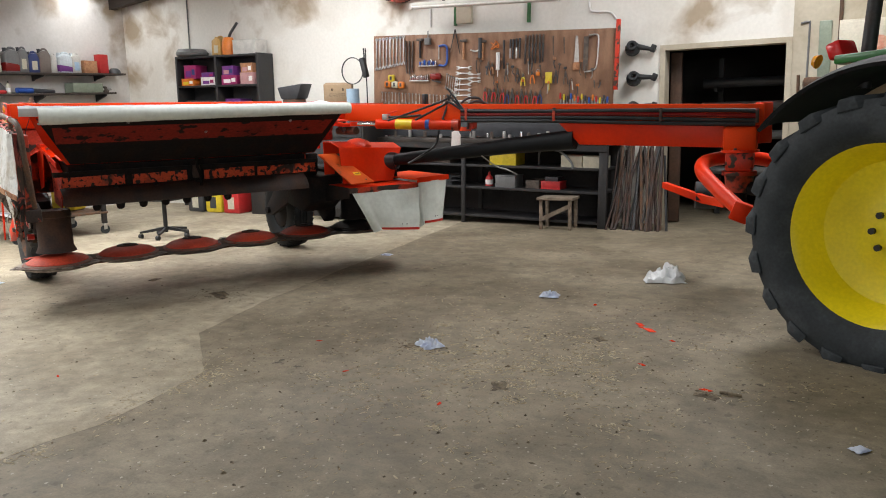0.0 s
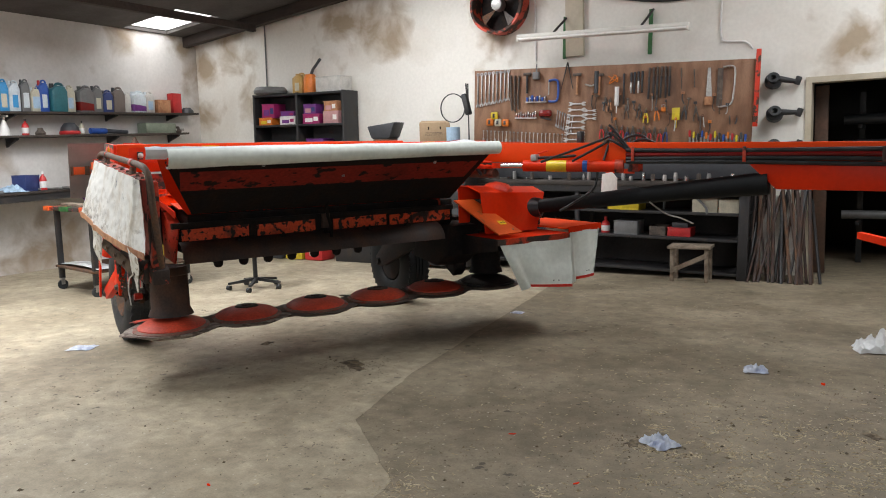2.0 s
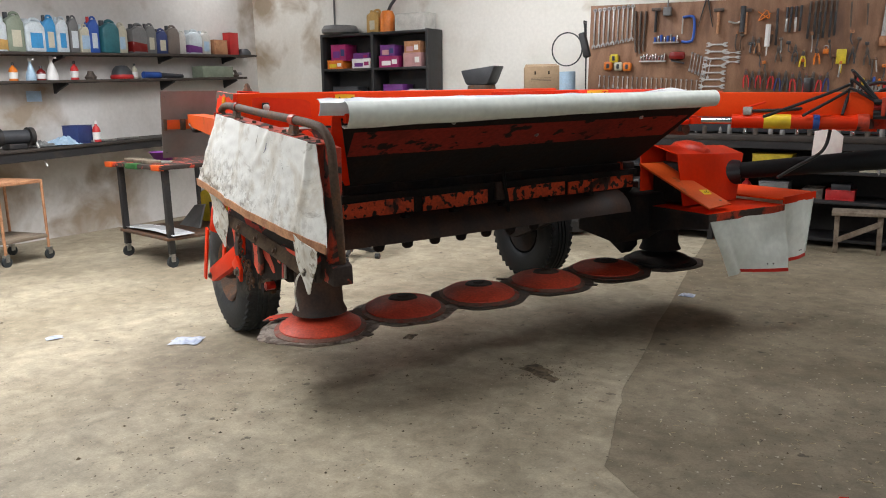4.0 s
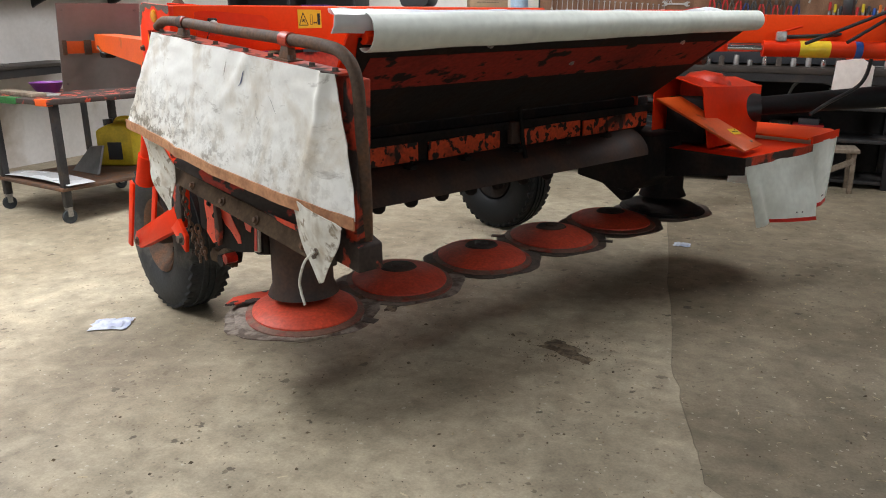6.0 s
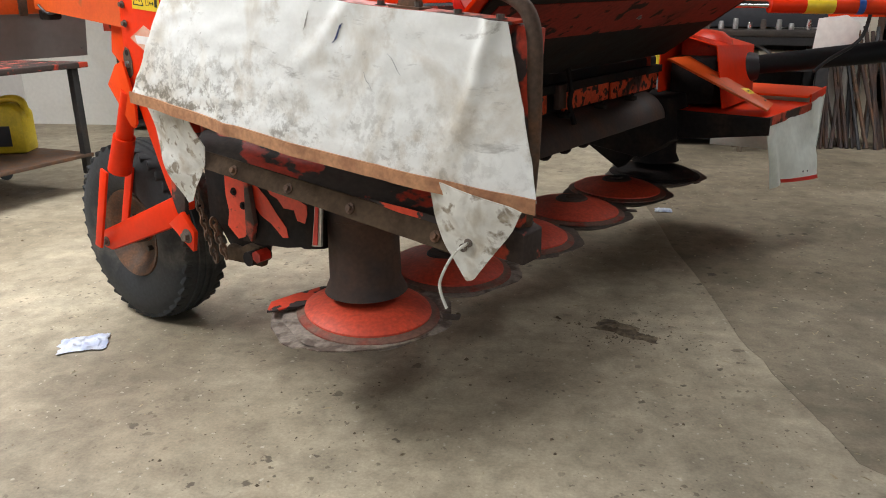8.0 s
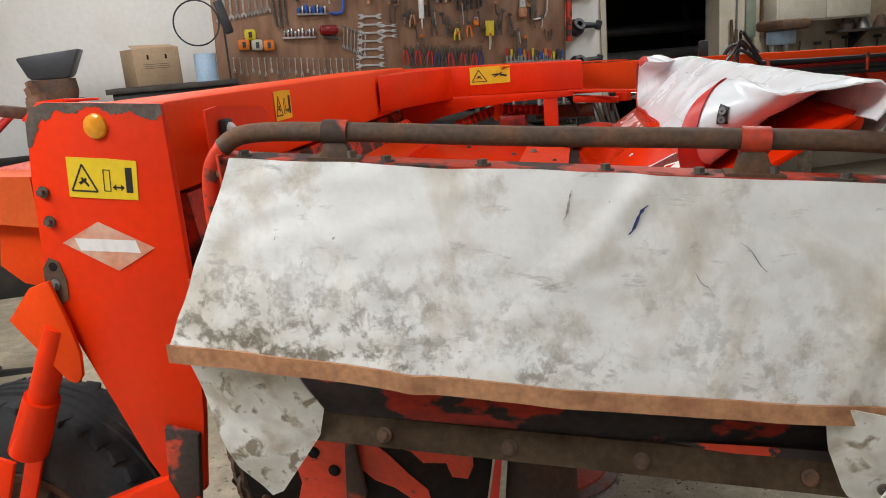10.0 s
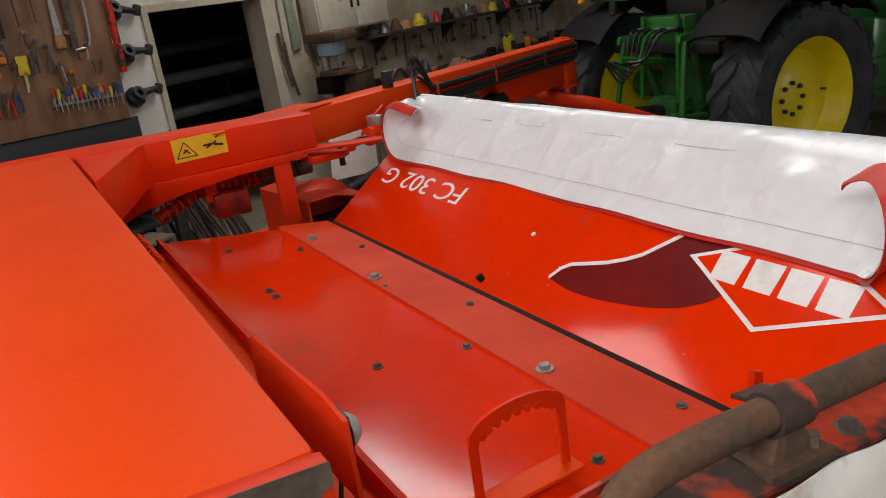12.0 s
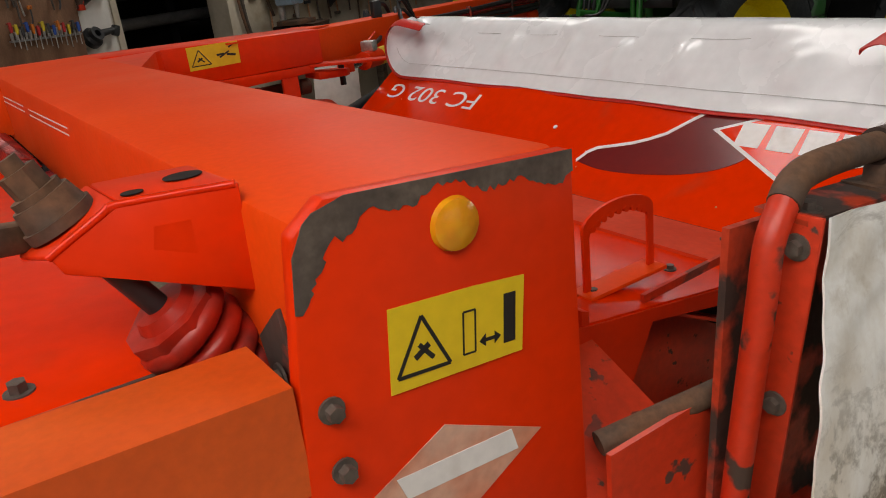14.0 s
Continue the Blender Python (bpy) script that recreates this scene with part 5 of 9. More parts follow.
part("front_post", prism(bm_new(), [(1.20, 0.03, 0.80), (1.27, 0.03, 0.80), (1.305, 0.03, 1.30), (1.24, 0.03, 1.31)], (0, 0.05, 0), 0.004), "red_flaked", mower, "flaking red front corner post")
part("post_foot", prism(bm_new(), [(1.09, 0.02, 0.76), (1.29, 0.02, 0.74), (1.29, 0.02, 0.82), (1.18, 0.02, 0.86)], (0, 0.09, 0), 0.005), "red_flaked", mower)
part("edge_bar", rod(bm_new(), (-0.18, 0.16, 1.147), (0.03, 0.088, 1.187), 0.0165), "rust", mower, "rusty round bar")
part("hood_fold", prism(bm_new(), [(-0.215, 0.350, 1.214), (-0.02, 0.350, 1.184), (-0.02, 0.235, 1.125), (-0.02, 0.125, 1.07), (-0.215, 0.145, 1.07), (-0.215, 0.25, 1.135)], (0, 0.003, -0.004)), "red_scuffed", mower, "red sheet folded down from the hood")
part("corner_plate", prism(bm_new(), [(-0.2, 0.12, 0.9), (-0.02, 0.10, 0.88), (-0.02, 0.10, 1.18), (-0.2, 0.12, 1.16)], (0, 0.008, 0)), "red_scuffed", mower)
part("pivot_arm", prism(bm_new(), [(-0.135, 0.19, 0.435), (0.075, 0.19, 0.445), (0.092, 0.19, 0.485), (0.06, 0.19, 0.515), (0.0, 0.19, 0.52), (-0.05, 0.19, 0.495), (-0.11, 0.19, 0.50), (-0.14, 0.19, 0.47)], (0, 0.03, 0), 0.006), "khaki", mower, "dusty steel pivot arm with rounded end")
part("arm_web", prism(bm_new(), [(-0.24, 0.225, 0.60), (-0.12, 0.225, 0.45), (0.05, 0.225, 0.46), (0.10, 0.225, 0.58), (-0.05, 0.225, 0.72)], (0, 0.03, 0), 0.006), "grime_shade", mower)
part("pivot_pin", rod(bm_new(), (0.052, 0.15, 0.483), (0.052, 0.24, 0.483), 0.027, n=16), "grime_shade", mower)
part("pivot_nut", rod(bm_new(), (0.10, 0.15, 0.50), (0.10, 0.20, 0.50), 0.024, n=6), "red_grimy", mower)
part("side_spring", hose(bm_new(), [(0.09 + 0.0031 * i, 0.24 + 0.030 * math.cos(i * 0.7), 0.752 - 0.0008 * i + 0.030 * math.sin(i * 0.7)) for i in range(62)], 0.007, 8, 1), "red_chip", mower, "red tension spring")
part("link_case", block(bm_new(), (-0.11, 0.21, 0.70), (0.20, 0.05, 0.26), None, 0.02), "grime_shade", mower)
part("hanger", prism(bm_new(), [(0.0, 0.14, 0.86), (0.45, 0.14, 0.82), (0.45, 0.14, 0.60), (0.40, 0.14, 0.595), (0.28, 0.14, 0.57), (0.16, 0.14, 0.56), (0.05, 0.14, 0.555), (0.02, 0.14, 0.60)], (0, 0.015, 0), 0.003), "grime_shade", mower, "grimy side plate of the cutter bar")
random.seed(12)
for pts in ([(-0.015, 0.80), (0.05, 0.80), (0.12, 0.785), (0.16, 0.765), (0.20, 0.735), (0.25, 0.68), (0.295, 0.645), (0.30, 0.605), (0.275, 0.602), (0.22, 0.645), (0.17, 0.668), (0.135, 0.70), (0.115, 0.66), (0.09, 0.61), (0.06, 0.568), (0.035, 0.562), (-0.02, 0.605), (-0.01, 0.66), (-0.022, 0.72)],
            [(0.20, 0.78), (0.27, 0.775), (0.33, 0.758), (0.40, 0.742), (0.395, 0.70), (0.378, 0.672), (0.35, 0.68), (0.335, 0.71), (0.29, 0.715), (0.26, 0.74), (0.22, 0.75)]):
    part("paint_flake", prism(bm_new(), [(x + random.uniform(-0.006, 0.006), 0.1385, z + random.uniform(-0.006, 0.006)) for x, z in pts], (0, -0.002, 0)), "red_scuffed", mower, "red paint left on the grimy side plate")
part("plate_rib", prism(bm_new(), [(0.115, 0.135, 0.79), (0.135, 0.135, 0.79), (0.15, 0.135, 0.64), (0.125, 0.135, 0.57), (0.10, 0.135, 0.60)], (0, -0.02, 0), 0.003), "red_worn", mower)
for x, z in ((0.03, 0.735), (0.075, 0.69), (0.19, 0.79)):
    bolt(mower, (x, 0.1365, z), (0, -1, 0), 0.009, 0.010, "grime_shade")
part("side_marker", prism(bm_new(), [(0.421, 0.128, 0.605), (0.463, 0.128, 0.611), (0.480, 0.128, 0.765), (0.450, 0.128, 0.762)], (0, 0.008, 0)), "steel", mower)
part("marker_field", prism(bm_new(), [(0.427, 0.1265, 0.611), (0.449, 0.1265, 0.614), (0.468, 0.1265, 0.757), (0.454, 0.1265, 0.756)], (0, -0.002, 0)), "trim", mower)
shoe = [(0.185, 0.135), (0.235, 0.085), (0.275, 0.045), (0.33, 0.02), (0.40, -0.02), (0.47, -0.035), (0.50, -0.02), (0.58, -0.025), (0.67, 0.015), (0.73, 0.08), (0.775, 0.17), (0.785, 0.27), (0.76, 0.38), (0.70, 0.45), (0.40, 0.45), (0.31, 0.37), (0.27, 0.28), (0.21, 0.21)]
part("disc_shoe", prism(bm_new(), [(x, y, 0.322 + 0.016 * math.cos(9 * x)) for x, y in shoe], (0, 0, 0.005)), "skid", mower, "torn scuffed steel shoe under the first disc")
part("shoe_tip", prism(bm_new(), [(0.178, 0.135, 0.346), (0.225, 0.075, 0.342), (0.25, 0.09, 0.345), (0.262, 0.12, 0.348), (0.30, 0.15, 0.352), (0.33, 0.26, 0.356), (0.29, 0.36, 0.360), (0.24, 0.33, 0.358), (0.20, 0.22, 0.352)], (0, 0, 0.006)), "flaked_bright", mower, "bent red tip of the shoe, paint flaking")
part("drive_case", prism(bm_new(), [(0.02, 0.2, 0.60), (0.30, 0.2, 0.55), (0.40, 0.2, 0.57), (0.40, 0.2, 0.80), (0.02, 0.2, 0.84)], (0, 0.10, 0), 0.01), "grime_shade", mower)
part("drive_case", prism(bm_new(), [(0.02, 2.62, 0.60), (0.34, 2.62, 0.40), (0.40, 2.62, 0.46), (0.40, 2.62, 0.90), (0.02, 2.62, 0.92)], (0, 0.10, 0), 0.01), "grime_shade", mower)
for k in range(12):
    t = k / 11
    part("chain_link", lathe(bm_new(), [(0.007, -0.004), (0.015, -0.004), (0.015, 0.004), (0.007, 0.004), (0.007, -0.004)], pose(-0.15 + 0.04 * t * t, 0.10 + 0.03 * t, 0.775 - 0.31 * t, 0, 90, 80 if k % 2 else -10) @ Matrix.Diagonal((1.65, 1, 1, 1)), 12), "rust", mower)
for k in range(6):
    t = k / 5
    part("chain_link", lathe(bm_new(), [(0.007, -0.004), (0.015, -0.004), (0.015, 0.004), (0.007, 0.004), (0.007, -0.004)], pose(-0.10 + 0.05 * t, 0.13, 0.60 - 0.14 * t + 0.03 * t * t, 0, 80, 80 if k % 2 else -10) @ Matrix.Diagonal((1.65, 1, 1, 1)), 12), "rust", mower)

# ratchet quadrant
def quadrant(bm):
    pts = []
    for i in range(13):
        a = math.pi * (1 - i / 12)
        pts.append((0.147 + 0.085 * math.cos(a), 0.115 + 0.035 * math.sin(a)))
    inner = [(0.147 + (x - 0.147) * 0.84, 0.02 + (z - 0.02) * 0.84) for x, z in pts]
    o = [(0.062, 0.0)] + pts + [(0.232, 0.0)]
    q = [(0.076, 0.0)] + inner + [(0.218, 0.0)]
    rows = [[bm.verts.new((x, y, 1.185 + z)) for x, z in line_] for y in (0.42, 0.426) for line_ in (o, q)]
    for i in range(len(o) - 1):
        for a, b in ((0, 1), (3, 2), (2, 0), (1, 3)):
            bm.faces.new((rows[a][i], rows[a][i + 1], rows[b][i + 1], rows[b][i]))
    for i in (0, len(o) - 1):
        bm.faces.new((rows[0][i], rows[1][i], rows[3][i], rows[2][i]))
    bmesh.ops.recalc_face_normals(bm, faces=bm.faces)
    return bm, inner


bm, inner = quadrant(bm_new())
quad = part("ratchet_quadrant", bm, "red", mower, "red toothed quadrant plate")
for x, z in inner[2:11]:
    part("tooth", rod(bm_new(), (x, 0.419, 1.184 + z), (x, 0.427, 1.184 + z), 0.0062, n=8), "red", quad)
part("quadrant_foot", block(bm_new(), (0.147, 0.423, 1.187), (0.19, 0.05, 0.008), None, 0.002), "red_flat", mower)
part("adjust_lever", prism(bm_new(), [(0.62, 0.40, 1.09), (0.65, 0.40, 1.09), (0.648, 0.40, 1.19), (0.625, 0.40, 1.20)], (0, 0.012, 0)), "red", mower)

# cutter bar with its discs
part("cutter_bar", span_box(bm_new(), (0.31, 0.18, 0.295), (0.53, 2.98, 0.345), 0.012), "rust", mower, "flat worn cutter bar")
for k in range(6):
    y = 0.29 + 0.518 * k
    x = 0.50 if k == 0 else 0.455
    ell = lambda f: 1.0 + 0.10 * math.cos(4 * math.pi * f + 0.9)  # noqa: E731
    # the sixth disc, rim and drum have the far end's shade in their colour
    d = part("cutting_disc", lathe(bm_new(), [(0.0, 0.404), (0.08, 0.404), (0.10, 0.400), (0.145, 0.392), (0.20, 0.376), (0.232, 0.358), (0.233, 0.351), (0.0, 0.352)], Matrix.Translation((x, y, 0)), 48, ell), "grime_shade" if k == 5 else "disc", mower, "worn red cutting disc; far one darkened for shade")
    part("disc_rim", lathe(bm_new(), [(0.19, 0.352), (0.215, 0.3585), (0.240, 0.349), (0.262, 0.344), (0.263, 0.339), (0.19, 0.345), (0.19, 0.352)], Matrix.Translation((x, y, 0)), 48, ell), "grime_shade" if k == 5 else "rim_brown", d, "brown rim worn free of paint; far one darkened for shade")
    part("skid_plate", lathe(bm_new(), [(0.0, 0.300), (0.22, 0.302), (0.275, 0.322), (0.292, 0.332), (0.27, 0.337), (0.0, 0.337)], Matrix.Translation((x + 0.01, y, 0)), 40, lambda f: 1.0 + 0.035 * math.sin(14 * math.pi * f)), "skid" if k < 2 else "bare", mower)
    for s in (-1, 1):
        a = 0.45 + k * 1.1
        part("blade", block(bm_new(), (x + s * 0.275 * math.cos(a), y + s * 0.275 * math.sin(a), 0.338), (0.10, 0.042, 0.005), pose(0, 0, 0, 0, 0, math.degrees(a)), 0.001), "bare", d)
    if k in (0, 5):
        part("drum", lathe(bm_new(), [(0.0, 0.74), (0.118, 0.74), (0.128, 0.70), (0.128, 0.69), (0.119, 0.685), (0.122, 0.47), (0.142, 0.425), (0.0, 0.425)], Matrix.Translation((x, y, 0)), 32), "drum" if k == 0 else "grime_shade", mower, "brown rusted crop drum; far one darkened for shade")
    else:
        part("hub_cap", lathe(bm_new(), [(0.0, 0.420), (0.030, 0.420), (0.034, 0.412), (0.072, 0.411), (0.082, 0.402), (0.0, 0.402)], Matrix.Translation((x, y, 0)), 24), "drum", d, "grimy dark hub cap")

# far end: plate, gearbox guard, aprons
part("side_deck", prism(bm_new(), [(0.388, 2.505, 0.775), (1.138, 2.455, 0.765), (1.178, 2.455, 0.765), (1.228, 3.075, 0.77), (1.228, 3.115, 0.77), (0.538, 3.115, 0.79)], (0, 0, 0.014), 0.004), "red", mower, "red side deck")
part("side_deck", prism(bm_new(), [(0.538, 3.085, 0.815), (1.223, 3.085, 0.81), (1.223, 3.425, 0.82), (1.178, 3.475, 0.82), (0.538, 3.475, 0.83)], (0, 0, 0.014), 0.004), "red_flat", mower, "red side deck")
part("deck_lip", prism(bm_new(), [(1.178, 2.445, 0.735), (1.178, 2.445, 0.78), (1.235, 3.105, 0.785), (1.235, 3.105, 0.735)], (0.008, 0, 0)), "red_worn", mower)
part("deck_lip", prism(bm_new(), [(1.228, 3.105, 0.785), (1.228, 3.105, 0.83), (1.228, 3.445, 0.84), (1.228, 3.445, 0.795)], (0.008, 0, 0)), "red", mower)
part("deck_side", prism(bm_new(), [(0.488, 2.455, 0.60), (1.208, 2.425, 0.70), (1.208, 2.425, 0.785), (0.388, 2.485, 0.79)], (0, 0.01, 0)), "grime_shade", mower)


def apron(name, tops, lows, k):
    """tops, lows: the ends (x, y, z) of the upper and the lower edge."""
    def fn(q, t):
        a, b = Vector(tops[0]).lerp(Vector(lows[0]), t), Vector(tops[1]).lerp(Vector(lows[1]), t)
        p = a.lerp(b, q)
        p.x += 0.02 * math.sin(math.pi * q) * t + 0.010 * wave(q, t, 3, k)
        if q < 0.16:
            p.x += 0.02 * math.sin(math.pi * q / 0.16) * t
            p.z -= 0.03 * t * (1 - q / 0.16)
        return p

    a = part(name, sheet(bm_new(), fn, 32, 16, 0.003), "apron", mower, "pale off-white tarpaulin apron with red hem")
    part("red_hem", sheet(bm_new(), lambda q, t: fn(0.17 + 0.83 * q, 0.945 + 0.055 * t) + Vector((0.003, 0, 0)), 20, 2, 0.003), "trim", a, "red hem strip")
    for q in (0.62, 0.72):
        part("rivet", rod(bm_new(), fn(q, 0.86) + Vector((0.001, 0, 0)), fn(q, 0.86) + Vector((0.006, 0, 0)), 0.005, n=8), "grey", a)
    return a


apron("apron", ((1.185, 2.465, 0.75), (1.238, 3.115, 0.75)), ((1.178, 2.675, 0.41), (1.333, 3.045, 0.385)), 11)
apron("apron", ((1.233, 3.105, 0.79), (1.233, 3.41, 0.80)), ((1.238, 3.115, 0.42), (1.228, 3.365, 0.425)), 12)
part("apron_side", sheet(bm_new(), lambda s, t: Vector((0.62 + 0.62 * s, 3.412 - 0.05 * t + 0.01 * wave(s, t, 4, 9), 0.80 - 0.34 * t)), 14, 10, 0.003), "apron", mower)
# gearbox guard: an inverted trough whose outer end is cut on the slant
ra = [(0.588, 2.525, 0.80), (0.588, 2.525, 1.16), (0.708, 2.525, 1.165), (0.888, 2.525, 1.115), (0.943, 2.525, 0.80)]
rb = [(0.588, 3.20, 0.80), (0.588, 3.20, 1.115), (0.70, 3.20, 1.13), (0.885, 3.165, 1.085), (0.943, 3.03, 0.80)]
bm = bm_new()
va, vb = [bm.verts.new(p) for p in ra], [bm.verts.new(p) for p in rb]
fs = [bm.faces.new((va[i], va[i + 1], vb[i + 1], vb[i])) for i in range(4)]
bmesh.ops.recalc_face_normals(bm, faces=fs)
bmesh.ops.solidify(bm, geom=fs, thickness=0.006)
part("gearbox_guard", bm, "red", mower, "dented orange-red gearbox guard")
part("gearbox", block(bm_new(), (0.743, 2.855, 0.925), (0.25, 0.50, 0.25), None, 0.02), "grime_shade", mower, "grimy black gearbox")
part("guard_end", prism(bm_new(), [(0.603, 3.115, 0.80), (0.603, 3.115, 1.075), (0.873, 3.115, 1.05), (0.878, 3.115, 0.80)], (0, 0.006, 0)), "black_steel", mower)
ramp = part("guard_ramp", prism(bm_new(), [(0.668, 2.425, 1.045), (0.723, 2.575, 1.047), (1.133, 2.725, 0.808), (1.173, 2.475, 0.806)], (0.006, 0, 0.010), 0.002), "orange", mower, "orange sheet metal ramp")
bolt(mower, (1.108, 2.655, 0.832), (0.5, 0, 0.86), 0.008, 0.012, "steel")
label_plate(mower, (1.033, 2.59, 0.888), (0.25, 1, -0.02), (-0.86, 0.2, 0.5), 0.10, 0.05, "hand")
part("guard_cone", lathe(bm_new(), [(0.11, 0), (0.10, 0.1), (0.075, 0.2), (0.06, 0.2), (0.09, 0.0), (0.11, 0)], Matrix.Translation((0.76, 2.98, 0.955)) @ Vector((1.43, 0.93, 0.12)).to_track_quat("Z", "Y").to_matrix().to_4x4(), 24), "black", mower, "black guard cone of the drive shaft")
part("drive_shaft", rod(bm_new(), (0.80, 3.0, 0.965), (2.0, 3.62, 1.105), 0.050, 0.066, 20), "shaft_shade_black", mower, "black plastic drive shaft guard")
part("shaft_guard", rod(bm_new(), (1.9, 3.568, 1.095), (2.43, 3.842, 1.146), 0.066, 0.080, 20), "shaft_shade_black", mower)
part("shaft_chain", hose(bm_new(), [(1.75, 3.42, 1.02), (1.82, 3.52, 0.93), (1.92, 3.56, 0.90), (2.0, 3.6, 0.86)], 0.006, 6), "steel", mower)
part("dark_guard", prism(bm_new(), [(0.25, 2.30, 0.60), (0.62, 2.28, 0.55), (0.75, 2.30, 0.64), (0.72, 2.34, 0.86), (0.25, 2.34, 0.88)], (0, 0.30, 0), 0.01), "grime_shade", mower, "black grimy guard at the cutter bar end")
# rods and lugs under the cross head
part("lug", prism(bm_new(), [(0.475, 2.50, 1.10), (0.545, 2.50, 1.10), (0.545, 2.50, 1.345), (0.50, 2.50, 1.36), (0.475, 2.50, 1.345)], (0, 0.02, 0), 0.004), "red", mower)
part("lug", prism(bm_new(), [(0.215, 2.60, 1.24), (0.26, 2.60, 1.24), (0.265, 2.60, 1.38), (0.22, 2.60, 1.38)], (0, 0.015, 0), 0.003), "red_flat", mower)
part("spring_arm", hose(bm_new(), [(0.02, 2.60, 1.225), (0.12, 2.62, 1.262), (0.23, 2.64, 1.292), (0.33, 2.66, 1.285), (0.46, 2.68, 1.272)], 0.024, 12, 6), "red_grimy", mower, "dark red arm wound with a coil")
for k in range(15):
    t = k / 14
    part("coil_turn", lathe(bm_new(), [(0.022, -0.005), (0.029, -0.005), (0.029, 0.005), (0.022, 0.005), (0.022, -0.005)], Matrix.Translation((0.03 + 0.40 * t, 2.60 + 0.075 * t, 1.229 + 0.064 * min(1, t * 2) - 0.018 * max(0, t - 0.5) * 2)) @ Vector((0.9, 0.15, 0.3 if t < 0.5 else -0.08)).to_track_quat("Z", "Y").to_matrix().to_4x4(), 14), "red", mower)
part("lug_hoses", hose(bm_new(), [(0.50, 2.54, 1.33), (0.54, 2.60, 1.36), (0.60, 2.66, 1.33), (0.64, 2.72, 1.24)], 0.013, 8), "black", mower)
part("rod_eye", prism(bm_new(), [(0.62, 2.46, 1.345), (0.80, 2.56, 1.325), (0.845, 2.62, 1.318), (0.845, 2.68, 1.318), (0.78, 2.66, 1.325), (0.62, 2.60, 1.345)], (0, 0, -0.03), 0.006), "red", mower, "red forked lug of the lifting cylinder")
part("eye_pin", rod(bm_new(), (0.81, 2.63, 1.34), (0.81, 2.63, 1.25), 0.013, n=12), "black_steel", mower)
part("lift_case", block(bm_new(), (0.31, 2.66, 1.215), (0.14, 0.16, 0.10), None, 0.012), "red_grimy", mower)
part("lift_housing", lathe(bm_new(), [(0.0, 0.0), (0.07, 0.0), (0.095, 0.03), (0.105, 0.11), (0.09, 0.20), (0.05, 0.25), (0.0, 0.26)], pose(0.62, 2.78, 1.08, 0, 90, 12), 24), "red_scuffed", mower, "worn red rounded lift housing")
part("lift_tube", rod(bm_new(), (0.42, 2.78, 1.25), (0.72, 2.80, 1.25), 0.035, n=16), "rust", mower)
part("under_arch", prism(bm_new(), [(-0.25, 2.495, 1.384), (0.62, 2.495, 1.374), (0.62, 2.495, 1.345), (0.35, 2.495, 1.338), (0.12, 2.495, 1.318), (-0.04, 2.495, 1.285), (-0.18, 2.495, 1.235), (-0.25, 2.495, 1.215)], (0, 0.012, 0), 0.002), "red", mower)
part("rear_spring", hose(bm_new(), [(-0.12 + 0.02 * math.cos(i * 1.57), 1.75 + 0.012 * i, 1.30 + 0.02 * math.sin(i * 1.57)) for i in range(28)], 0.005, 6, 2), "red_flat", mower, "red coil spring")

# drawbar to the tractor
D0, D1 = Vector((0.30, 2.60, 1.47)), Vector((3.61, 4.60, 1.355))
DD = (D1 - D0).normalized()
DS = Vector((DD.y, -DD.x, 0)).normalized()


def bar_pt(s, k, z):
    """s from 0 to 1 along the drawbar, k to its front side, z above its top."""
    return D0 + (D1 - D0) * s + DS * k + Vector((0, 0, z))


bm = bm_new()
prism(bm, [bar_pt(0.0, -0.09, 0.03), bar_pt(0.0, 0.09, 0.03), bar_pt(0.0, 0.09, -0.12), bar_pt(0.0, -0.09, -0.12)], D1 - D0, 0.006)
part("drawbar", bm, "red_flat", mower, "long red box-section drawbar")
part("drawbar_web", prism(bm_new(), [bar_pt(0.60, 0.08, -0.10), bar_pt(0.93, 0.08, -0.09), bar_pt(0.93, 0.08, -0.29), bar_pt(0.65, 0.08, -0.29)], -DS * 0.16, 0.006), "red", mower, "deep red lower web of the drawbar")
for k, z in enumerate((-0.022, -0.052, -0.082, -0.110)):
    part("hydraulic_hose", hose(bm_new(), [bar_pt(s, 0.104, z + 0.006 * math.sin(9 * s + k)) for s in (0.39, 0.5, 0.62, 0.75, 0.9, 0.985)], 0.0155, 8, 5), "maroon" if k == 1 else "black", mower, "dusty hydraulic hose")
for s in (0.40, 0.595, 0.81, 0.985):
    part("hose_clip", prism(bm_new(), [bar_pt(s, 0.09, 0.0), bar_pt(s, 0.122, 0.0), bar_pt(s, 0.122, -0.105), bar_pt(s, 0.09, -0.105)], DD * 0.022, 0.003), "red_worn", mower)
part("cover_plate", prism(bm_new(), [bar_pt(-0.02, -0.12, 0.034), bar_pt(-0.02, 0.10, 0.034), bar_pt(0.17, 0.08, 0.034), bar_pt(0.17, -0.12, 0.034)], (0, 0, 0.006)), "red_flat", mower)
# lifting cylinder
C0, C1 = Vector((0.87, 2.70, 1.312)), Vector((1.62, 3.29, 1.282))
cd = (C1 - C0).normalized()
part("piston_rod", rod(bm_new(), C0, C0 + cd * 0.26, 0.019, n=16), "chrome", mower, "chromed piston rod")
cy = part("hydraulic_cylinder", rod(bm_new(), C0 + cd * 0.21, C1, 0.042, n=20), "red", mower, "red hydraulic cylinder")
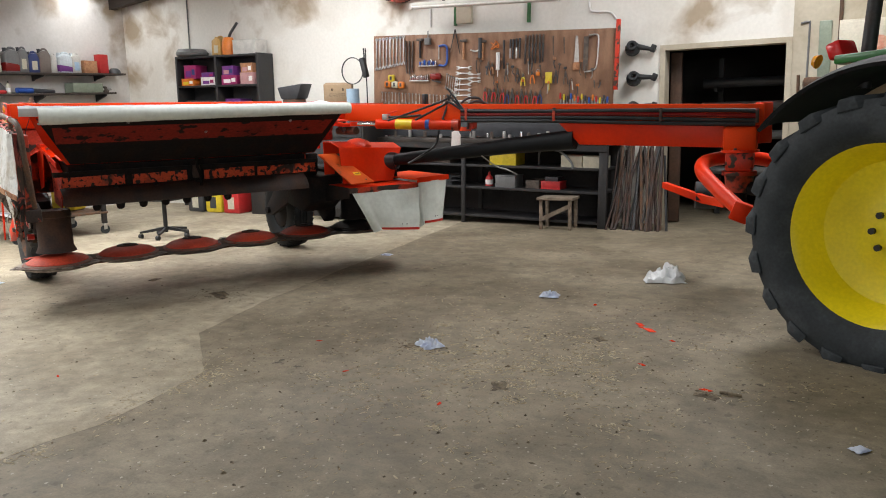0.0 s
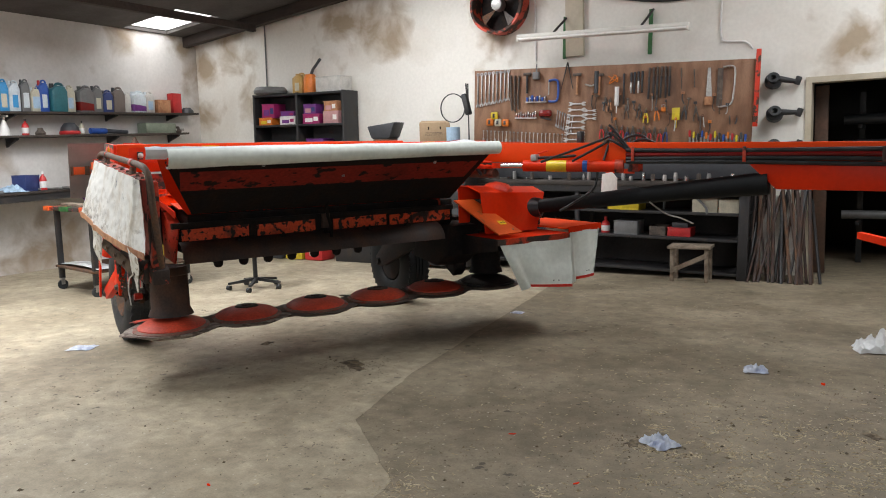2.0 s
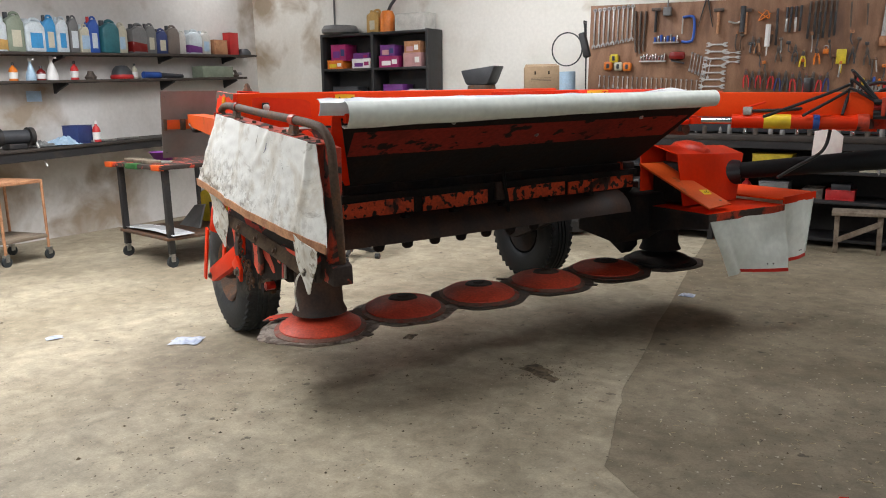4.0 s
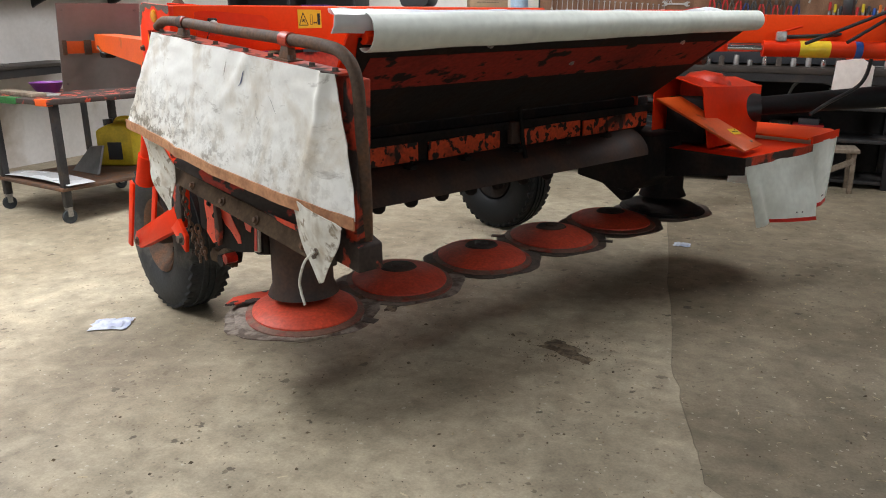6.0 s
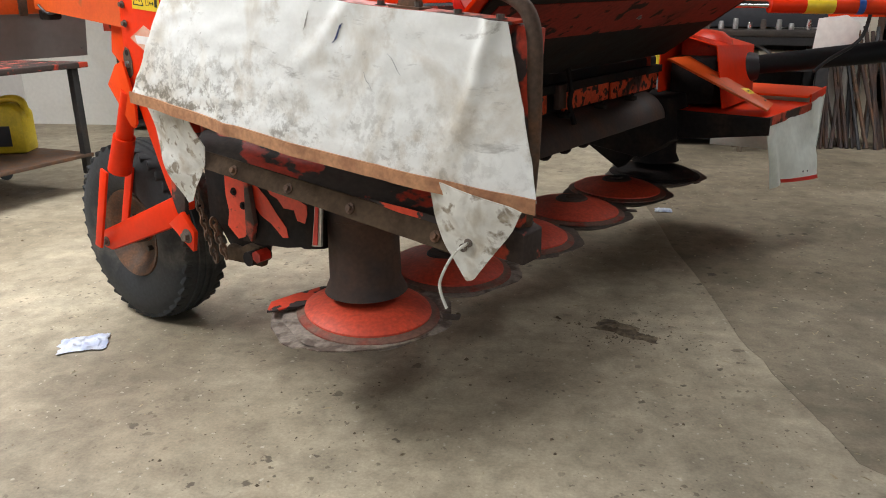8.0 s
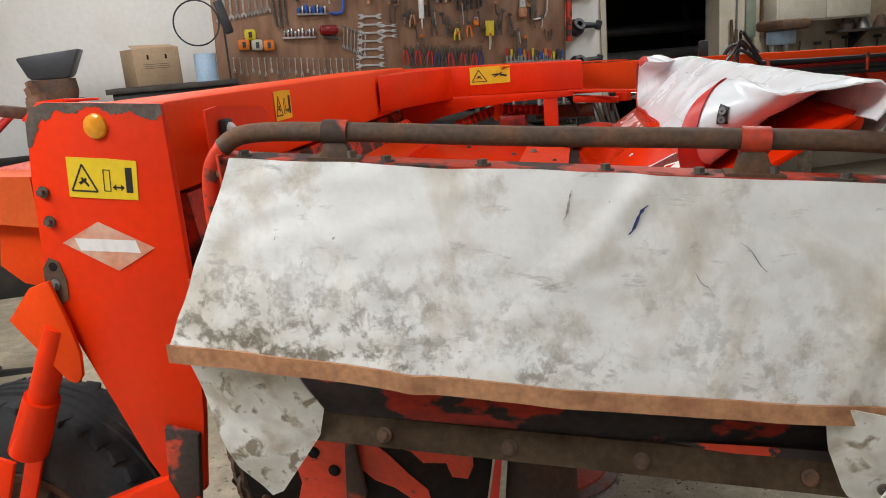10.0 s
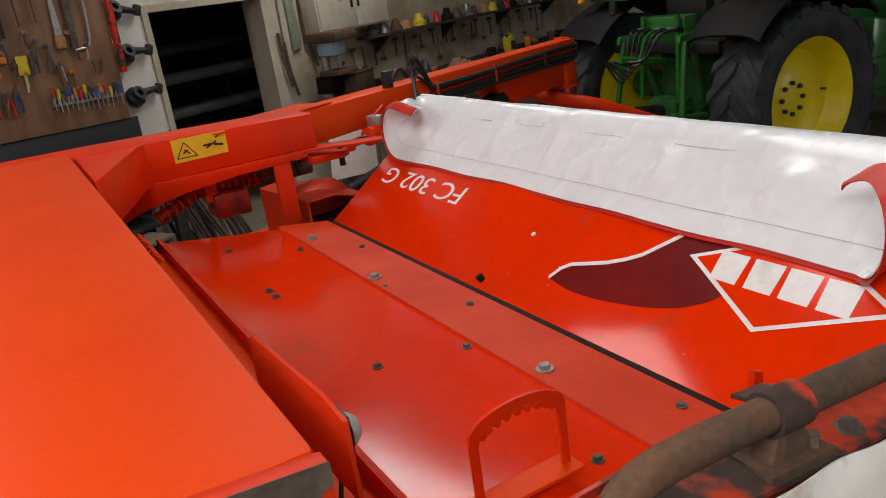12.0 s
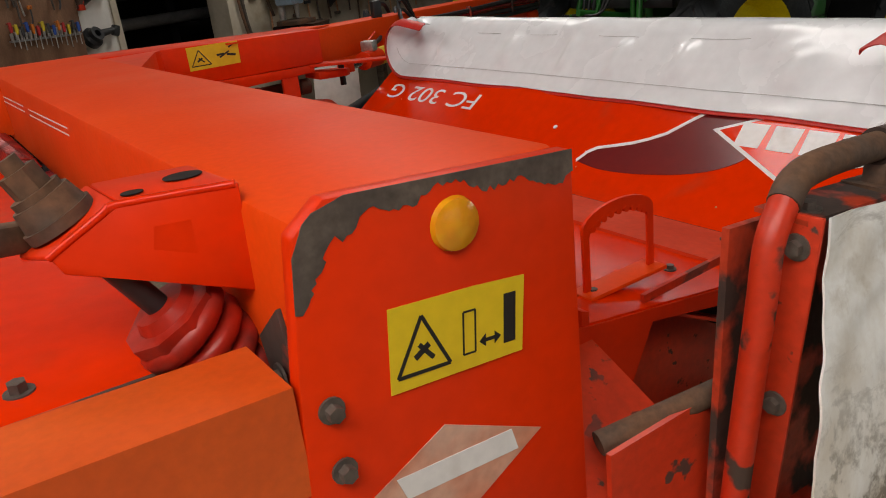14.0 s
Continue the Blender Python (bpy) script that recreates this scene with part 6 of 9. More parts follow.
part("cylinder_label", lathe(bm_new(), [(0.0428, 0.0), (0.0428, 0.15), (0.0432, 0.15), (0.0432, 0.0), (0.0428, 0.0)], Matrix.Translation(C0 + cd * 0.39) @ cd.to_track_quat("Z", "Y").to_matrix().to_4x4(), 24), "stick", cy, "yellow warning label band")
part("cylinder_head", rod(bm_new(), C1 - cd * 0.06, C1, 0.05, n=18), "red_worn", cy)
part("rod_eye", lathe(bm_new(), [(0.016, -0.02), (0.038, -0.02), (0.038, 0.02), (0.016, 0.02), (0.016, -0.02)], Matrix.Translation(C0), 20), "red", mower)
part("cylinder_lug", prism(bm_new(), [(1.52, 3.44, 1.24), (1.66, 3.40, 1.24), (1.62, 3.44, 1.40), (1.52, 3.48, 1.40)], (0.02, 0.03, 0)), "red_worn", mower)
for k in range(3):
    part("cylinder_hose", hose(bm_new(), [C1 + Vector((-0.1 - 0.12 * k, -0.1 - 0.2 * k, 0.05)), C1 + Vector((-0.1, -0.05, 0.16 + 0.03 * k)), bar_pt(0.36, 0.10, 0.05 + 0.05 * k), bar_pt(0.40, 0.10, -0.04)], 0.009, 8), "black", mower)
part("cylinder_tag", lathe(bm_new(), [(0.0428, 0.0), (0.0428, 0.035), (0.0434, 0.035), (0.0434, 0.0), (0.0428, 0.0)], Matrix.Translation(C0 + cd * 0.66) @ cd.to_track_quat("Z", "Y").to_matrix().to_4x4(), 24), "blue", cy, "small blue sticker band")
part("valve", block(bm_new(), C0 + cd * 0.30 + Vector((0, 0, 0.062)), (0.05, 0.07, 0.05), pose(0, 0, 0, 0, 0, 30), 0.008), "steel", mower, "steel shut-off valve")
part("valve_lever", rod(bm_new(), C0 + cd * 0.30 + Vector((0, 0, 0.085)), C0 + cd * 0.40 + Vector((0, 0, 0.115)), 0.006, n=8), "red", mower)
part("hydraulic_hose", hose(bm_new(), [C0 + cd * 0.32 + Vector((0, 0, 0.06)), (1.30, 3.10, 1.37), (1.44, 3.36, 1.42), (1.52, 3.45, 1.50), (1.60, 3.52, 1.50), (1.66, 3.56, 1.42)], 0.011, 10), "black", mower)
part("hydraulic_hose", hose(bm_new(), [(1.50, 3.22, 1.30), (1.50, 3.25, 1.37), (1.56, 3.34, 1.40), (1.62, 3.44, 1.47), (1.68, 3.52, 1.46), (1.72, 3.58, 1.40)], 0.011, 10), "black", mower)
part("splash_tab", prism(bm_new(), [(1.12, 3.575, 1.215), (1.28, 3.52, 1.235), (1.36, 3.495, 1.19), (1.35, 3.495, 0.985), (1.10, 3.575, 0.975)], (0, 0.004, 0)), "apron", mower, "white tarpaulin tab hung behind the cylinder")
part("tab_bar", prism(bm_new(), [(1.17, 3.568, 1.225), (1.60, 3.42, 1.225), (1.60, 3.42, 1.26), (1.17, 3.568, 1.26)], (0, 0.01, 0)), "red_flat", mower)
part("hose_drop", hose(bm_new(), [(1.45, 3.2, 1.26), (1.42, 3.18, 1.12), (1.3, 3.1, 1.02), (1.25, 3.0, 0.96)], 0.010, 8), "black", mower)
part("hose_valve", block(bm_new(), bar_pt(0.30, 0.06, 0.07), (0.05, 0.04, 0.09), None, 0.008), "black", mower)
# headstock at the tractor
H = Vector((3.48, 4.51, 0))
part("head_gearbox", block(bm_new(), H + Vector((0.0, 0.0, 1.135)), (0.24, 0.20, 0.19), pose(0, 0, 0, 0, 0, 30), 0.03), "red_flat", mower, "faded red swivel gearbox")
part("head_gearbox", block(bm_new(), H + Vector((0.0, 0.0, 0.97)), (0.20, 0.19, 0.16), pose(0, 0, 0, 0, 0, 30), 0.03), "red_chip", mower)
part("head_flange", rod(bm_new(), H + Vector((0, 0, 1.035)), H + Vector((0, 0, 1.055)), 0.135, n=26), "red", mower)
part("head_flange", rod(bm_new(), H + Vector((0, 0, 0.865)), H + Vector((0, 0, 0.895)), 0.125, n=26), "red_chip", mower)
part("head_foot", rod(bm_new(), H + Vector((0, 0, 0.74)), H + Vector((0, 0, 0.87)), 0.095, 0.105, 22), "red_worn", mower)
for q in range(6):
    bolt(mower, H + Vector((0.115 * math.cos(q), 0.115 * math.sin(q), 1.055)), (0, 0, 1), 0.010, 0.014)
part("gear_neck", rod(bm_new(), H + Vector((0.0, 0.0, 0.66)), H + Vector((0.0, 0.0, 1.08)), 0.06, n=20), "grime_shade", mower)
part("side_arm", block(bm_new(), H + Vector((0.12, 0.10, 1.25)), (0.05, 0.16, 0.30), None, 0.01), "red", mower)
HH = H + Vector((0.06, 0.09, 0))
part("hitch_hoop", hose(bm_new(), [HH + Vector(p) for p in ((0.38, -0.72, 0.69), (0.15, -0.63, 0.80), (-0.09, -0.50, 0.92), (-0.23, -0.22, 0.975), (-0.16, 0.12, 0.985), (0.0, 0.34, 0.93), (0.24, 0.52, 0.80), (0.42, 0.60, 0.70))], 0.052, 16, 8), "red", mower, "thick red tubular hitch hoop")
for p in ((0.38, -0.72, 0.68), (0.42, 0.60, 0.69)):
    part("hoop_foot", block(bm_new(), HH + Vector(p), (0.12, 0.09, 0.13), pose(0, 0, 0, 0, 20, 30), 0.012), "red", mower)
part("stand_arm", prism(bm_new(), [H + Vector(p) for p in ((-0.95, 0.30, 0.74), (-0.25, -0.1, 0.70), (-0.02, -0.16, 0.69), (-0.02, -0.16, 0.63), (-0.25, -0.1, 0.64), (-0.95, 0.30, 0.69))], (0.02, 0.04, 0)), "red", mower, "red parking stand arm")
part("stand_roller", rod(bm_new(), H + Vector((-0.42, 0.05, 0.68)), H + Vector((-0.30, 0.15, 0.68)), 0.11, n=22), "rubber", mower, "black rubber roller")
part("lower_shaft", rod(bm_new(), H + Vector((0.0, 0.0, 0.78)), H + Vector((0.5, 0.05, 0.72)), 0.05, n=16), "grime_shade", mower)

# wheels
def mower_wheel(y, far=False):
    w = new("wheel")
    w.parent = mower
    w.matrix_basis = pose(-0.86, y, 0.405, 90 if far else -90, 0, 0) @ Matrix.Scale(0.95, 4)
    prof = [(0.20, -0.10), (0.23, -0.125), (0.30, -0.135), (0.37, -0.128), (0.408, -0.10), (0.418, -0.05), (0.42, 0.0), (0.418, 0.05), (0.408, 0.10), (0.37, 0.128), (0.30, 0.135), (0.23, 0.125), (0.20, 0.10)]
    bm = lathe(bm_new(), prof + [prof[0]], None, 48)
    for i in range(40):
        a = 2 * math.pi * i / 40
        for s in (-1, 1):
            block(bm, (0.402 * math.cos(a + s * 0.05), 0.402 * math.sin(a + s * 0.05), s * 0.085), (0.022, 0.044, 0.055), Matrix.Rotation(a + s * 0.05, 4, "Z") @ Matrix.Rotation(s * 0.35, 4, "X"), 0.004)
    for k in (-0.035, 0.0, 0.035):
        lathe(bm, [(0.416, k - 0.012), (0.427, k - 0.009), (0.427, k + 0.009), (0.416, k + 0.012), (0.416, k - 0.012)], None, 48)
    # the far wheel gets darker materials in place of the shade on it
    part("tyre", bm, "shaft_shade_black" if far else "rubber_worn", w, "worn muddy black tyre; far one coloured as in shade")
    part("rim", lathe(bm_new(), [(0.0, -0.03), (0.07, -0.035), (0.11, -0.03), (0.15, -0.055), (0.175, -0.10), (0.205, -0.115), (0.21, -0.10), (0.185, -0.08), (0.185, 0.1), (0.0, 0.1)], None, 36), "grime_shade" if far else "rust", w, "rusty steel rim; far one coloured as in shade")
    part("hub", lathe(bm_new(), [(0.0, -0.13), (0.04, -0.125), (0.05, -0.10), (0.055, -0.03), (0.0, -0.03)], None, 20), "red_worn", w)
    for i in range(5):
        a = 2 * math.pi * i / 5
        part("wheel_nut", rod(bm_new(), (0.09 * math.cos(a), 0.09 * math.sin(a), -0.03), (0.09 * math.cos(a), 0.09 * math.sin(a), -0.055), 0.013, n=6), "bare", w)
    return w


mower_wheel(0.34)
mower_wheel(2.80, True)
part("wheel_arm", prism(bm_new(), [(-0.30, 0.125, 0.565), (-0.34, 0.125, 0.665), (-0.88, 0.125, 0.445), (-0.915, 0.125, 0.40), (-0.90, 0.125, 0.365), (-0.84, 0.125, 0.36)], (0, 0.05, 0), 0.006), "red", mower, "red swinging wheel arm")
part("pivot_ear", prism(bm_new(), [(-0.36, 0.11, 0.56), (-0.22, 0.11, 0.47), (-0.20, 0.11, 0.55), (-0.27, 0.11, 0.62)], (0, 0.02, 0), 0.004), "red", mower)
bolt(mower, (-0.245, 0.11, 0.53), (0, -1, 0), 0.018, 0.02)
bolt(mower, (-0.87, 0.125, 0.395), (0, -1, 0), 0.014, 0.014)
part("pivot_plate", prism(bm_new(), [(-0.35, 0.128, 0.60), (-0.27, 0.128, 0.60), (-0.245, 0.128, 0.78), (-0.33, 0.128, 0.80)], (0, 0.02, 0), 0.006), "red_flaked", mower)
for dy in (0.085, 0.20):
    part("strut_leg", prism(bm_new(), [(-0.90, dy, 0.385), (-0.855, dy, 0.375), (-0.715, dy, 0.72), (-0.76, dy, 0.735)], (0, 0.012, 0), 0.003), "red", mower)
part("strut_collar", rod(bm_new(), (-0.725, 0.15, 0.72), (-0.652, 0.15, 0.865), 0.047, 0.043, 20), "red", mower)
part("strut", rod(bm_new(), (-0.70, 0.15, 0.77), (-0.562, 0.15, 1.05), 0.034, n=20), "red", mower, "red suspension strut")
part("strut_cover", prism(bm_new(), [(-0.674, 0.125, 1.072), (-0.603, 0.125, 1.149), (-0.55, 0.125, 1.165), (-0.52, 0.125, 1.06), (-0.506, 0.125, 0.985), (-0.512, 0.125, 0.93), (-0.53, 0.125, 0.912), (-0.552, 0.125, 0.918)], (0, 0.012, 0), 0.003), "red_flat", mower)
part("axle", rod(bm_new(), (-0.86, 0.19, 0.42), (-0.86, 0.34, 0.42), 0.035), "grime_shade", mower)
part("axle", rod(bm_new(), (-0.86, 2.55, 0.42), (-0.86, 2.80, 0.42), 0.035), "grime_shade", mower)
# far arm coloured near-black for the shade around it
part("wheel_arm", prism(bm_new(), [(-0.20, 2.58, 0.60), (-0.20, 2.58, 0.90), (-0.40, 2.58, 0.90), (-0.92, 2.58, 0.46), (-0.90, 2.58, 0.37), (-0.80, 2.58, 0.37)], (0, 0.05, 0), 0.006), "grime_shade", mower)
part("rear_panel", prism(bm_new(), [(-0.22, 0.25, 0.82), (-0.30, 0.25, 1.33), (-0.24, 0.25, 1.33), (-0.17, 0.25, 0.82)], (0, 2.25, 0)), "red_worn", mower, "worn red rear panel under the frame")
# square tube and spring unit behind the frame
bm = bm_new()
ends = [[bm.verts.new((x, y, z)) for y, z in ((0.152, lo), (0.262, lo), (0.262, hi), (0.152, hi))] for x, lo, hi in ((-0.56, 1.285, 1.402), (-1.205, 1.356, 1.432))]
fs = [bm.faces.new((ends[0][i], ends[0][(i + 1) % 4], ends[1][(i + 1) % 4], ends[1][i])) for i in range(4)]
bmesh.ops.recalc_face_normals(bm, faces=fs)
bmesh.ops.solidify(bm, geom=fs, thickness=0.006)
tube = part("side_tube", bm, "orange", mower, "faded orange tapered hollow arm")
part("tube_gusset", prism(bm_new(), [(-0.55, 0.185, 1.30), (-0.69, 0.185, 1.30), (-0.715, 0.185, 1.19), (-0.66, 0.185, 1.145), (-0.55, 0.185, 1.12)], (0, 0.012, 0), 0.002), "red_flat", mower)
board = part("marker_board", prism(bm_new(), [(-1.335, 0.0, 1.145), (-1.335, 0.42, 1.145), (-1.255, 0.42, 1.585), (-1.255, 0.0, 1.585)], (-0.003, 0, 0), 0.0), "sheet_steel", mower, "square grey metal marker board seen from its bare back")
part("board_bar", prism(bm_new(), [(-1.288, 0.012, 1.335), (-1.288, 0.30, 1.335), (-1.278, 0.30, 1.398), (-1.278, 0.012, 1.398)], (0.008, 0, 0), 0.002), "orange", board, "orange flat bar across the board")
for y0, y1 in ((0.008, 0.03), (0.115, 0.152)):
    part("bar_clamp", prism(bm_new(), [(-1.278, y0, 1.328), (-1.278, y1, 1.328), (-1.268, y1, 1.403), (-1.268, y0, 1.403)], (0.008, 0, 0), 0.002), "rust", board)
for y, z in ((0.025, 1.55), (0.395, 1.55), (0.025, 1.18), (0.395, 1.18)):
    part("rivet", rod(bm_new(), (-1.255 - 0.182 * (1.585 - z), y, z), (-1.250 - 0.182 * (1.585 - z), y, z), 0.006, n=8), "grey", board)
part("tube_lamp", block(bm_new(), (-1.19, 0.205, 1.335), (0.09, 0.06, 0.05), None, 0.012), "grime_shade", mower)
part("lamp_cable", hose(bm_new(), [(-1.17, 0.17, 1.34), (-1.16, 0.148, 1.37), (-1.13, 0.146, 1.352), (-1.10, 0.16, 1.335), (-1.03, 0.18, 1.35)], 0.005, 8), "black", mower)
part("tube_bracket", prism(bm_new(), [(-0.536, 0.289, 1.395), (-0.536, 0.225, 1.446), (-0.536, 0.20, 1.36), (-0.536, 0.262, 1.32)], (0.006, 0, 0), 0.001), "red_worn", mower)
bolt(mower, (-0.54, 0.232, 1.372), (-1, 0, 0), 0.009, 0.012)
lug_front = [(-0.528, 0.277, 1.562), (-0.628, 0.325, 1.558), (-0.642, 0.33, 1.552), (-0.698, 0.345, 1.518), (-0.690, 0.342, 1.500), (-0.646, 0.32, 1.488), (-0.528, 0.287, 1.444)]
lug = part("lug_plate", prism(bm_new(), [(-0.53, 0.280, 1.558), (-0.628, 0.325, 1.555), (-0.632, 0.445, 1.552), (-0.53, 0.420, 1.552)], (0, 0, 0.006), 0.003), "red", mower, "folded red spring lug")
part("lug_tip", prism(bm_new(), [(-0.628, 0.325, 1.555), (-0.700, 0.345, 1.516), (-0.716, 0.405, 1.506), (-0.706, 0.46, 1.508), (-0.632, 0.445, 1.552)], (-0.003, 0, 0.006), 0.003), "red", lug)
part("lug_side", prism(bm_new(), lug_front, (0.002, 0.007, 0), 0.002), "red", lug)
part("lug_fold", hose(bm_new(), [(-0.530, 0.281, 1.5605), (-0.628, 0.3275, 1.5575), (-0.644, 0.332, 1.5515), (-0.699, 0.3475, 1.5185)], 0.0042, 10, 4), "red_new", lug)
for at_, r, el in (((-0.556, 0.362, 1.5613), 0.020, 0), ((-0.612, 0.342, 1.5618), 0.011, 0)):
    m = Matrix.Translation(at_) @ pose(0, 0, 0, -2.4, el, 0)
    part("lug_hole", lathe(bm_new(), [(0.0, 0.0), (r, 0.0), (r, 0.0008), (0.0, 0.0008)], m, 24), "grime_shade", lug)
nd = Vector((-0.40, 0.12, 0.90)).normalized()
n0 = Vector((-0.672, 0.392, 1.536))
bm = rod(bm_new(), n0, n0 + nd * 0.012, 0.037, n=22)
rod(bm, n0 + nd * 0.012, n0 + nd * 0.034, 0.034, 0.030, 22)
rod(bm, n0 + nd * 0.034, n0 + nd * 0.042, 0.026, n=20)
rod(bm, n0 + nd * 0.042, n0 + nd * 0.066, 0.020, n=6)
rod(bm, n0 + nd * 0.066, n0 + nd * 0.080, 0.011, n=12)
part("spring_nut", bm, "rust", mower, "rusty nut and washers")
part("spring_bracket", block(bm_new(), (-0.742, 0.40, 1.535), (0.10, 0.035, 0.03), pose(0, 0, 0, 0, 12, 30), 0.006), "rust", mower)
part("spring_rod", rod(bm_new(), (-0.652, 0.345, 1.50), (-0.605, 0.345, 1.424), 0.013, n=18), "black", mower)
ax = Vector((0.50, -0.02, -0.86)).normalized()
base = Vector((-0.606, 0.345, 1.428))
e1 = ax.cross(Vector((0, 1, 0))).normalized()
e2 = ax.cross(e1).normalized()
bm = hose(bm_new(), [base + ax * (0.010 + 0.0018 * i) + (e1 * math.cos(i * 0.40) + e2 * math.sin(i * 0.40)) * 0.046 for i in range(72)], 0.0125, 12, 1)
part("coil_spring", bm, "red_grimy", mower, "thick worn red coil spring")
bm = rod(bm_new(), base - ax * 0.004, base + ax * 0.010, 0.054, n=9)
rod(bm, base - ax * 0.016, base - ax * 0.004, 0.030, 0.036, 16)
part("spring_cap", bm, "red_grimy", mower)
part("rear_hood", prism(bm_new(), [(-0.595, 0.335, 1.367), (-1.0, 0.335, 1.375), (-1.0, 2.3, 1.375), (-0.595, 2.3, 1.367)], (0, 0, 0.005)), "red_new", mower, "red rear hood panel")
part("rear_hood_edge", prism(bm_new(), [(-0.50, 0.328, 1.26), (-1.0, 0.328, 1.26), (-1.0, 0.328, 1.382), (-0.50, 0.328, 1.372)], (0, 0.006, 0)), "red_worn", mower)
bolt(mower, (-0.757, 0.40, 1.374), (0, 0, 1), 0.010, 0.014)
bolt(mower, (-0.64, 0.95, 1.371), (0, 0, 1), 0.010, 0.014)
# added sheet whose dark colour deepens the gap between frame and rear hood
part("hood_trough", prism(bm_new(), [(-0.535, 0.34, 1.27), (-0.60, 0.34, 1.27), (-0.60, 2.3, 1.27), (-0.535, 2.3, 1.27)], (0, 0, 0.006)), "liner", mower, "dark blotched sheet added for the shaded gap beside the frame")
part("lift_spring", hose(bm_new(), [(-0.60 + 0.028 * math.cos(i * 0.7), 1.42 + 0.0026 * i, 1.405 + 0.028 * math.sin(i * 0.7)) for i in range(170)], 0.005, 6, 1), "red_grimy", mower, "long dark red tension spring")
part("spring_hook", hose(bm_new(), [(-0.60, 1.42, 1.405), (-0.60, 1.30, 1.40), (-0.585, 1.22, 1.39), (-0.56, 1.20, 1.38)], 0.006, 8), "rust", mower)
for z, y0, y1 in ((1.508, 1.19, 1.70), (1.494, 1.19, 1.70), (1.496, 1.78, 2.30), (1.482, 1.78, 2.30)):
    part("pinstripe", prism(bm_new(), [(-0.5304, y0, z), (-0.5304, y1, z - 0.012), (-0.5304, y1, z - 0.009), (-0.5304, y0, z + 0.003)], (-0.0006, 0, 0)), "white", main, "thin white pinstripe")

# ---- the tractor: x forwards, y to its left ----
tractor = thing("tractor", pose(0.942, 6.173, 0, 0, 0, -26.4), "green tractor with yellow wheel rims coupled to the mower", "tractor")


def big_wheel(x, y, r, w, rim_r, side, name, lugs):
    wh = new(name)
    wh.parent = tractor
    wh.matrix_basis = pose(x, y, r - 0.055, 90 * side, 0, 0)  # local +z points outwards
    h = w / 2
    prof = [(rim_r * 0.97, -h * 0.75), (rim_r * 1.08, -h * 0.95), (r * 0.86, -h), (r * 0.945, -h * 0.86), (r * 0.965, 0), (r * 0.945, h * 0.86), (r * 0.86, h), (rim_r * 1.08, h * 0.95), (rim_r * 0.97, h * 0.75)]
    bm = lathe(bm_new(), prof + [prof[0]], None, 64)
    bmesh.ops.recalc_face_normals(bm, faces=bm.faces)
    part("tyre", bm, "rubber", wh, "black ribbed tractor tyre")
    da, ri, ro, tw = 2.6 * w / r / 5, r * 0.925, r, 0.045 / r
    p = lambda rr, ang, z: (rr * math.cos(ang), rr * math.sin(ang), z)  # noqa: E731
    for s in (-1, 1):
        tops = [p(ro, -tw, s * h * 0.02), p(ro, tw, s * h * 0.02), p(ro * 0.985, tw + da, s * h * 0.96), p(ro * 0.985, -tw + da, s * h * 0.96)]
        lows = [p(ri, -tw * 1.5, 0.0), p(ri, tw * 1.5, 0.0), p(ri * 0.965, tw * 1.5 + da, s * h * 1.01), p(ri * 0.965, -tw * 1.5 + da, s * h * 1.01)]
        lb = bm_new()
        v = [lb.verts.new(q) for q in tops + lows]
        for f in ((0, 1, 2, 3), (0, 4, 5, 1), (1, 5, 6, 2), (2, 6, 7, 3), (3, 7, 4, 0), (7, 6, 5, 4)):
            lb.faces.new([v[k] for k in f])
        bmesh.ops.recalc_face_normals(lb, faces=lb.faces)
        bmesh.ops.bevel(lb, geom=list(lb.edges), offset=0.006, segments=1, affect="EDGES")
        first = part("lug", lb, "rubber", wh)
        for i in range(lugs):
            lug = first if i == 0 else new("lug", first.data)
            lug.parent = wh
            lug.matrix_basis = Matrix.Rotation(2 * math.pi * (i + (0.5 if s > 0 else 0)) / lugs, 4, "Z")
    part("rim", lathe(bm_new(), [(0.0, -0.02), (0.14, -0.02), (0.17, -0.03), (rim_r * 0.55, -0.045), (rim_r * 0.78, 0.0), (rim_r * 0.90, h * 0.55), (rim_r * 0.965, h * 0.72), (rim_r * 1.01, h * 0.80), (rim_r * 1.01, h * 0.70), (rim_r * 0.95, h * 0.5), (rim_r * 0.95, -h * 0.8), (0.0, -h * 0.8)], None, 56), "yellow", wh, "yellow painted dished rim")
    for i in range(8):
        a = 2 * math.pi * i / 8
        q = (0.125 * rim_r / 0.5 * math.cos(a), 0.125 * rim_r / 0.5 * math.sin(a))
        part("wheel_nut", rod(bm_new(), (*q, -0.02), (*q, 0.004), 0.018, n=8), "black_steel", wh)
    part("valve", rod(bm_new(), (rim_r * 0.7, 0.02, -0.02), (rim_r * 0.7, 0.02, 0.03), 0.009, n=8), "black", wh)
    return wh


for side in (1, -1):
    big_wheel(0, -0.98 * side, 0.742, 0.48, 0.494, side, "rear_wheel", 19)
    big_wheel(2.50, -0.84 * side, 0.57, 0.40, 0.36, side, "front_wheel", 16)


def arc_guard(name, x, y0, y1, z, r, a0, a1, th, material, label=""):
    def fn(s, t):
        a = radians(a0 + (a1 - a0) * s)
        return Vector((x + r * math.cos(a) * (1 + 0.02 * math.sin(3 * a)), y0 + (y1 - y0) * t, z + r * math.sin(a) - 0.05 * abs(2 * t - 1) ** 4))

    return part(name, sheet(bm_new(), fn, 26, 8, th), material, tractor, label)


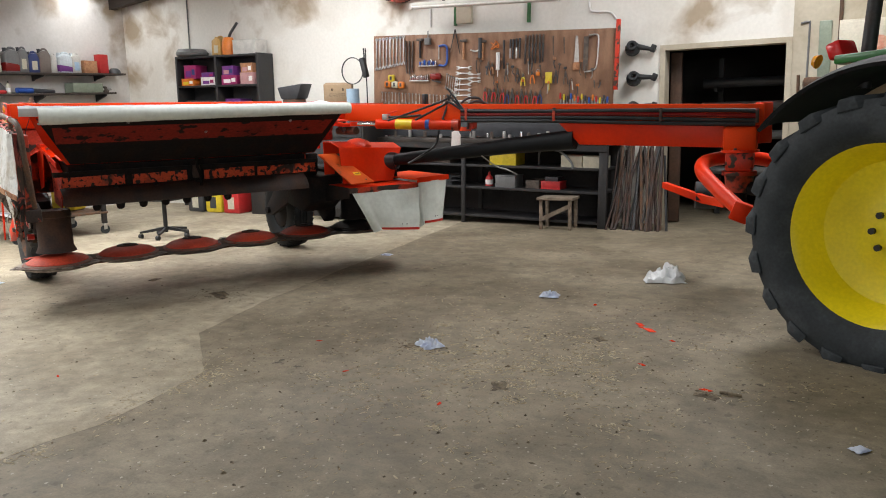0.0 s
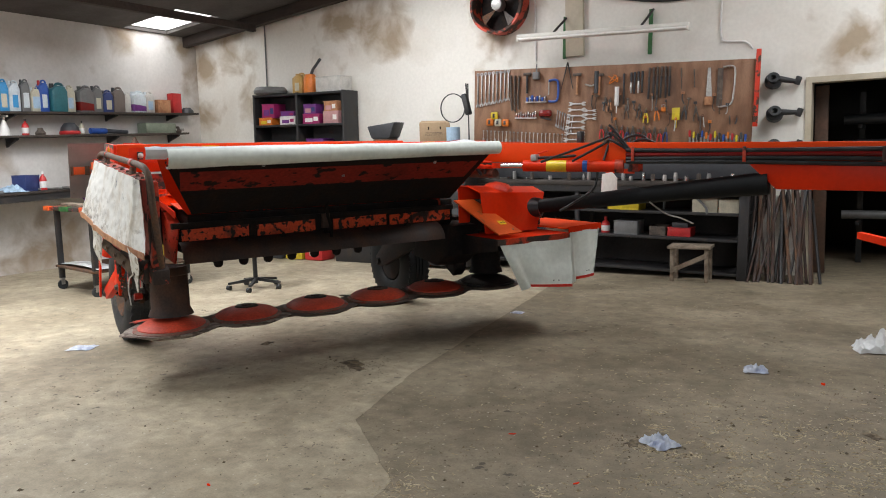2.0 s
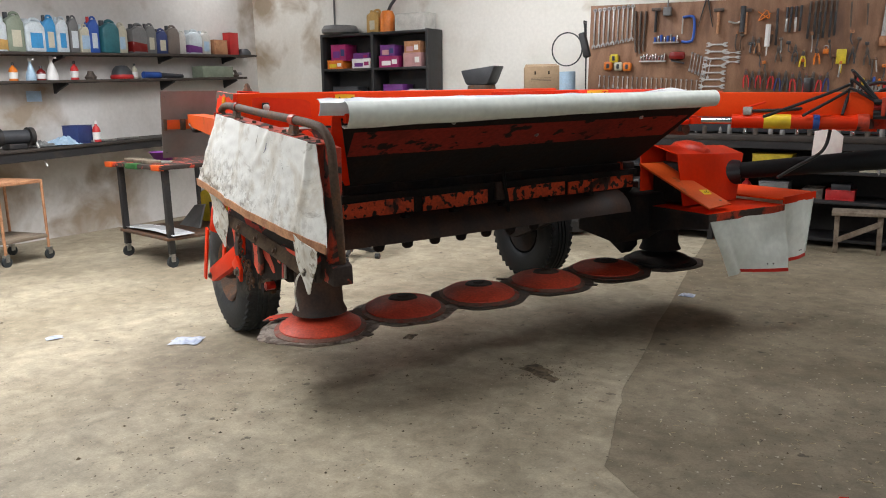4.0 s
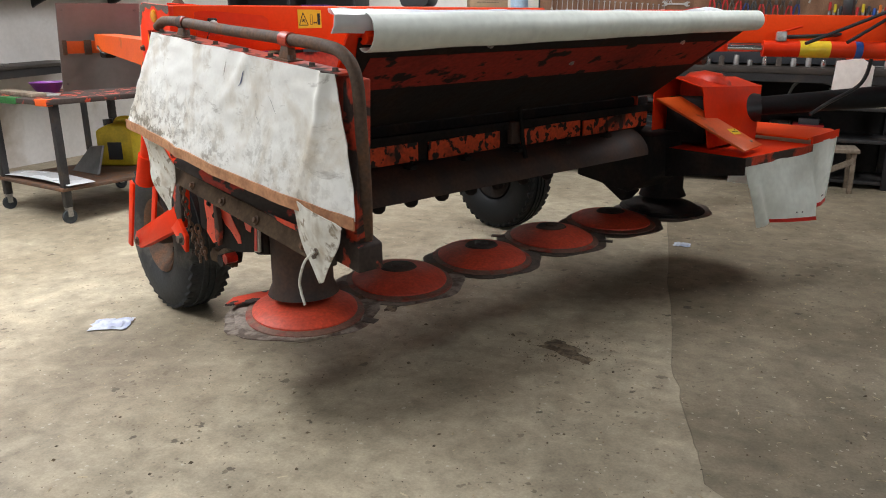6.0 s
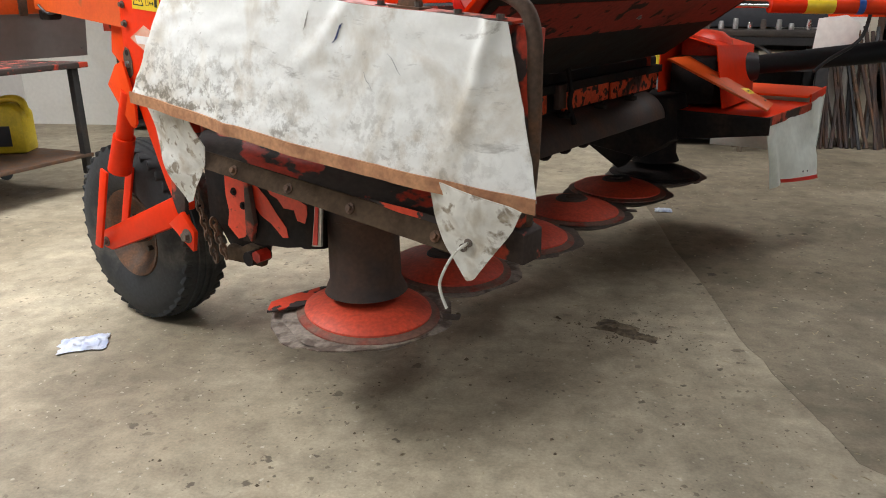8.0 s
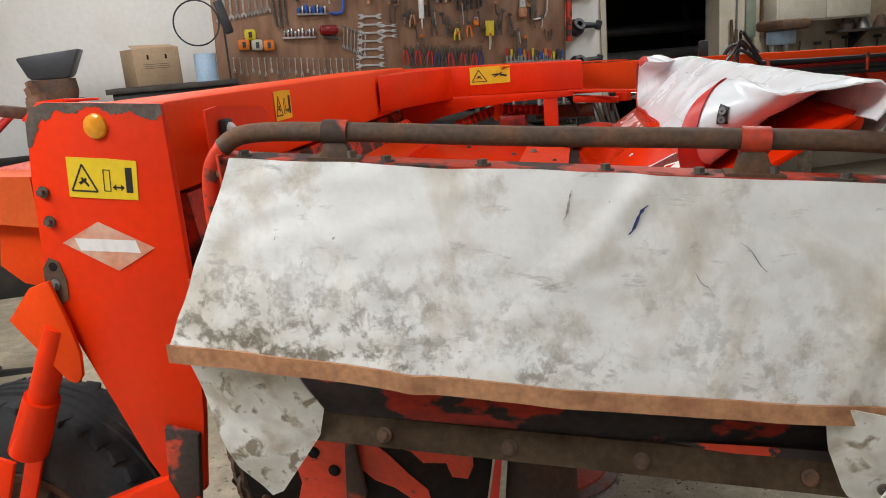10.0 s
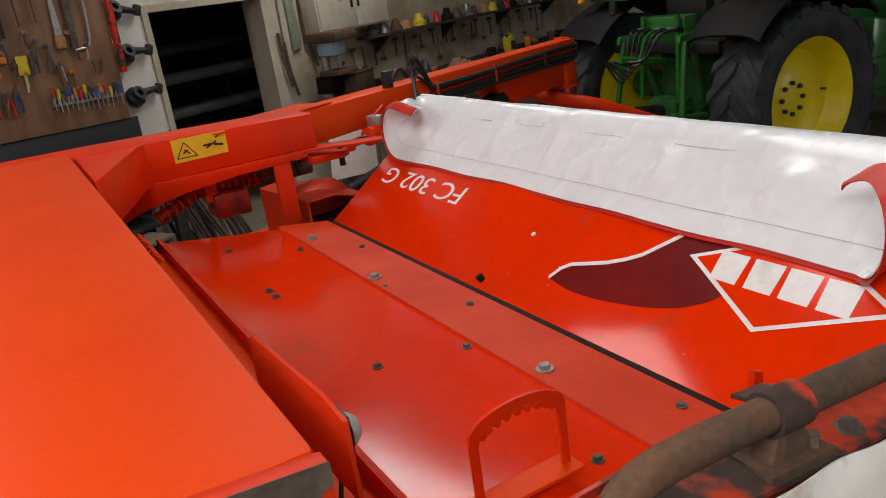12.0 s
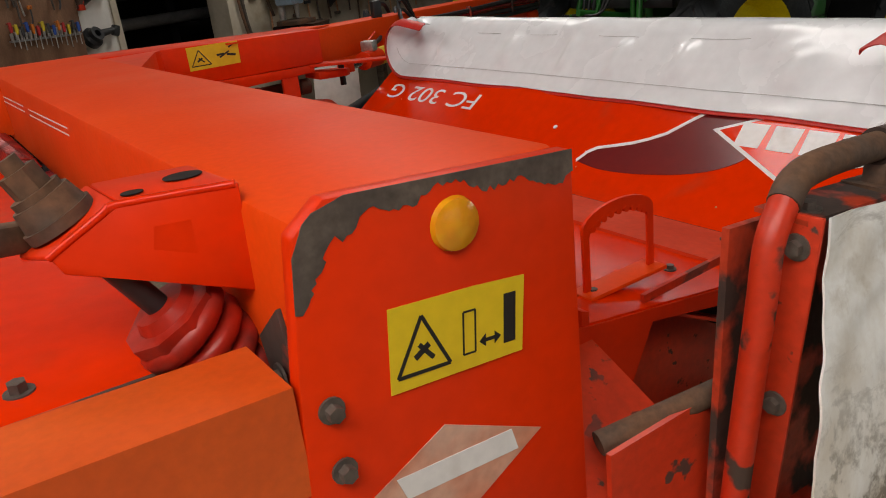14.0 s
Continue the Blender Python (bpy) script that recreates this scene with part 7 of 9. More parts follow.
for s in (1, -1):
    arc_guard("rear_fender", 0.02, s * 0.54, s * 1.21, 0.745, 0.85, 142, 40, 0.02, "fender_black", "black plastic rear fender")
    part("fender_deck", prism(bm_new(), [(-0.42, s * 0.42, 1.56), (0.55, s * 0.42, 1.60), (0.55, s * 0.92, 1.62), (-0.42, s * 0.92, 1.58)], (0, 0, 0.05), 0.01), "green", tractor, "green fender deck")
    arc_guard("front_fender", 2.50, s * 0.62, s * 1.06, 0.57, 0.66, 200, 55, 0.02, "fender_black", "black front fender")
    part("tail_lamp", block(bm_new(), (-0.44, s * 0.80, 1.66), (0.09, 0.18, 0.10), pose(0, 0, 0, 0, -20, 0), 0.02), "lamp_red", tractor, "red tail lamp")
    part("marker_lamp", lathe(bm_new(), [(0, 0.03), (0.03, 0.025), (0.04, 0.0), (0, 0)], pose(-0.50, s * 0.93, 1.60, 0, -70, 0), 16), "amber", tractor, "amber indicator lamp")
    part("lower_link", hose(bm_new(), [(-0.25, s * 0.30, 0.55), (-0.6, s * 0.38, 0.60), (-1.0, s * 0.42, 0.66)], 0.035, 10, 3), "green_dull", tractor, "green lower link")
    part("lift_rod", rod(bm_new(), (-0.62, s * 0.40, 0.60), (-0.52, s * 0.36, 1.22), 0.026), "green", tractor)
    part("lift_arm", prism(bm_new(), [(-0.18, s * 0.30, 1.14), (-0.18, s * 0.30, 1.28), (-0.56, s * 0.36, 1.27), (-0.58, s * 0.36, 1.20)], (0, 0.04, 0), 0.006), "green", tractor)
    part("stabiliser", rod(bm_new(), (-0.28, s * 0.16, 0.62), (-0.80, s * 0.38, 0.62), 0.02), "green", tractor)
    part("lift_cylinder", rod(bm_new(), (-0.22, s * 0.24, 0.62), (-0.40, s * 0.33, 1.20), 0.034), "green_dull", tractor)
    part("cab_post", rod(bm_new(), (-0.40, s * 0.62, 1.45), (-0.32, s * 0.60, 2.75), 0.04), "black_steel", tractor)
    part("cab_post", rod(bm_new(), (1.10, s * 0.62, 1.15), (0.95, s * 0.60, 2.75), 0.04), "black_steel", tractor)
    part("step", prism(bm_new(), [(0.98, s * 0.70, 0.50), (1.22, s * 0.70, 0.46), (1.28, s * 0.70, 1.12), (1.02, s * 0.70, 1.18)], (0, s * 0.26, 0), 0.02), "green", tractor, "green step bracket")
    for z in (0.55, 0.82):
        part("tread", span_box(bm_new(), (0.96, s * 0.72 - (0.24 if s < 0 else 0), z), (1.24, s * 0.72 + (0.24 if s > 0 else 0), z + 0.03), 0.006), "black_steel", tractor)
part("transmission", block(bm_new(), (0.15, 0, 0.80), (0.80, 0.46, 0.62), None, 0.06), "green_dull", tractor, "dusty green transmission housing")
part("axle_trumpet", rod(bm_new(), (0, -0.72, 0.76), (0, 0.72, 0.76), 0.13, n=20), "green_dull", tractor)
part("chassis", span_box(bm_new(), (0.4, -0.22, 0.55), (2.9, 0.22, 0.98), 0.04), "black_steel", tractor)
part("front_axle", rod(bm_new(), (2.50, -0.66, 0.57), (2.50, 0.66, 0.57), 0.09, n=16), "green_dull", tractor)
part("bonnet", prism(bm_new(), [(1.15, -0.34, 0.98), (3.05, -0.34, 0.90), (3.15, -0.34, 1.25), (2.95, -0.34, 1.50), (1.15, -0.34, 1.62)], (0, 0.68, 0), 0.06), "green", tractor, "green bonnet")
part("cab_floor", span_box(bm_new(), (-0.42, -0.62, 1.10), (1.12, 0.62, 1.20), 0.02), "black", tractor)
part("cab_roof", prism(bm_new(), [(-0.55, -0.72, 2.72), (1.15, -0.72, 2.72), (1.05, -0.72, 2.92), (-0.42, -0.72, 2.92)], (0, 1.44, 0), 0.05), "green", tractor, "green cab roof")
part("seat", block(bm_new(), (0.1, 0, 1.45), (0.5, 0.5, 0.4), None, 0.08), "black", tractor)
part("top_link", rod(bm_new(), (-0.28, 0.02, 1.02), (-0.85, 0.05, 1.12), 0.03), "green", tractor)
part("hitch_frame", block(bm_new(), (-0.36, 0, 0.55), (0.2, 0.34, 0.34), None, 0.03), "green_dull", tractor)
part("valve_block", block(bm_new(), (-0.32, 0.0, 1.30), (0.16, 0.5, 0.22), None, 0.02), "green", tractor)
for k in range(6):
    y = -0.22 + 0.088 * k
    part("coupling", rod(bm_new(), (-0.40, y, 1.30), (-0.48, y, 1.31), 0.02, n=12), "steel" if k % 2 else "black", tractor)
    part("rear_hose", hose(bm_new(), [(-0.47, y, 1.31), (-0.62, y * 0.8, 1.28), (-0.72, y * 0.6 + 0.05, 1.10 - 0.04 * k), (-0.85, 0.1 + 0.03 * k, 1.10)], 0.012, 8), "black" if k != 2 else "green", tractor)
for s in (1, -1):
    part("side_pipe", rod(bm_new(), (-0.47, s * 0.22, 0.70), (-0.43, s * 0.20, 1.42), 0.022), "green", tractor)
part("power_shaft", rod(bm_new(), (-0.45, 0, 0.62), (-0.75, 0.0, 0.66), 0.05), "black", tractor)

# ---- small makers ----


def bottle(name, at, w, d, h, colour, label, group, cap="charcoal", shape="can", fill=""):
    b = thing(name, at, label, "bottle", group)
    if shape == "can":
        bm = prism(bm_new(), [(-w / 2, -d / 2, 0), (w / 2, -d / 2, 0), (w / 2, -d / 2, h * 0.72), (w * 0.30, -d / 2, h * 0.90), (-w * 0.12, -d / 2, h * 0.90), (-w / 2, -d / 2, h * 0.76)], (0, d, 0), min(w, d) * 0.12)
        part("body", bm, colour, b)
        part("handle", hose(bm_new(), [(w * 0.44, 0, h * 0.62), (w * 0.44, 0, h * 0.88), (w * 0.28, 0, h * 0.97), (w * 0.02, 0, h * 0.955), (-w * 0.06, 0, h * 0.86)], w * 0.085, 8, 4), colour, b)
        part("cap", rod(bm_new(), (-w * 0.26, 0, h * 0.80), (-w * 0.28, 0, h * 0.97), w * 0.13, n=14), cap, b)
        if fill:
            part("fluid", prism(bm_new(), [(-w * 0.505, -d * 0.505, 0.004), (w * 0.505, -d * 0.505, 0.004), (w * 0.505, -d * 0.505, h * 0.36), (w * 0.1, -d * 0.505, h * 0.40), (-w * 0.505, -d * 0.505, h * 0.44)], (0, d * 1.01, 0), min(w, d) * 0.12), fill, b, "lower part coloured by the fluid inside")
        elif (w > 0.15 or h > 0.33) and colour not in ("teal", "brown_p"):
            k = 0.28 + 0.10 * math.sin(37 * w + 11 * h)
            part("label", span_box(bm_new(), (-w * k, -d / 2 - 0.0015, h * (0.12 + 0.2 * abs(k - 0.28))), (w * k * 1.15, -d / 2 - 0.0002, h * (0.42 + k * 0.5))), {"clear": "sky", "cream_p": "sky", "ice": "azure", "sky": "ice", "blue": "ice", "lemon": "charcoal"}.get(colour, "ice" if k > 0.3 else "cream_p"), b)
    else:
        r = w / 2
        part("body", lathe(bm_new(), [(0, 0), (r, 0), (r, h * 0.22), (r * 0.62, h * 0.52), (r * 0.26, h * 0.74), (r * 0.24, h * 0.84), (0, h * 0.84)] if shape == "spray" else [(0, 0), (r, 0), (r, h * 0.55), (r * 0.75, h * 0.68), (r * 0.3, h * 0.78), (r * 0.3, h * 0.84), (0, h * 0.84)], None, 20), colour, b)
        part("cap", lathe(bm_new(), [(0, h * 0.84), (r * 0.36, h * 0.84), (r * 0.30, h), (0, h)], None, 14), cap, b)
        if shape == "spray":
            part("trigger", block(bm_new(), (0, -r * 0.5, h * 0.93), (r * 0.5, r * 1.7, h * 0.08), None, 0.004), cap, b)
        if shape != "spray":
            part("label", lathe(bm_new(), [(r * 1.005, h * 0.12), (r * 1.01, h * 0.12), (r * 1.01, h * 0.46), (r * 1.005, h * 0.46), (r * 1.005, h * 0.12)], None, 20), "white", b)
    return b


def crate(name, at, s, colour, label, category="box", group="", lid=True):
    b = thing(name, at, label, category, group)
    x, y, z = s
    t = min(x, y) * 0.06
    bm = bm_new()
    span_box(bm, (-x / 2, -y / 2, 0), (x / 2, y / 2, t))
    for lo, hi in (((-x / 2, -y / 2, t), (x / 2, -y / 2 + t, z)), ((-x / 2, y / 2 - t, t), (x / 2, y / 2, z)), ((-x / 2, -y / 2 + t, t), (-x / 2 + t, y / 2 - t, z)), ((x / 2 - t, -y / 2 + t, t), (x / 2, y / 2 - t, z))):
        span_box(bm, lo, hi, t * 0.2)
    part("body", bm, colour, b)
    if lid:
        part("lid", span_box(bm_new(), (-x / 2 - t * 0.3, -y / 2 - t * 0.3, z), (x / 2 + t * 0.3, y / 2 + t * 0.3, z + t * 0.8), t * 0.2), colour, b)
    return b


# ---- west wall: two long shelves of bottles over a bench ----
def west_z(y, z0):
    return z0 + 0.026 * (y - 5.7)


SLOPE = pose(0, 0, 0, 1.5, 0, 0)
for nm, z0, y1 in (("upper", 2.12, 9.72), ("lower", 1.81, 9.5)):
    sh = thing("wall_shelf", pose(XL, 5.7, z0) @ SLOPE, "long dark wooden wall shelf crowded with bottles", "shelf", "long wall shelves")
    part("board", span_box(bm_new(), (0.002, -2.6, -0.03), (0.30, y1 - 5.7, 0.0), 0.003), "shelf", sh)
    for y in (-2.2, -0.6, 1.0, 2.5, 3.6):
        part("bracket", prism(bm_new(), [(0.005, y, -0.03), (0.27, y, -0.03), (0.27, y, -0.055), (0.04, y, -0.13 if nm == "lower" else -0.10), (0.005, y, -0.15 if nm == "lower" else -0.12)], (0, 0.035, 0), 0.003), "black_steel", sh)
TOP = [(5.73, 6.11, 0.34, "ice", "large half-full clear plastic canister of amber oil"), (6.11, 6.31, 0.36, "sage", "sage green plastic oil canister"), (6.31, 6.54, 0.31, "ice", "pale icy blue plastic canister"), (6.55, 6.69, 0.35, "azure", "bright blue and white oil bottle"), (6.69, 6.84, 0.34, "ice", "white and blue plastic oil canister"), (6.86, 6.98, 0.36, "grey", "dark grey plastic oil bottle"), (6.99, 7.12, 0.28, "cream_p", "cream plastic oil bottle"), (7.10, 7.24, 0.36, "blue", "blue oil bottle with red cap"), (7.26, 7.49, 0.33, "teal", "teal plastic oil canister"), (7.46, 7.62, 0.31, "cream_p", "beige plastic oil canister"), (7.67, 7.89, 0.31, "grey", "grey canister with red liquid"), (7.89, 8.05, 0.32, "grey", "grey plastic oil canister"), (8.05, 8.22, 0.27, "navy", "dark blue plastic oil canister"), (8.22, 8.41, 0.31, "brown_p", "brown-grey plastic oil canister"), (8.41, 8.53, 0.26, "clear", "clear plastic bottle, half full"), (8.54, 8.77, 0.27, "ice", "clear canister of purple fluid"), (8.77, 8.94, 0.27, "clear", "clear plastic canister, half full")]
for y0, y1, h, col, words in TOP:
    y = (y0 + y1) / 2
    w = (y1 - y0) * 0.94
    bottle("oil_canister", pose(XL + 0.15, y, west_z(y, 2.122), 1.5, 0, 90), w * 1.06, min(0.2, w * 0.9), h * 1.2, col, words, "bottles on the upper shelf", "scarlet" if "red cap" in words else "ice" if col in ("ice", "clear", "cream_p") else "charcoal", "can", {"large half": "amber_oil", "grey canis": "maroon", "clear cani": "purple"}.get(words[:10], ""))
crate("hollow_box", pose(XL + 0.15, 9.1, west_z(9.1, 2.122)), (0.18, 0.24, 0.19), "hem", "dull yellow-brown box with a round hole", "box")
crate("tall_carton", pose(XL + 0.15, 9.37, west_z(9.37, 2.122)), (0.14, 0.16, 0.30), "scarlet", "tall red and white carton", "box")
solo("cap", lathe(bm_new(), [(0, 0.09), (0.06, 0.085), (0.10, 0.04), (0.11, 0.0), (0, 0)], None, 20), "charcoal", "dark soft cap lying on the shelf", "cap", at=pose(XL + 0.16, 9.60, west_z(9.6, 2.122)))
LOW = [(5.55, "scarlet", 0.10, 0.08, "round", "small red plastic bottle"), (6.17, "tangerine", 0.09, 0.20, "round", "orange plastic bottle with dark cap"), (6.37, "sky", 0.11, 0.25, "spray", "blue and white spray bottle"), (6.49, "maroon", 0.10, 0.16, "round", "brown glass jar with lid"), (6.62, "white", 0.13, 0.27, "spray", "white plastic spray bottle"), (6.90, "scarlet", 0.09, 0.22, "round", "red and white plastic bottle"), (7.72, "cream_p", 0.07, 0.19, "round", "small cream plastic bottle")]
for y, col, w, h, shape, words in LOW:
    bottle("bottle", pose(XL + 0.15, y, west_z(y, 1.812), 1.5, 0, 90), w, w, h, col, words, "bottles on the lower shelf", "white" if shape == "spray" else "charcoal", shape)
hl = thing("welding_helmet", pose(XL + 0.16, 7.53, west_z(7.53, 1.812)), "black and red welding helmet lying on the shelf", "helmet")
part("shell", lathe(bm_new(), [(0, 0.17), (0.07, 0.16), (0.115, 0.10), (0.125, 0.05), (0, 0.05)], None, 24), "charcoal", hl)
part("brim", lathe(bm_new(), [(0, 0.05), (0.13, 0.05), (0.14, 0.025), (0.13, 0.0), (0, 0)], None, 24), "scarlet", hl, "red lower shell")
pt = thing("power_tool", pose(XL + 0.15, 8.0, west_z(8.0, 1.812)), "blue and black angle grinder lying on the shelf", "power tool")
part("body", rod(bm_new(), (0, -0.15, 0.045), (0, 0.10, 0.045), 0.042, n=18), "blue", pt)
part("handle", rod(bm_new(), (0, 0.10, 0.045), (0.02, 0.45, 0.035), 0.034, 0.026, 16), "charcoal", pt)
crate("grey_bin", pose(XL + 0.15, 9.0, west_z(9.0, 1.812)), (0.22, 0.55, 0.15), "sage", "grey-green plastic bin on the shelf", "bin", lid=False)
for k, (y, z0) in enumerate(((9.25, 1.812), (9.38, 1.812), (5.85, 1.812), (7.1, 1.812))):
    g = thing("spare_part", pose(XL + 0.16, y, west_z(y, z0), 0, 0, 40 * k), "greasy dark machine part lying on the shelf", "machine part", "spare parts")
    part("housing", lathe(bm_new(), [(0, 0), (0.06, 0), (0.07, 0.03), (0.045, 0.06), (0.03, 0.10), (0, 0.10)], None, 16), "bare", g)
    part("stub", rod(bm_new(), (0.0, 0.0, 0.05), (0.10, 0.03, 0.05), 0.018), "steel", g)
solo("note", prism(bm_new(), [(0, -0.09, -0.06), (0, 0.09, -0.06), (0, 0.09, 0.06), (0, -0.09, 0.06)], (0.002, 0, 0)), "sky", "pale blue sheet of paper stuck on the wall", "note", at=pose(XL + 0.003, 6.46, 1.66))
wb = thing("wall_bench", pose(XL, 5.7, 0) , "long dark metal bench fixed along the wall", "bench")
part("top", prism(bm_new(), [(0.004, -2.8, 0.98), (0.004, 2.6, 1.12), (0.62, 2.6, 1.12), (0.62, -2.8, 0.98)], (0, 0, 0.03), 0.004), "bench", wb)
part("apron", prism(bm_new(), [(0.59, -2.8, 0.86), (0.59, 2.6, 1.04), (0.59, 2.6, 1.119), (0.59, -2.8, 0.979)], (0.012, 0, 0)), "black_steel", wb)
for y in (-2.6, -0.9, 2.5):
    part("leg", span_box(bm_new(), (0.54, y, 0), (0.59, y + 0.05, 0.98 + 0.026 * (y + 2.8)), 0.004), "black_steel", wb)
vz = lambda y: 1.012 + 0.026 * (y - 2.9)  # noqa: E731
gr = thing("bench_grinder", pose(XL + 0.40, 5.95, vz(5.95)), "black bench grinder with round guards on the bench", "grinder")
part("motor", rod(bm_new(), (0, -0.14, 0.13), (0, 0.14, 0.13), 0.075, n=22), "charcoal", gr)
part("foot", block(bm_new(), (0, 0, 0.03), (0.16, 0.2, 0.06), None, 0.01), "black_steel", gr)
for s in (-1, 1):
    part("guard", rod(bm_new(), (0, s * 0.15, 0.13), (0, s * 0.20, 0.13), 0.10, n=24), "black_steel", gr)
part("lever", rod(bm_new(), (0.05, 0.2, 0.1), (0.16, 0.24, -0.20), 0.012), "steel", gr)
def rag(name, at, s, colour, label, seed, lift=0.28):
    def fn(a, b):
        x, y = (a - 0.5) * s, (b - 0.5) * s * 0.8
        edge = max(abs(a - 0.5), abs(b - 0.5)) * 2
        return Vector((x + 0.1 * s * wave(x, y, 6 / s, seed), y + 0.1 * s * wave(x, y, 6 / s, seed + 1), 0.006 + max(0, (1 - edge ** 3)) * s * lift * (0.6 + 0.9 * wave(x, y, 9 / s, seed + 2))))

    return solo(name, sheet(bm_new(), fn, 22, 22, 0.002), colour, label, "cloth" if "rag" in name else "litter", at=at)


rag("rag", pose(XL + 0.40, 6.50, vz(6.5)), 0.34, "sky", "crumpled blue and white rag on the bench", 3)
rag("rag", pose(XL + 0.36, 6.25, vz(6.25)), 0.26, "grey", "crumpled dark rag on the bench", 8)
crate("blue_carton", pose(XL + 0.36, 6.72, vz(6.72), 0, 0, 20), (0.2, 0.26, 0.20), "navy", "dark blue carton on the bench", "box")
bottle("bottle", pose(XL + 0.45, 6.90, vz(6.9)), 0.09, 0.09, 0.25, "scarlet", "red and white bottle on the bench", "", "white", "round")
for k, y in enumerate((5.45, 7.0, 7.35)):
    solo("steel_offcut", block(bm_new(), (0, 0, 0.012), (0.10, 0.34, 0.022), pose(0, 0, 0, 0, 0, 20 * k - 15), 0.003), "steel" if k else "hem", "flat steel offcut lying on the bench", "offcut", "offcuts", at=pose(XL + 0.40, y, vz(y)))

# trolleys
def caster(parent, x, y, r=0.05):
    c = part("caster", rod(bm_new(), (x - 0.014, y, r), (x + 0.014, y, r), r, n=20), "rubber", parent, "black rubber caster wheel")
    part("fork", prism(bm_new(), [(x - 0.022, y - 0.02, r), (x + 0.022, y - 0.02, r), (x + 0.03, y - 0.02, r * 2.4), (x - 0.03, y - 0.02, r * 2.4)], (0, 0.04, 0)), "steel", c)
    return c


tr = thing("small_trolley", pose(-10.2, 5.45, 0, 0, 0, 8), "small rusty orange two-tier trolley on casters", "trolley")
for x in (-0.28, 0.28):
    for y in (-0.24, 0.24):
        part("leg", rod(bm_new(), (x, y, 0.11), (x, y, 0.80), 0.014), "hem", tr)
        caster(tr, x, y)
for z in (0.22, 0.78):
    part("tray", span_box(bm_new(), (-0.29, -0.25, z), (0.29, 0.25, z + 0.035), 0.006), "hem" if z > 0.5 else "wood", tr)
wt_ = thing("welding_table", pose(-8.75, 6.40, 0, 0, 0, -12), "rusty steel work table on casters", "table")
for x in (-0.48, 0.48):
    for y in (-0.33, 0.72):
        part("leg", span_box(bm_new(), (x - 0.028, y - 0.028, 0.13), (x + 0.028, y + 0.028, 0.93), 0.004), "black_steel", wt_)
        caster(wt_, x, y, 0.055)
part("top", span_box(bm_new(), (-0.56, -0.42, 0.925), (0.56, 0.80, 0.965), 0.004), "red_flaked", wt_, "rusty table top with flakes of red")
part("lower_shelf", span_box(bm_new(), (-0.52, -0.38, 0.26), (0.52, 0.76, 0.285), 0.003), "rust", wt_)
TT = pose(-8.75, 6.40, 0, 0, 0, -12)
for x, y, w, c in ((0.50, -0.40, 0.10, "orange"), (-0.5, -0.41, 0.10, "orange"), (0.02, -0.405, 0.16, "green_dull")):
    part("edge_patch", span_box(bm_new(), (x - w, y - 0.025, 0.918), (x + w * 0.55, y + 0.03, 0.970), 0.003), c, wt_)
bw = thing("plastic_bowl", TT @ pose(-0.20, 0.0, 0.966), "purple plastic bowl of small parts on the table", "bowl")
part("bowl", lathe(bm_new(), [(0, 0.0), (0.08, 0.0), (0.13, 0.08), (0.14, 0.085), (0.125, 0.09), (0.075, 0.012), (0, 0.012)], None, 28), "purple", bw)
solo("plank", span_box(bm_new(), (-0.42, -0.07, 0), (0.3, 0.05, 0.03), 0.003), "wood", "short pale plank lying on the table", "plank", at=TT @ pose(-0.1, -0.24, 0.966, 0, 0, -6))
for k in range(4):
    solo("spanner", block(bm_new(), (0, 0, 0.006), (0.22, 0.022, 0.01), None, 0.003), "steel", "steel spanner lying on the table", "spanner", "spanners on the table", at=TT @ pose(0.02 + 0.05 * k, -0.08 - 0.05 * k, 0.966 if k > 1 else 0.966, 0, 0, 15 * k))
solo("plastic_sheet", sheet(bm_new(), lambda s, t: Vector((-0.6 + 1.15 * s, -0.12 + 0.22 * t, 0.03 * math.sin(2.6 * s))), 16, 3, 0.004), "tarp_new", "curved white plastic panel on the lower shelf", "panel", at=TT @ pose(0, -0.22, 0.294))
solo("bent_sheet", prism(bm_new(), [(-0.1, 0, 0), (0.3, 0, 0), (0.22, 0.12, 0.22), (0.02, 0.12, 0.20)], (0, 0.02, 0.004)), "grey", "bent grey sheet metal on the lower shelf", "panel", at=TT @ pose(-0.12, 0.12, 0.288))
bottle("jerrycan", TT @ pose(-0.14, 0.56, 0.287, 0, 0, 30), 0.34, 0.24, 0.42, "lemon", "yellow oil canister with dark label", "", "charcoal")

# office chair base
ch = thing("chair_base", pose(-7.10, 7.08, 0, 0, 0, 12), "black five-star office chair base without seat", "chair")
part("column", rod(bm_new(), (0, 0, 0.06), (0, 0, 0.45), 0.026, n=16), "black", ch)
part("seat_plate", block(bm_new(), (0, 0, 0.47), (0.36, 0.36, 0.05), None, 0.02), "black", ch)
for k in range(5):
    a = 2 * math.pi * k / 5
    part("foot", prism(bm_new(), [(0, 0, 0.09), (0, 0, 0.13), (0.30 * math.cos(a), 0.30 * math.sin(a), 0.085), (0.30 * math.cos(a), 0.30 * math.sin(a), 0.06)], (-0.03 * math.sin(a), 0.03 * math.cos(a), 0)), "black", ch)
    part("caster", rod(bm_new(), (0.29 * math.cos(a) - 0.02, 0.29 * math.sin(a), 0.027), (0.29 * math.cos(a) + 0.02, 0.29 * math.sin(a), 0.027), 0.027, n=14), "black", ch)

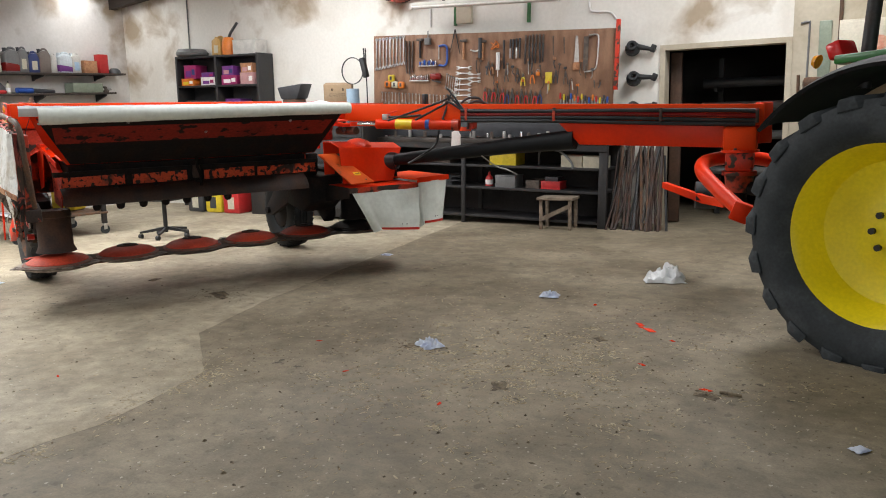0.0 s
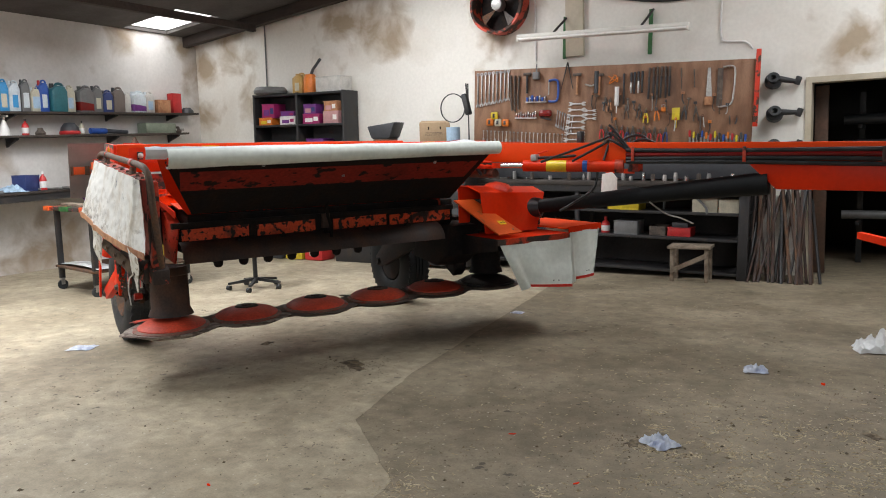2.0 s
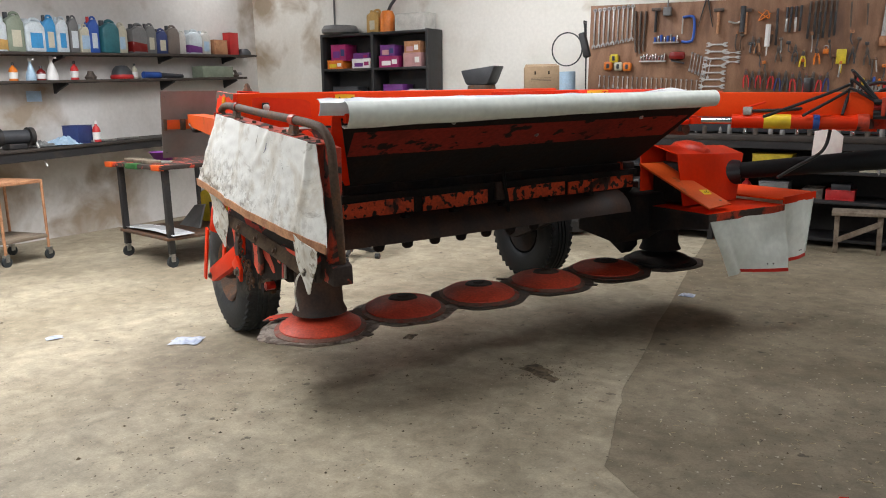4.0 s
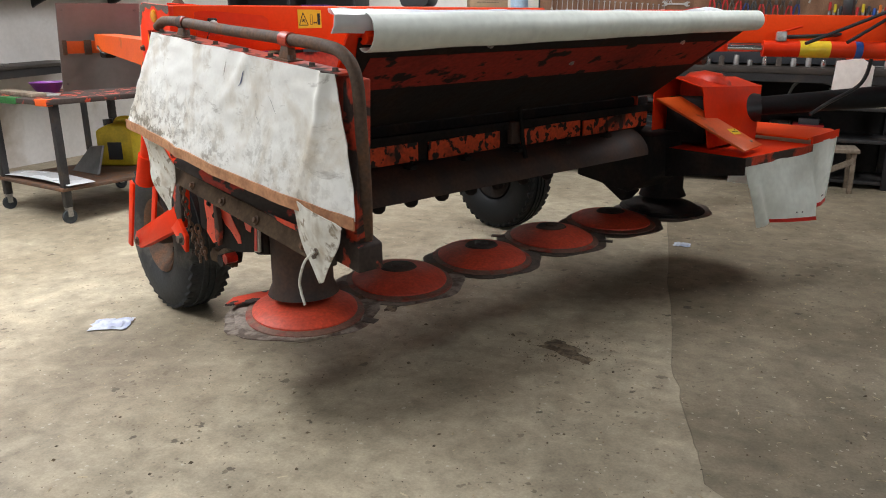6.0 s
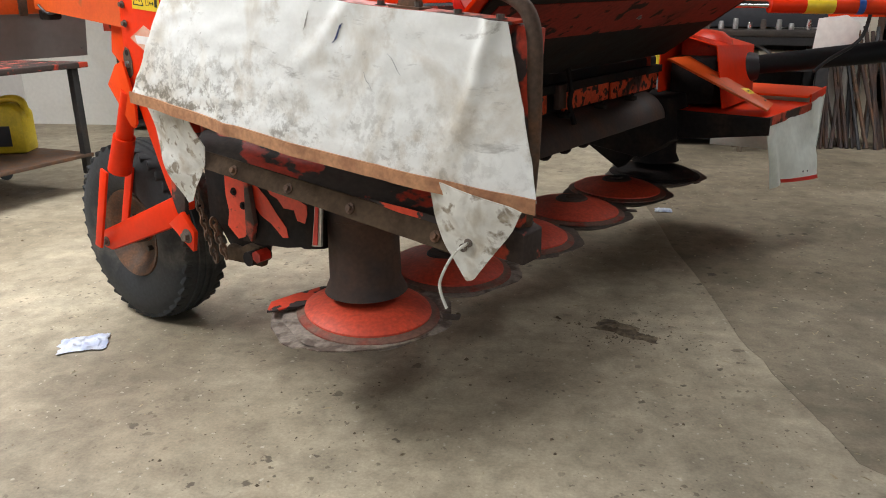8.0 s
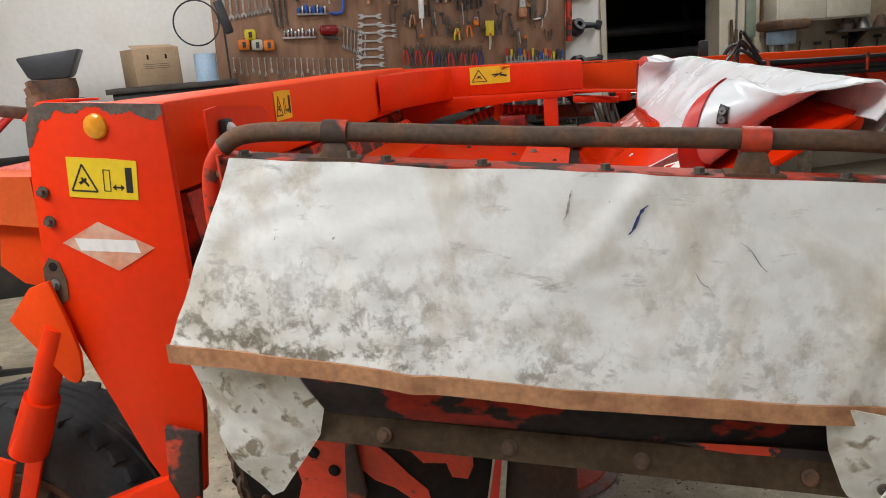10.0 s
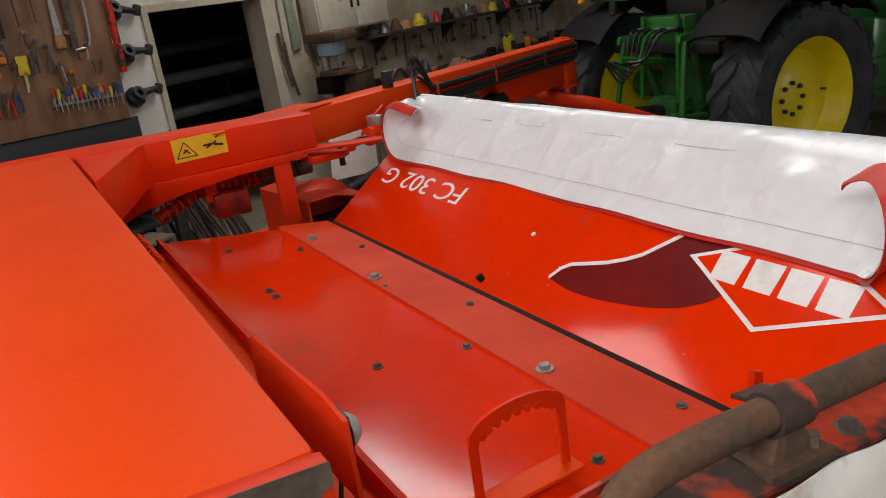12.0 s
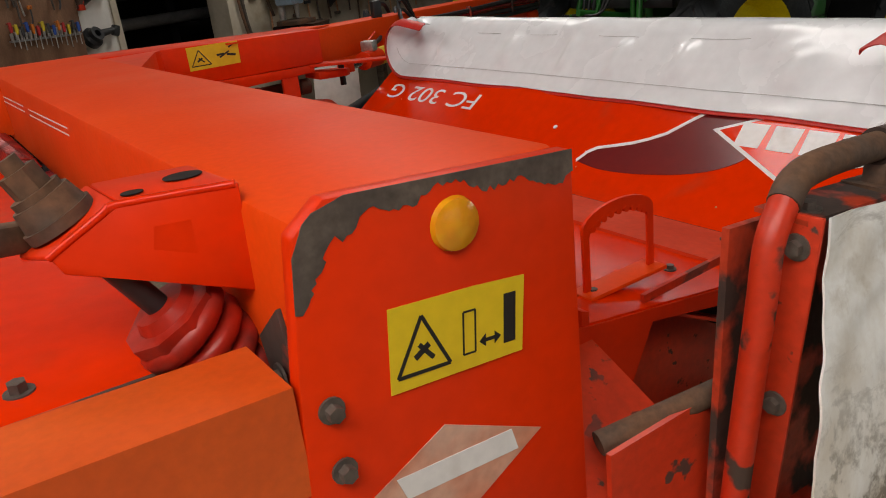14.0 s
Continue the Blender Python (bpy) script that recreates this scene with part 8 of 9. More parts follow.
# ---- north wall, west part: black shelf unit ----
YW = YB - 0.004
su = thing("shelf_unit", pose(-8.72, YW - 0.19, 0, 0, 1.2, 0), "black wooden shelf unit half full of boxes", "shelf unit")
for x in (-0.86, 0.0, 0.86):
    part("side", span_box(bm_new(), (x - 0.02, -0.17, 0.0), (x + 0.02, 0.17, 2.40), 0.003), "black_steel", su)
for z in (0.06, 0.55, 1.02, 1.48, 1.93, 2.38):
    for x0, x1 in ((-0.84, -0.02), (0.02, 0.84)):
        part("shelf", span_box(bm_new(), (x0, -0.17, z - 0.02), (x1, 0.17, z + 0.01), 0.002), "black_steel", su)
part("back", span_box(bm_new(), (-0.85, 0.172, 0.02), (0.85, 0.18, 2.39)), "black_steel", su)
SU = pose(-8.72, YW - 0.19, 0, 0, 1.2, 0)
for x, z, w, h, col, words in ((-0.66, 1.942, 0.26, 0.10, "tangerine", "carton with orange print"), (-0.60, 2.047, 0.24, 0.20, "magenta", "magenta carton with purple lid"), (-0.20, 1.942, 0.32, 0.11, "white", "white and purple carton"), (-0.20, 2.055, 0.28, 0.07, "purple", "flat purple carton"), (0.24, 1.942, 0.30, 0.13, "magenta", "dark magenta carton"), (0.22, 2.075, 0.22, 0.14, "purple", "blue and purple carton"), (0.62, 1.942, 0.28, 0.16, "pink", "pale pink carton"), (0.62, 2.105, 0.24, 0.14, "hem", "brown paper parcel"), (0.30, 1.492, 0.30, 0.22, "purple", "purple carton"), (-0.5, 1.492, 0.4, 0.2, "charcoal", "dark carton"), (0.66, 1.492, 0.2, 0.16, "clear", "clear plastic tub"), (-0.55, 1.032, 0.44, 0.3, "card", "brown carton"), (0.35, 1.032, 0.4, 0.26, "charcoal", "black carton"), (-0.4, 0.562, 0.5, 0.3, "grey", "grey carton"), (0.45, 0.562, 0.4, 0.3, "card", "brown carton")):
    ct = crate("carton", SU @ pose(x, -0.01, z, 0, 0, 4 * math.sin(9 * x)), (w, 0.26, h), col, words + " on the black shelf unit", "box", "cartons on the shelf unit")
    part("print", span_box(bm_new(), (-w * 0.36, -0.1325, h * 0.18), (w * 0.10, -0.131, h * 0.62)), ("white", "lemon", "purple", "pink")[int(abs(x) * 50) % 4], ct, "printed patch")
    part("print", span_box(bm_new(), (w * 0.16, -0.1325, h * 0.30), (w * 0.42, -0.131, h * 0.74)), ("navy", "white", "magenta")[int(abs(x) * 70) % 3], ct, "printed patch")
solo("wheel_cover", lathe(bm_new(), [(0.06, 0.0), (0.20, 0.0), (0.25, 0.03), (0.255, 0.07), (0.22, 0.12), (0.10, 0.13), (0.06, 0.10), (0.06, 0.0)], None, 32), "grey", "grey rubber ring lying on the shelf unit", "wheel", at=SU @ pose(-0.66, 0.0, 2.392))
jg = thing("measuring_jug", SU @ pose(0.14, 0, 2.392), "orange oil jug with black spout on the shelf unit", "jug")
part("body", lathe(bm_new(), [(0, 0), (0.10, 0), (0.10, 0.20), (0.07, 0.27), (0, 0.28)], None, 24), "tangerine", jg)
part("spout", hose(bm_new(), [(0.02, 0, 0.27), (0.06, 0, 0.34), (0.14, 0, 0.42), (0.20, 0, 0.48)], 0.022, 10), "charcoal", jg)
bottle("jug", SU @ pose(-0.06, 0, 2.392), 0.19, 0.15, 0.30, "amber_oil", "amber plastic jug on the shelf unit", "", "amber_oil")
crate("clear_tub", SU @ pose(0.58, 0, 2.392), (0.46, 0.26, 0.20), "clear", "clear plastic tub on the shelf unit", "tub")
for x, col, words in ((-8.42, "lemon", "yellow plastic canister standing on the floor"), (-8.05, "scarlet", "red plastic canister standing on the floor"), (-8.80, "charcoal", "black plastic canister standing on the floor")):
    bottle("floor_canister", pose(x, 9.28, 0), 0.33, 0.30, 0.48, col, words, "canisters on the floor", "charcoal")
mz = thing("machine_part", pose(-7.25, 9.45, 0), "dark engine block with shiny covers on a stand", "machine part")
part("stand", span_box(bm_new(), (-0.45, -0.25, 0.0), (0.45, 0.3, 0.62), 0.01), "black_steel", mz)
part("block", block(bm_new(), (0, 0, 0.85), (0.7, 0.4, 0.44), None, 0.05), "grime_shade", mz)
part("cover", lathe(bm_new(), [(0, 0.05), (0.05, 0.04), (0.07, 0.0), (0, 0)], pose(-0.2, -0.21, 0.95, 90), 18), "chrome", mz)
part("cover", lathe(bm_new(), [(0, 0.05), (0.05, 0.04), (0.07, 0.0), (0, 0)], pose(0.1, -0.21, 0.95, 90), 18), "chrome", mz)
part("pipe", rod(bm_new(), (-0.3, -0.2, 1.10), (0.05, -0.1, 1.42), 0.03), "trim", mz)
solo("round_stand", lathe(bm_new(), [(0.0, 0.0), (0.24, 0.0), (0.24, 0.03), (0.10, 0.06), (0.09, 1.38), (0.15, 1.46), (0.17, 1.56), (0.16, 1.65), (0.0, 1.65)], None, 28), "rust", "rusty round stand with a bulging top", "stand", at=pose(-6.86, 9.32, 0))
solo("black_hopper", prism(bm_new(), [(-0.21, -0.12, 0.17), (-0.15, -0.12, 0.02), (-0.12, -0.12, 0.0), (0.12, -0.12, 0.0), (0.15, -0.12, 0.02), (0.24, -0.12, 0.21)], (0, 0.24, 0), 0.015), "charcoal", "black plastic hopper on a rusty round stand", "hopper", at=pose(-6.86, 9.32, 1.652))
cb = thing("tool_cabinet", pose(-5.94, 9.33, 0), "dark metal tool cabinet with scarred top", "cabinet")
part("body", span_box(bm_new(), (-0.48, -0.26, 0.04), (0.42, 0.26, 1.50), 0.008), "black_steel", cb)
part("top", span_box(bm_new(), (-0.52, -0.30, 1.50), (0.46, 0.27, 1.54), 0.004), "bench", cb)
for z in (0.3, 0.62, 0.94, 1.26):
    part("drawer", span_box(bm_new(), (-0.45, -0.272, z - 0.14), (0.39, -0.26, z + 0.14), 0.003), "charcoal", cb)
bx = thing("cardboard_box", pose(-6.135, 9.40, 1.541, 0, 0, 29), "brown cardboard box, closed, on the tool cabinet", "box")
part("carton", span_box(bm_new(), (-0.19, -0.12, 0), (0.19, 0.12, 0.285), 0.004), "card", bx)
part("flap", prism(bm_new(), [(-0.19, -0.12, 0.285), (0.19, -0.12, 0.285), (0.165, -0.01, 0.31), (-0.17, -0.01, 0.315)], (0, 0, 0.003)), "card", bx)
for x in (-0.075, 0.075):
    part("hand_hole", span_box(bm_new(), (x - 0.008, -0.1215, 0.20), (x + 0.008, -0.1203, 0.235)), "grime_shade", bx)
for z in (0.13, 0.145, 0.16):
    part("printed_line", span_box(bm_new(), (-0.12, -0.1212, z), (0.10, -0.1203, z + 0.004)), "bare", bx)
solo("paper_roll", lathe(bm_new(), [(0.02, 0), (0.085, 0), (0.085, 0.21), (0.02, 0.21), (0.02, 0)], None, 28), "sky", "roll of blue paper towel on the tool cabinet", "paper roll", at=pose(-5.71, 9.14, 1.541))
hk = thing("cable_loop", pose(-5.735, 9.20, 1.985), "black cable loop and inspection lamp hung on a thin post", "cable")
part("post", rod(bm_new(), (0.20, 0.02, -0.444), (0.20, 0.02, 0.28), 0.008, n=8), "black_steel", hk)
part("cable", lathe(bm_new(), [(0.165, -0.006), (0.177, -0.006), (0.177, 0.006), (0.165, 0.006), (0.165, -0.006)], pose(0, -0.012, 0, 90), 36), "black", hk)
part("lamp", block(bm_new(), (0.21, -0.04, 0.03), (0.07, 0.07, 0.26), pose(0, 0, 0, 0, -14, 0), 0.015), "black", hk)
part("hook", rod(bm_new(), (0.21, -0.03, 0.16), (0.19, -0.01, 0.28), 0.01), "black", hk)

# ---- tool board over the work bench ----
BL, BR = Vector((-5.83, 0, 2.50)), Vector((-2.42, 0, 2.375))
BSL = math.degrees(math.atan2(BR.z - BL.z, BR.x - BL.x))
BM = pose(-5.60, 9.53, 2.445, 0, 0, 4.3) @ pose(0, 0, 0, 0, -BSL, 0) @ Matrix.Scale(0.956, 4)  # x along the board, z up from its top edge
bd = thing("tool_board", BM, "oil-darkened plywood tool board on the wall", "tool board")
part("panel", span_box(bm_new(), (0, -0.012, -1.12), (3.41, 0.012, 0.0), 0.003), "board", bd)
for x in (0.3, 1.7, 3.1):
    part("batten", span_box(bm_new(), (x, 0.013, -1.1), (x + 0.06, 0.30, -0.02)), "wood", bd)
KX, KY, X0 = 1 / 280.0, 1 / 318.0, 131


def at_board(px, py, turn=0.0):
    a = (px - X0) * KX
    return BM @ pose(a, -0.0135, -(py - 258 + 53 * (px - X0) / 955) * KY, 0, turn, 0)


def tool(name, at, bmp, label, group="tools on the board"):
    """bmp: list of (part name, mesh, material)."""
    nail(bmp[0][1])
    if len(bmp) == 1:
        return solo(name, bmp[0][1], bmp[0][2], label, name.replace("_", " "), group, at=at)
    t = thing(name, at, label, name.replace("_", " "), group)
    for nm, b, m_ in bmp:
        part(nm, b, m_, t)
    return t


def nail(b):
    return rod(b, (0, 0.003, -0.012), (0, -0.034, -0.010), 0.004, n=6)


def spanner_mesh(L, w=0.016):
    b = bm_new()
    prism(b, [(-w * 0.4, -0.014, -0.02), (w * 0.4, -0.014, -0.02), (w * 0.4, -0.014, -L + 0.03), (-w * 0.4, -0.014, -L + 0.03)], (0, 0.007, 0), 0.0015)
    lathe(b, [(w * 0.5, -0.007), (w * 1.05, -0.007), (w * 1.05, 0.005), (w * 0.5, 0.005), (w * 0.5, -0.007)], pose(0, -0.01, -0.012, 90), 14)
    prism(b, [(-w * 0.5, -0.015, -L + 0.035), (-w * 1.2, -0.015, -L + 0.012), (-w * 1.0, -0.015, -L - 0.012), (-w * 0.45, -0.015, -L - 0.006), (-w * 0.4, -0.015, -L + 0.01), (w * 0.4, -0.015, -L + 0.01), (w * 0.45, -0.015, -L - 0.006), (w * 1.0, -0.015, -L - 0.012), (w * 1.2, -0.015, -L + 0.012), (w * 0.5, -0.015, -L + 0.035)], (0, 0.009, 0))
    return b


def open_spanner_mesh(L, w):
    """Double open-ended spanner hanging down from its upper jaw."""
    b = bm_new()
    prism(b, [(-w * 0.4, -0.014, -0.03), (w * 0.4, -0.014, -0.03), (w * 0.4, -0.014, -L + 0.03), (-w * 0.4, -0.014, -L + 0.03)], (0, 0.007, 0), 0.0015)
    for z, k in ((0.0, 1), (-L, -1)):
        jaw = [(-0.45, -0.04), (-1.15, -0.018), (-1.05, 0.010), (-0.55, 0.016), (-0.42, -0.004), (0.42, -0.004), (0.55, 0.016), (1.05, 0.010), (1.15, -0.018), (0.45, -0.04)]
        prism(b, [(x * w, -0.015, z + k * dz) for x, dz in jaw][::k], (0, 0.008, 0))
    return b


for k, px in enumerate((146, 161, 176, 191, 206, 221, 236, 251, 265)):
    tool("spanner", at_board(px, 270 - 2 * k), [("spanner", spanner_mesh(0.42 - 0.006 * k, 0.020), "steel")], "long steel combination spanner hung on the tool board", "long spanners")
for k, (px, L) in enumerate(((275, 0.44), (291, 0.45), (307, 0.42))):
    tool("pry_bar", at_board(px, 275, 2 * k - 2), [("bar", hose(bm_new(), [(0, -0.015, 0), (0, -0.018, -L * 0.8), (0.012, -0.02, -L)], 0.011, 8, 3), "bare")], "dark steel pry bar hung on the tool board")
for k, px in enumerate((338, 520, 597)):
    tool("hammer", at_board(px, 262), [("handle", rod(bm_new(), (0, -0.02, -0.04), (0, -0.02, -0.26), 0.014, n=10), "hem" if k else "black"), ("head", block(bm_new(), (0, -0.022, -0.02), (0.10, 0.03, 0.034), None, 0.005), "bare")], "hammer with dark head hung on the tool board", "hammers")
gc = bm_new()
hose(gc, [(-0.06, -0.02, -0.03), (0.02, -0.02, -0.02), (0.06, -0.02, -0.06), (0.06, -0.02, -0.24), (0.02, -0.02, -0.285), (-0.06, -0.02, -0.28)], 0.014, 8, 5)
tool("clamp", at_board(435, 283), [("frame", gc, "blue"), ("screw", rod(bm_new(), (-0.06, -0.02, -0.02), (-0.06, -0.02, -0.20), 0.008, n=8), "steel")], "blue G-shaped screw clamp hung on the tool board")


def rail(px, py, w, n, material, words, head="chrome"):
    t = thing("socket_rail", at_board(px, py), words, "socket rail", "tools on the board")
    part("rail", span_box(bm_new(), (-w / 2, -0.035, -0.015), (w / 2, 0.0, 0.0)), "steel", t)
    for i in range(n):
        x = -w / 2 + w * (i + 0.5) / n
        part("socket", lathe(bm_new(), [(0, 0.0), (0.011, 0.0), (0.014, 0.03), (0.014, 0.05 + 0.012 * (i % 3)), (0, 0.05 + 0.012 * (i % 3))], pose(x, -0.02, 0.0), 12), head if material == "mix" and i % 3 else ("blue" if material == "blue" and i % 2 == 0 else head), t)


rail(372, 375, 0.27, 8, "blue", "rail of blue and chrome sockets on the tool board")
rail(335, 440, 0.29, 9, "mix", "rail of chrome sockets on the tool board")
rail(985, 500, 0.64, 16, "mix", "rail of screwdrivers and bits on the tool board", "steel")
for i in range(14):
    px = 900 + i * 13
    tool("screwdriver", at_board(px, 462 + 5 * (i % 3)), [("grip", lathe(bm_new(), [(0, 0), (0.012, -0.005), (0.014, -0.04), (0.010, -0.075), (0, -0.08)], pose(0, -0.035, 0), 10), ("scarlet", "lemon", "charcoal", "blue", "tangerine")[i % 5]), ("blade", rod(bm_new(), (0, -0.035, -0.08), (0, -0.035, -0.18), 0.004, n=6), "steel")], "screwdriver in the rail on the tool board", "screwdrivers")
tool("mallet", at_board(410, 405), [("head", block(bm_new(), (0.0, -0.05, -0.05), (0.17, 0.07, 0.09), None, 0.03), "maroon"), ("strap", rod(bm_new(), (-0.06, -0.05, -0.1), (0.08, -0.05, -0.13), 0.01), "charcoal")], "dark red tool pouch hung on the tool board")
for k, (px, py, col) in enumerate(((215, 425, "lemon"), (198, 452, "tangerine"), (258, 452, "tangerine"), (230, 452, "cream_p"))):
    tool("tape_measure", at_board(px, py), [("case", block(bm_new(), (0, -0.03, -0.04), (0.10, 0.05, 0.095), None, 0.022), col), ("clip", block(bm_new(), (0, -0.056, -0.04), (0.03, 0.006, 0.05), None, 0.002), "charcoal")], ("yellow" if col == "lemon" else "orange" if col == "tangerine" else "cream") + " tape measure on the tool board", "tape measures")
ca = bm_new()
for s in (-1, 1):
    rod(ca, (0, -0.015, 0), (s * 0.075, -0.015, -0.32), 0.009, 0.004, 8)
tool("dividers", at_board(484, 222), [("dividers", ca, "black_steel")], "large black dividers hung on the tool board")
gg = [("barrel", rod(bm_new(), (0.0, -0.03, 0.0), (0.0, -0.03, -0.26), 0.026, n=14), "charcoal"), ("lever", hose(bm_new(), [(0.0, -0.03, -0.14), (-0.06, -0.03, -0.17), (-0.14, -0.03, -0.15)], 0.010, 8), "steel")]
tool("grease_gun", at_board(588, 255), gg, "black grease gun hung on the tool board")
tool("string_bundle", at_board(645, 262), [("loop", hose(bm_new(), [(-0.06, -0.02, -0.03), (0.05, -0.02, -0.10), (0.02, -0.02, -0.02), (-0.05, -0.02, -0.12), (0.06, -0.02, -0.05)], 0.006, 6), "tangerine")], "tangle of orange string hung on the tool board")
tool("sealant_tube", at_board(659, 312), [("tube", rod(bm_new(), (0, -0.03, 0), (0, -0.03, -0.22), 0.026, n=16), "white"), ("nozzle", rod(bm_new(), (0, -0.03, -0.22), (0, -0.03, -0.31), 0.009, 0.004, 8), "white")], "white sealant tube hung on the tool board")
for k, (px, py, L) in enumerate(((680, 262, 0.36), (705, 258, 0.24), (716, 256, 0.25), (728, 254, 0.25), (741, 252, 0.25), (764, 240, 0.36), (777, 238, 0.37), (790, 236, 0.37), (803, 235, 0.36), (816, 234, 0.36), (829, 234, 0.34))):
    tool("file", at_board(px, py, (k % 3) - 1), [("grip", rod(bm_new(), (0, -0.018, 0), (0, -0.018, -0.11), 0.013, 0.011, 10), "charcoal" if k < 5 else "bare"), ("blade", span_box(bm_new(), (-0.011, -0.022, -L), (0.011, -0.014, -0.11), 0.001), "steel" if k in (1, 3) else "black_steel")], "file with dark handle hung on the tool board", "files")
hs = hose(bm_new(), [(-0.06, -0.02, -0.01), (0.03, -0.02, 0.0), (0.065, -0.02, -0.05), (0.06, -0.02, -0.30), (0.03, -0.02, -0.42), (-0.10, -0.02, -0.45)], 0.010, 8, 5)
tool("hacksaw", at_board(1010, 232), [("frame", hs, "steel"), ("blade", span_box(bm_new(), (-0.12, -0.022, -0.435), (-0.06, -0.016, -0.02)), "bare")], "hacksaw with bright frame hung on the tool board")
tool("handsaw", at_board(952, 238), [("blade", prism(bm_new(), [(-0.02, -0.015, 0), (0.01, -0.015, 0), (0.035, -0.015, -0.32), (-0.03, -0.015, -0.32)], (0, 0.003, 0)), "steel"), ("grip", block(bm_new(), (0, -0.02, -0.37), (0.09, 0.03, 0.10), None, 0.02), "hem")], "handsaw with wooden grip hung on the tool board")
for i in range(7):
    tool("spanner", at_board(548, 378 + 23 * i, 90), [("spanner", open_spanner_mesh(0.19 + 0.009 * i, 0.021), "steel_bright")], "bright open spanner in a stack on the tool board", "stacked spanners")
for i in range(3):
    tool("spanner", at_board(586, 403 + 15 * i, 90), [("spanner", open_spanner_mesh(0.13, 0.013), "steel_bright")], "small open spanner in a stack on the tool board", "stacked spanners")


def pliers(px, py, col, L=0.2, words="pliers hung on the tool board"):
    b = bm_new()
    for s in (-1, 1):
        hose(b, [(s * 0.006, -0.02, -0.06), (s * 0.022, -0.02, -0.11), (s * 0.026, -0.02, -L)], 0.0085, 7, 3)
    j = bm_new()
    prism(j, [(-0.006, -0.026, 0), (0.006, -0.026, 0), (0.018, -0.026, -0.045), (0.01, -0.026, -0.075), (-0.01, -0.026, -0.075), (-0.018, -0.026, -0.045)], (0, 0.012, 0), 0.002)
    tool("pliers", at_board(px, py, 4 * math.sin(px)), [("grip", b, col), ("jaw", j, "bare")], words, "pliers")


for k in range(13):
    col = ("scarlet", "charcoal", "scarlet", "bare", "scarlet", "navy", "charcoal")[k % 7]
    pliers(608 + 18 * k, 455 + 6 * (k % 2) - 0.01 * k, col, 0.19, ("red" if col == "scarlet" else "dark") + "-handled pliers hung on the tool board")
for k, (px, py, col) in enumerate(((620, 350, "charcoal"), (636, 352, "hem"), (690, 376, "bare"), (735, 372, "charcoal"), (757, 388, "lemon"), (790, 378, "tangerine"), (718, 470, "bare"), (880, 372, "charcoal"), (915, 375, "bare"))):
    pliers(px, py, col, 0.17, ("yellow" if col == "lemon" else "orange" if col == "tangerine" else "dark") + "-handled cutters hung on the tool board")
tool("padlock", at_board(813, 375), [("case", block(bm_new(), (0, -0.02, -0.05), (0.05, 0.03, 0.05), None, 0.008), "tangerine"), ("shackle", hose(bm_new(), [(-0.015, -0.02, -0.03), (-0.015, -0.02, 0.0), (0.015, -0.02, 0.0), (0.015, -0.02, -0.03)], 0.005, 6), "steel")], "orange padlock hung on the tool board")
tool("yellow_tag", at_board(853, 383), [("tag", span_box(bm_new(), (-0.045, -0.02, -0.14), (0.045, -0.012, 0.0), 0.004), "lemon"), ("tail", span_box(bm_new(), (-0.012, -0.02, -0.23), (0.014, -0.014, -0.14)), "lemon")], "bright yellow plastic tag hung on the tool board")
for i in range(22):
    px = 170 + 15 * i
    tool("small_spanner", at_board(px, 497 - 0.02 * i), [("spanner", spanner_mesh(0.13 + 0.03 * ((i * 7) % 3) / 2, 0.009), "steel")], "small steel spanner in a row on the tool board", "small spanners")
for i in range(7):
    tool("spanner", at_board(452 + 9 * i, 405 + 4 * i, 6), [("spanner", spanner_mesh(0.20, 0.010), "steel")], "slim steel spanner hung on the tool board", "slim spanners")
random.seed(17)
for k in range(24):
    px, py = 575 + 20 * k + random.uniform(-5, 5), (330, 345, 362, 405, 420)[k % 5] + random.uniform(-8, 8)
    L = random.uniform(0.10, 0.20)
    hk = hose(bm_new(), [(0, -0.02, 0), (random.uniform(-0.01, 0.01), -0.02, -L * 0.5), (0.0, -0.02, -L * 0.8), (random.uniform(-0.03, 0.03), -0.02, -L)], random.uniform(0.005, 0.009), 7, 3)
    tool("hook_tool", at_board(px, py, random.uniform(-8, 8)), [("shank", hk, ("bare", "rust", "steel", "charcoal")[k % 4]), ("head", block(bm_new(), (0, -0.022, -0.012), (random.uniform(0.02, 0.045), 0.016, 0.03), None, 0.004), ("hem", "bare", "charcoal", "rust", "tangerine")[k % 5])], "small worn hand tool hung on the tool board", "small hung tools")
tool("switch_box", at_board(372, 262), [("box", block(bm_new(), (0, -0.03, -0.04), (0.08, 0.05, 0.09), None, 0.006), "grey"), ("cable", rod(bm_new(), (0, -0.02, 0.0), (0, -0.02, 0.10), 0.008, n=8), "grey")], "grey electrical switch box on the tool board")
for px, py, L in ((930, 410, 0.30), (1018, 405, 0.10), (865, 240, 0.24), (905, 245, 0.2)):
    tool("chisel", at_board(px, py), [("shank", rod(bm_new(), (0, -0.02, 0), (0.01, -0.02, -L), 0.009, 0.006, 8), "bare")], "dark steel chisel hung on the tool board", "chisels")
solo("spirit_level", span_box(bm_new(), (-0.025, -0.05, -0.72), (0.025, -0.005, 0.12), 0.004), "red_chip", "red spirit level standing at the end of the tool board", "spirit level", at=BM @ pose(3.44, 0, -0.02))
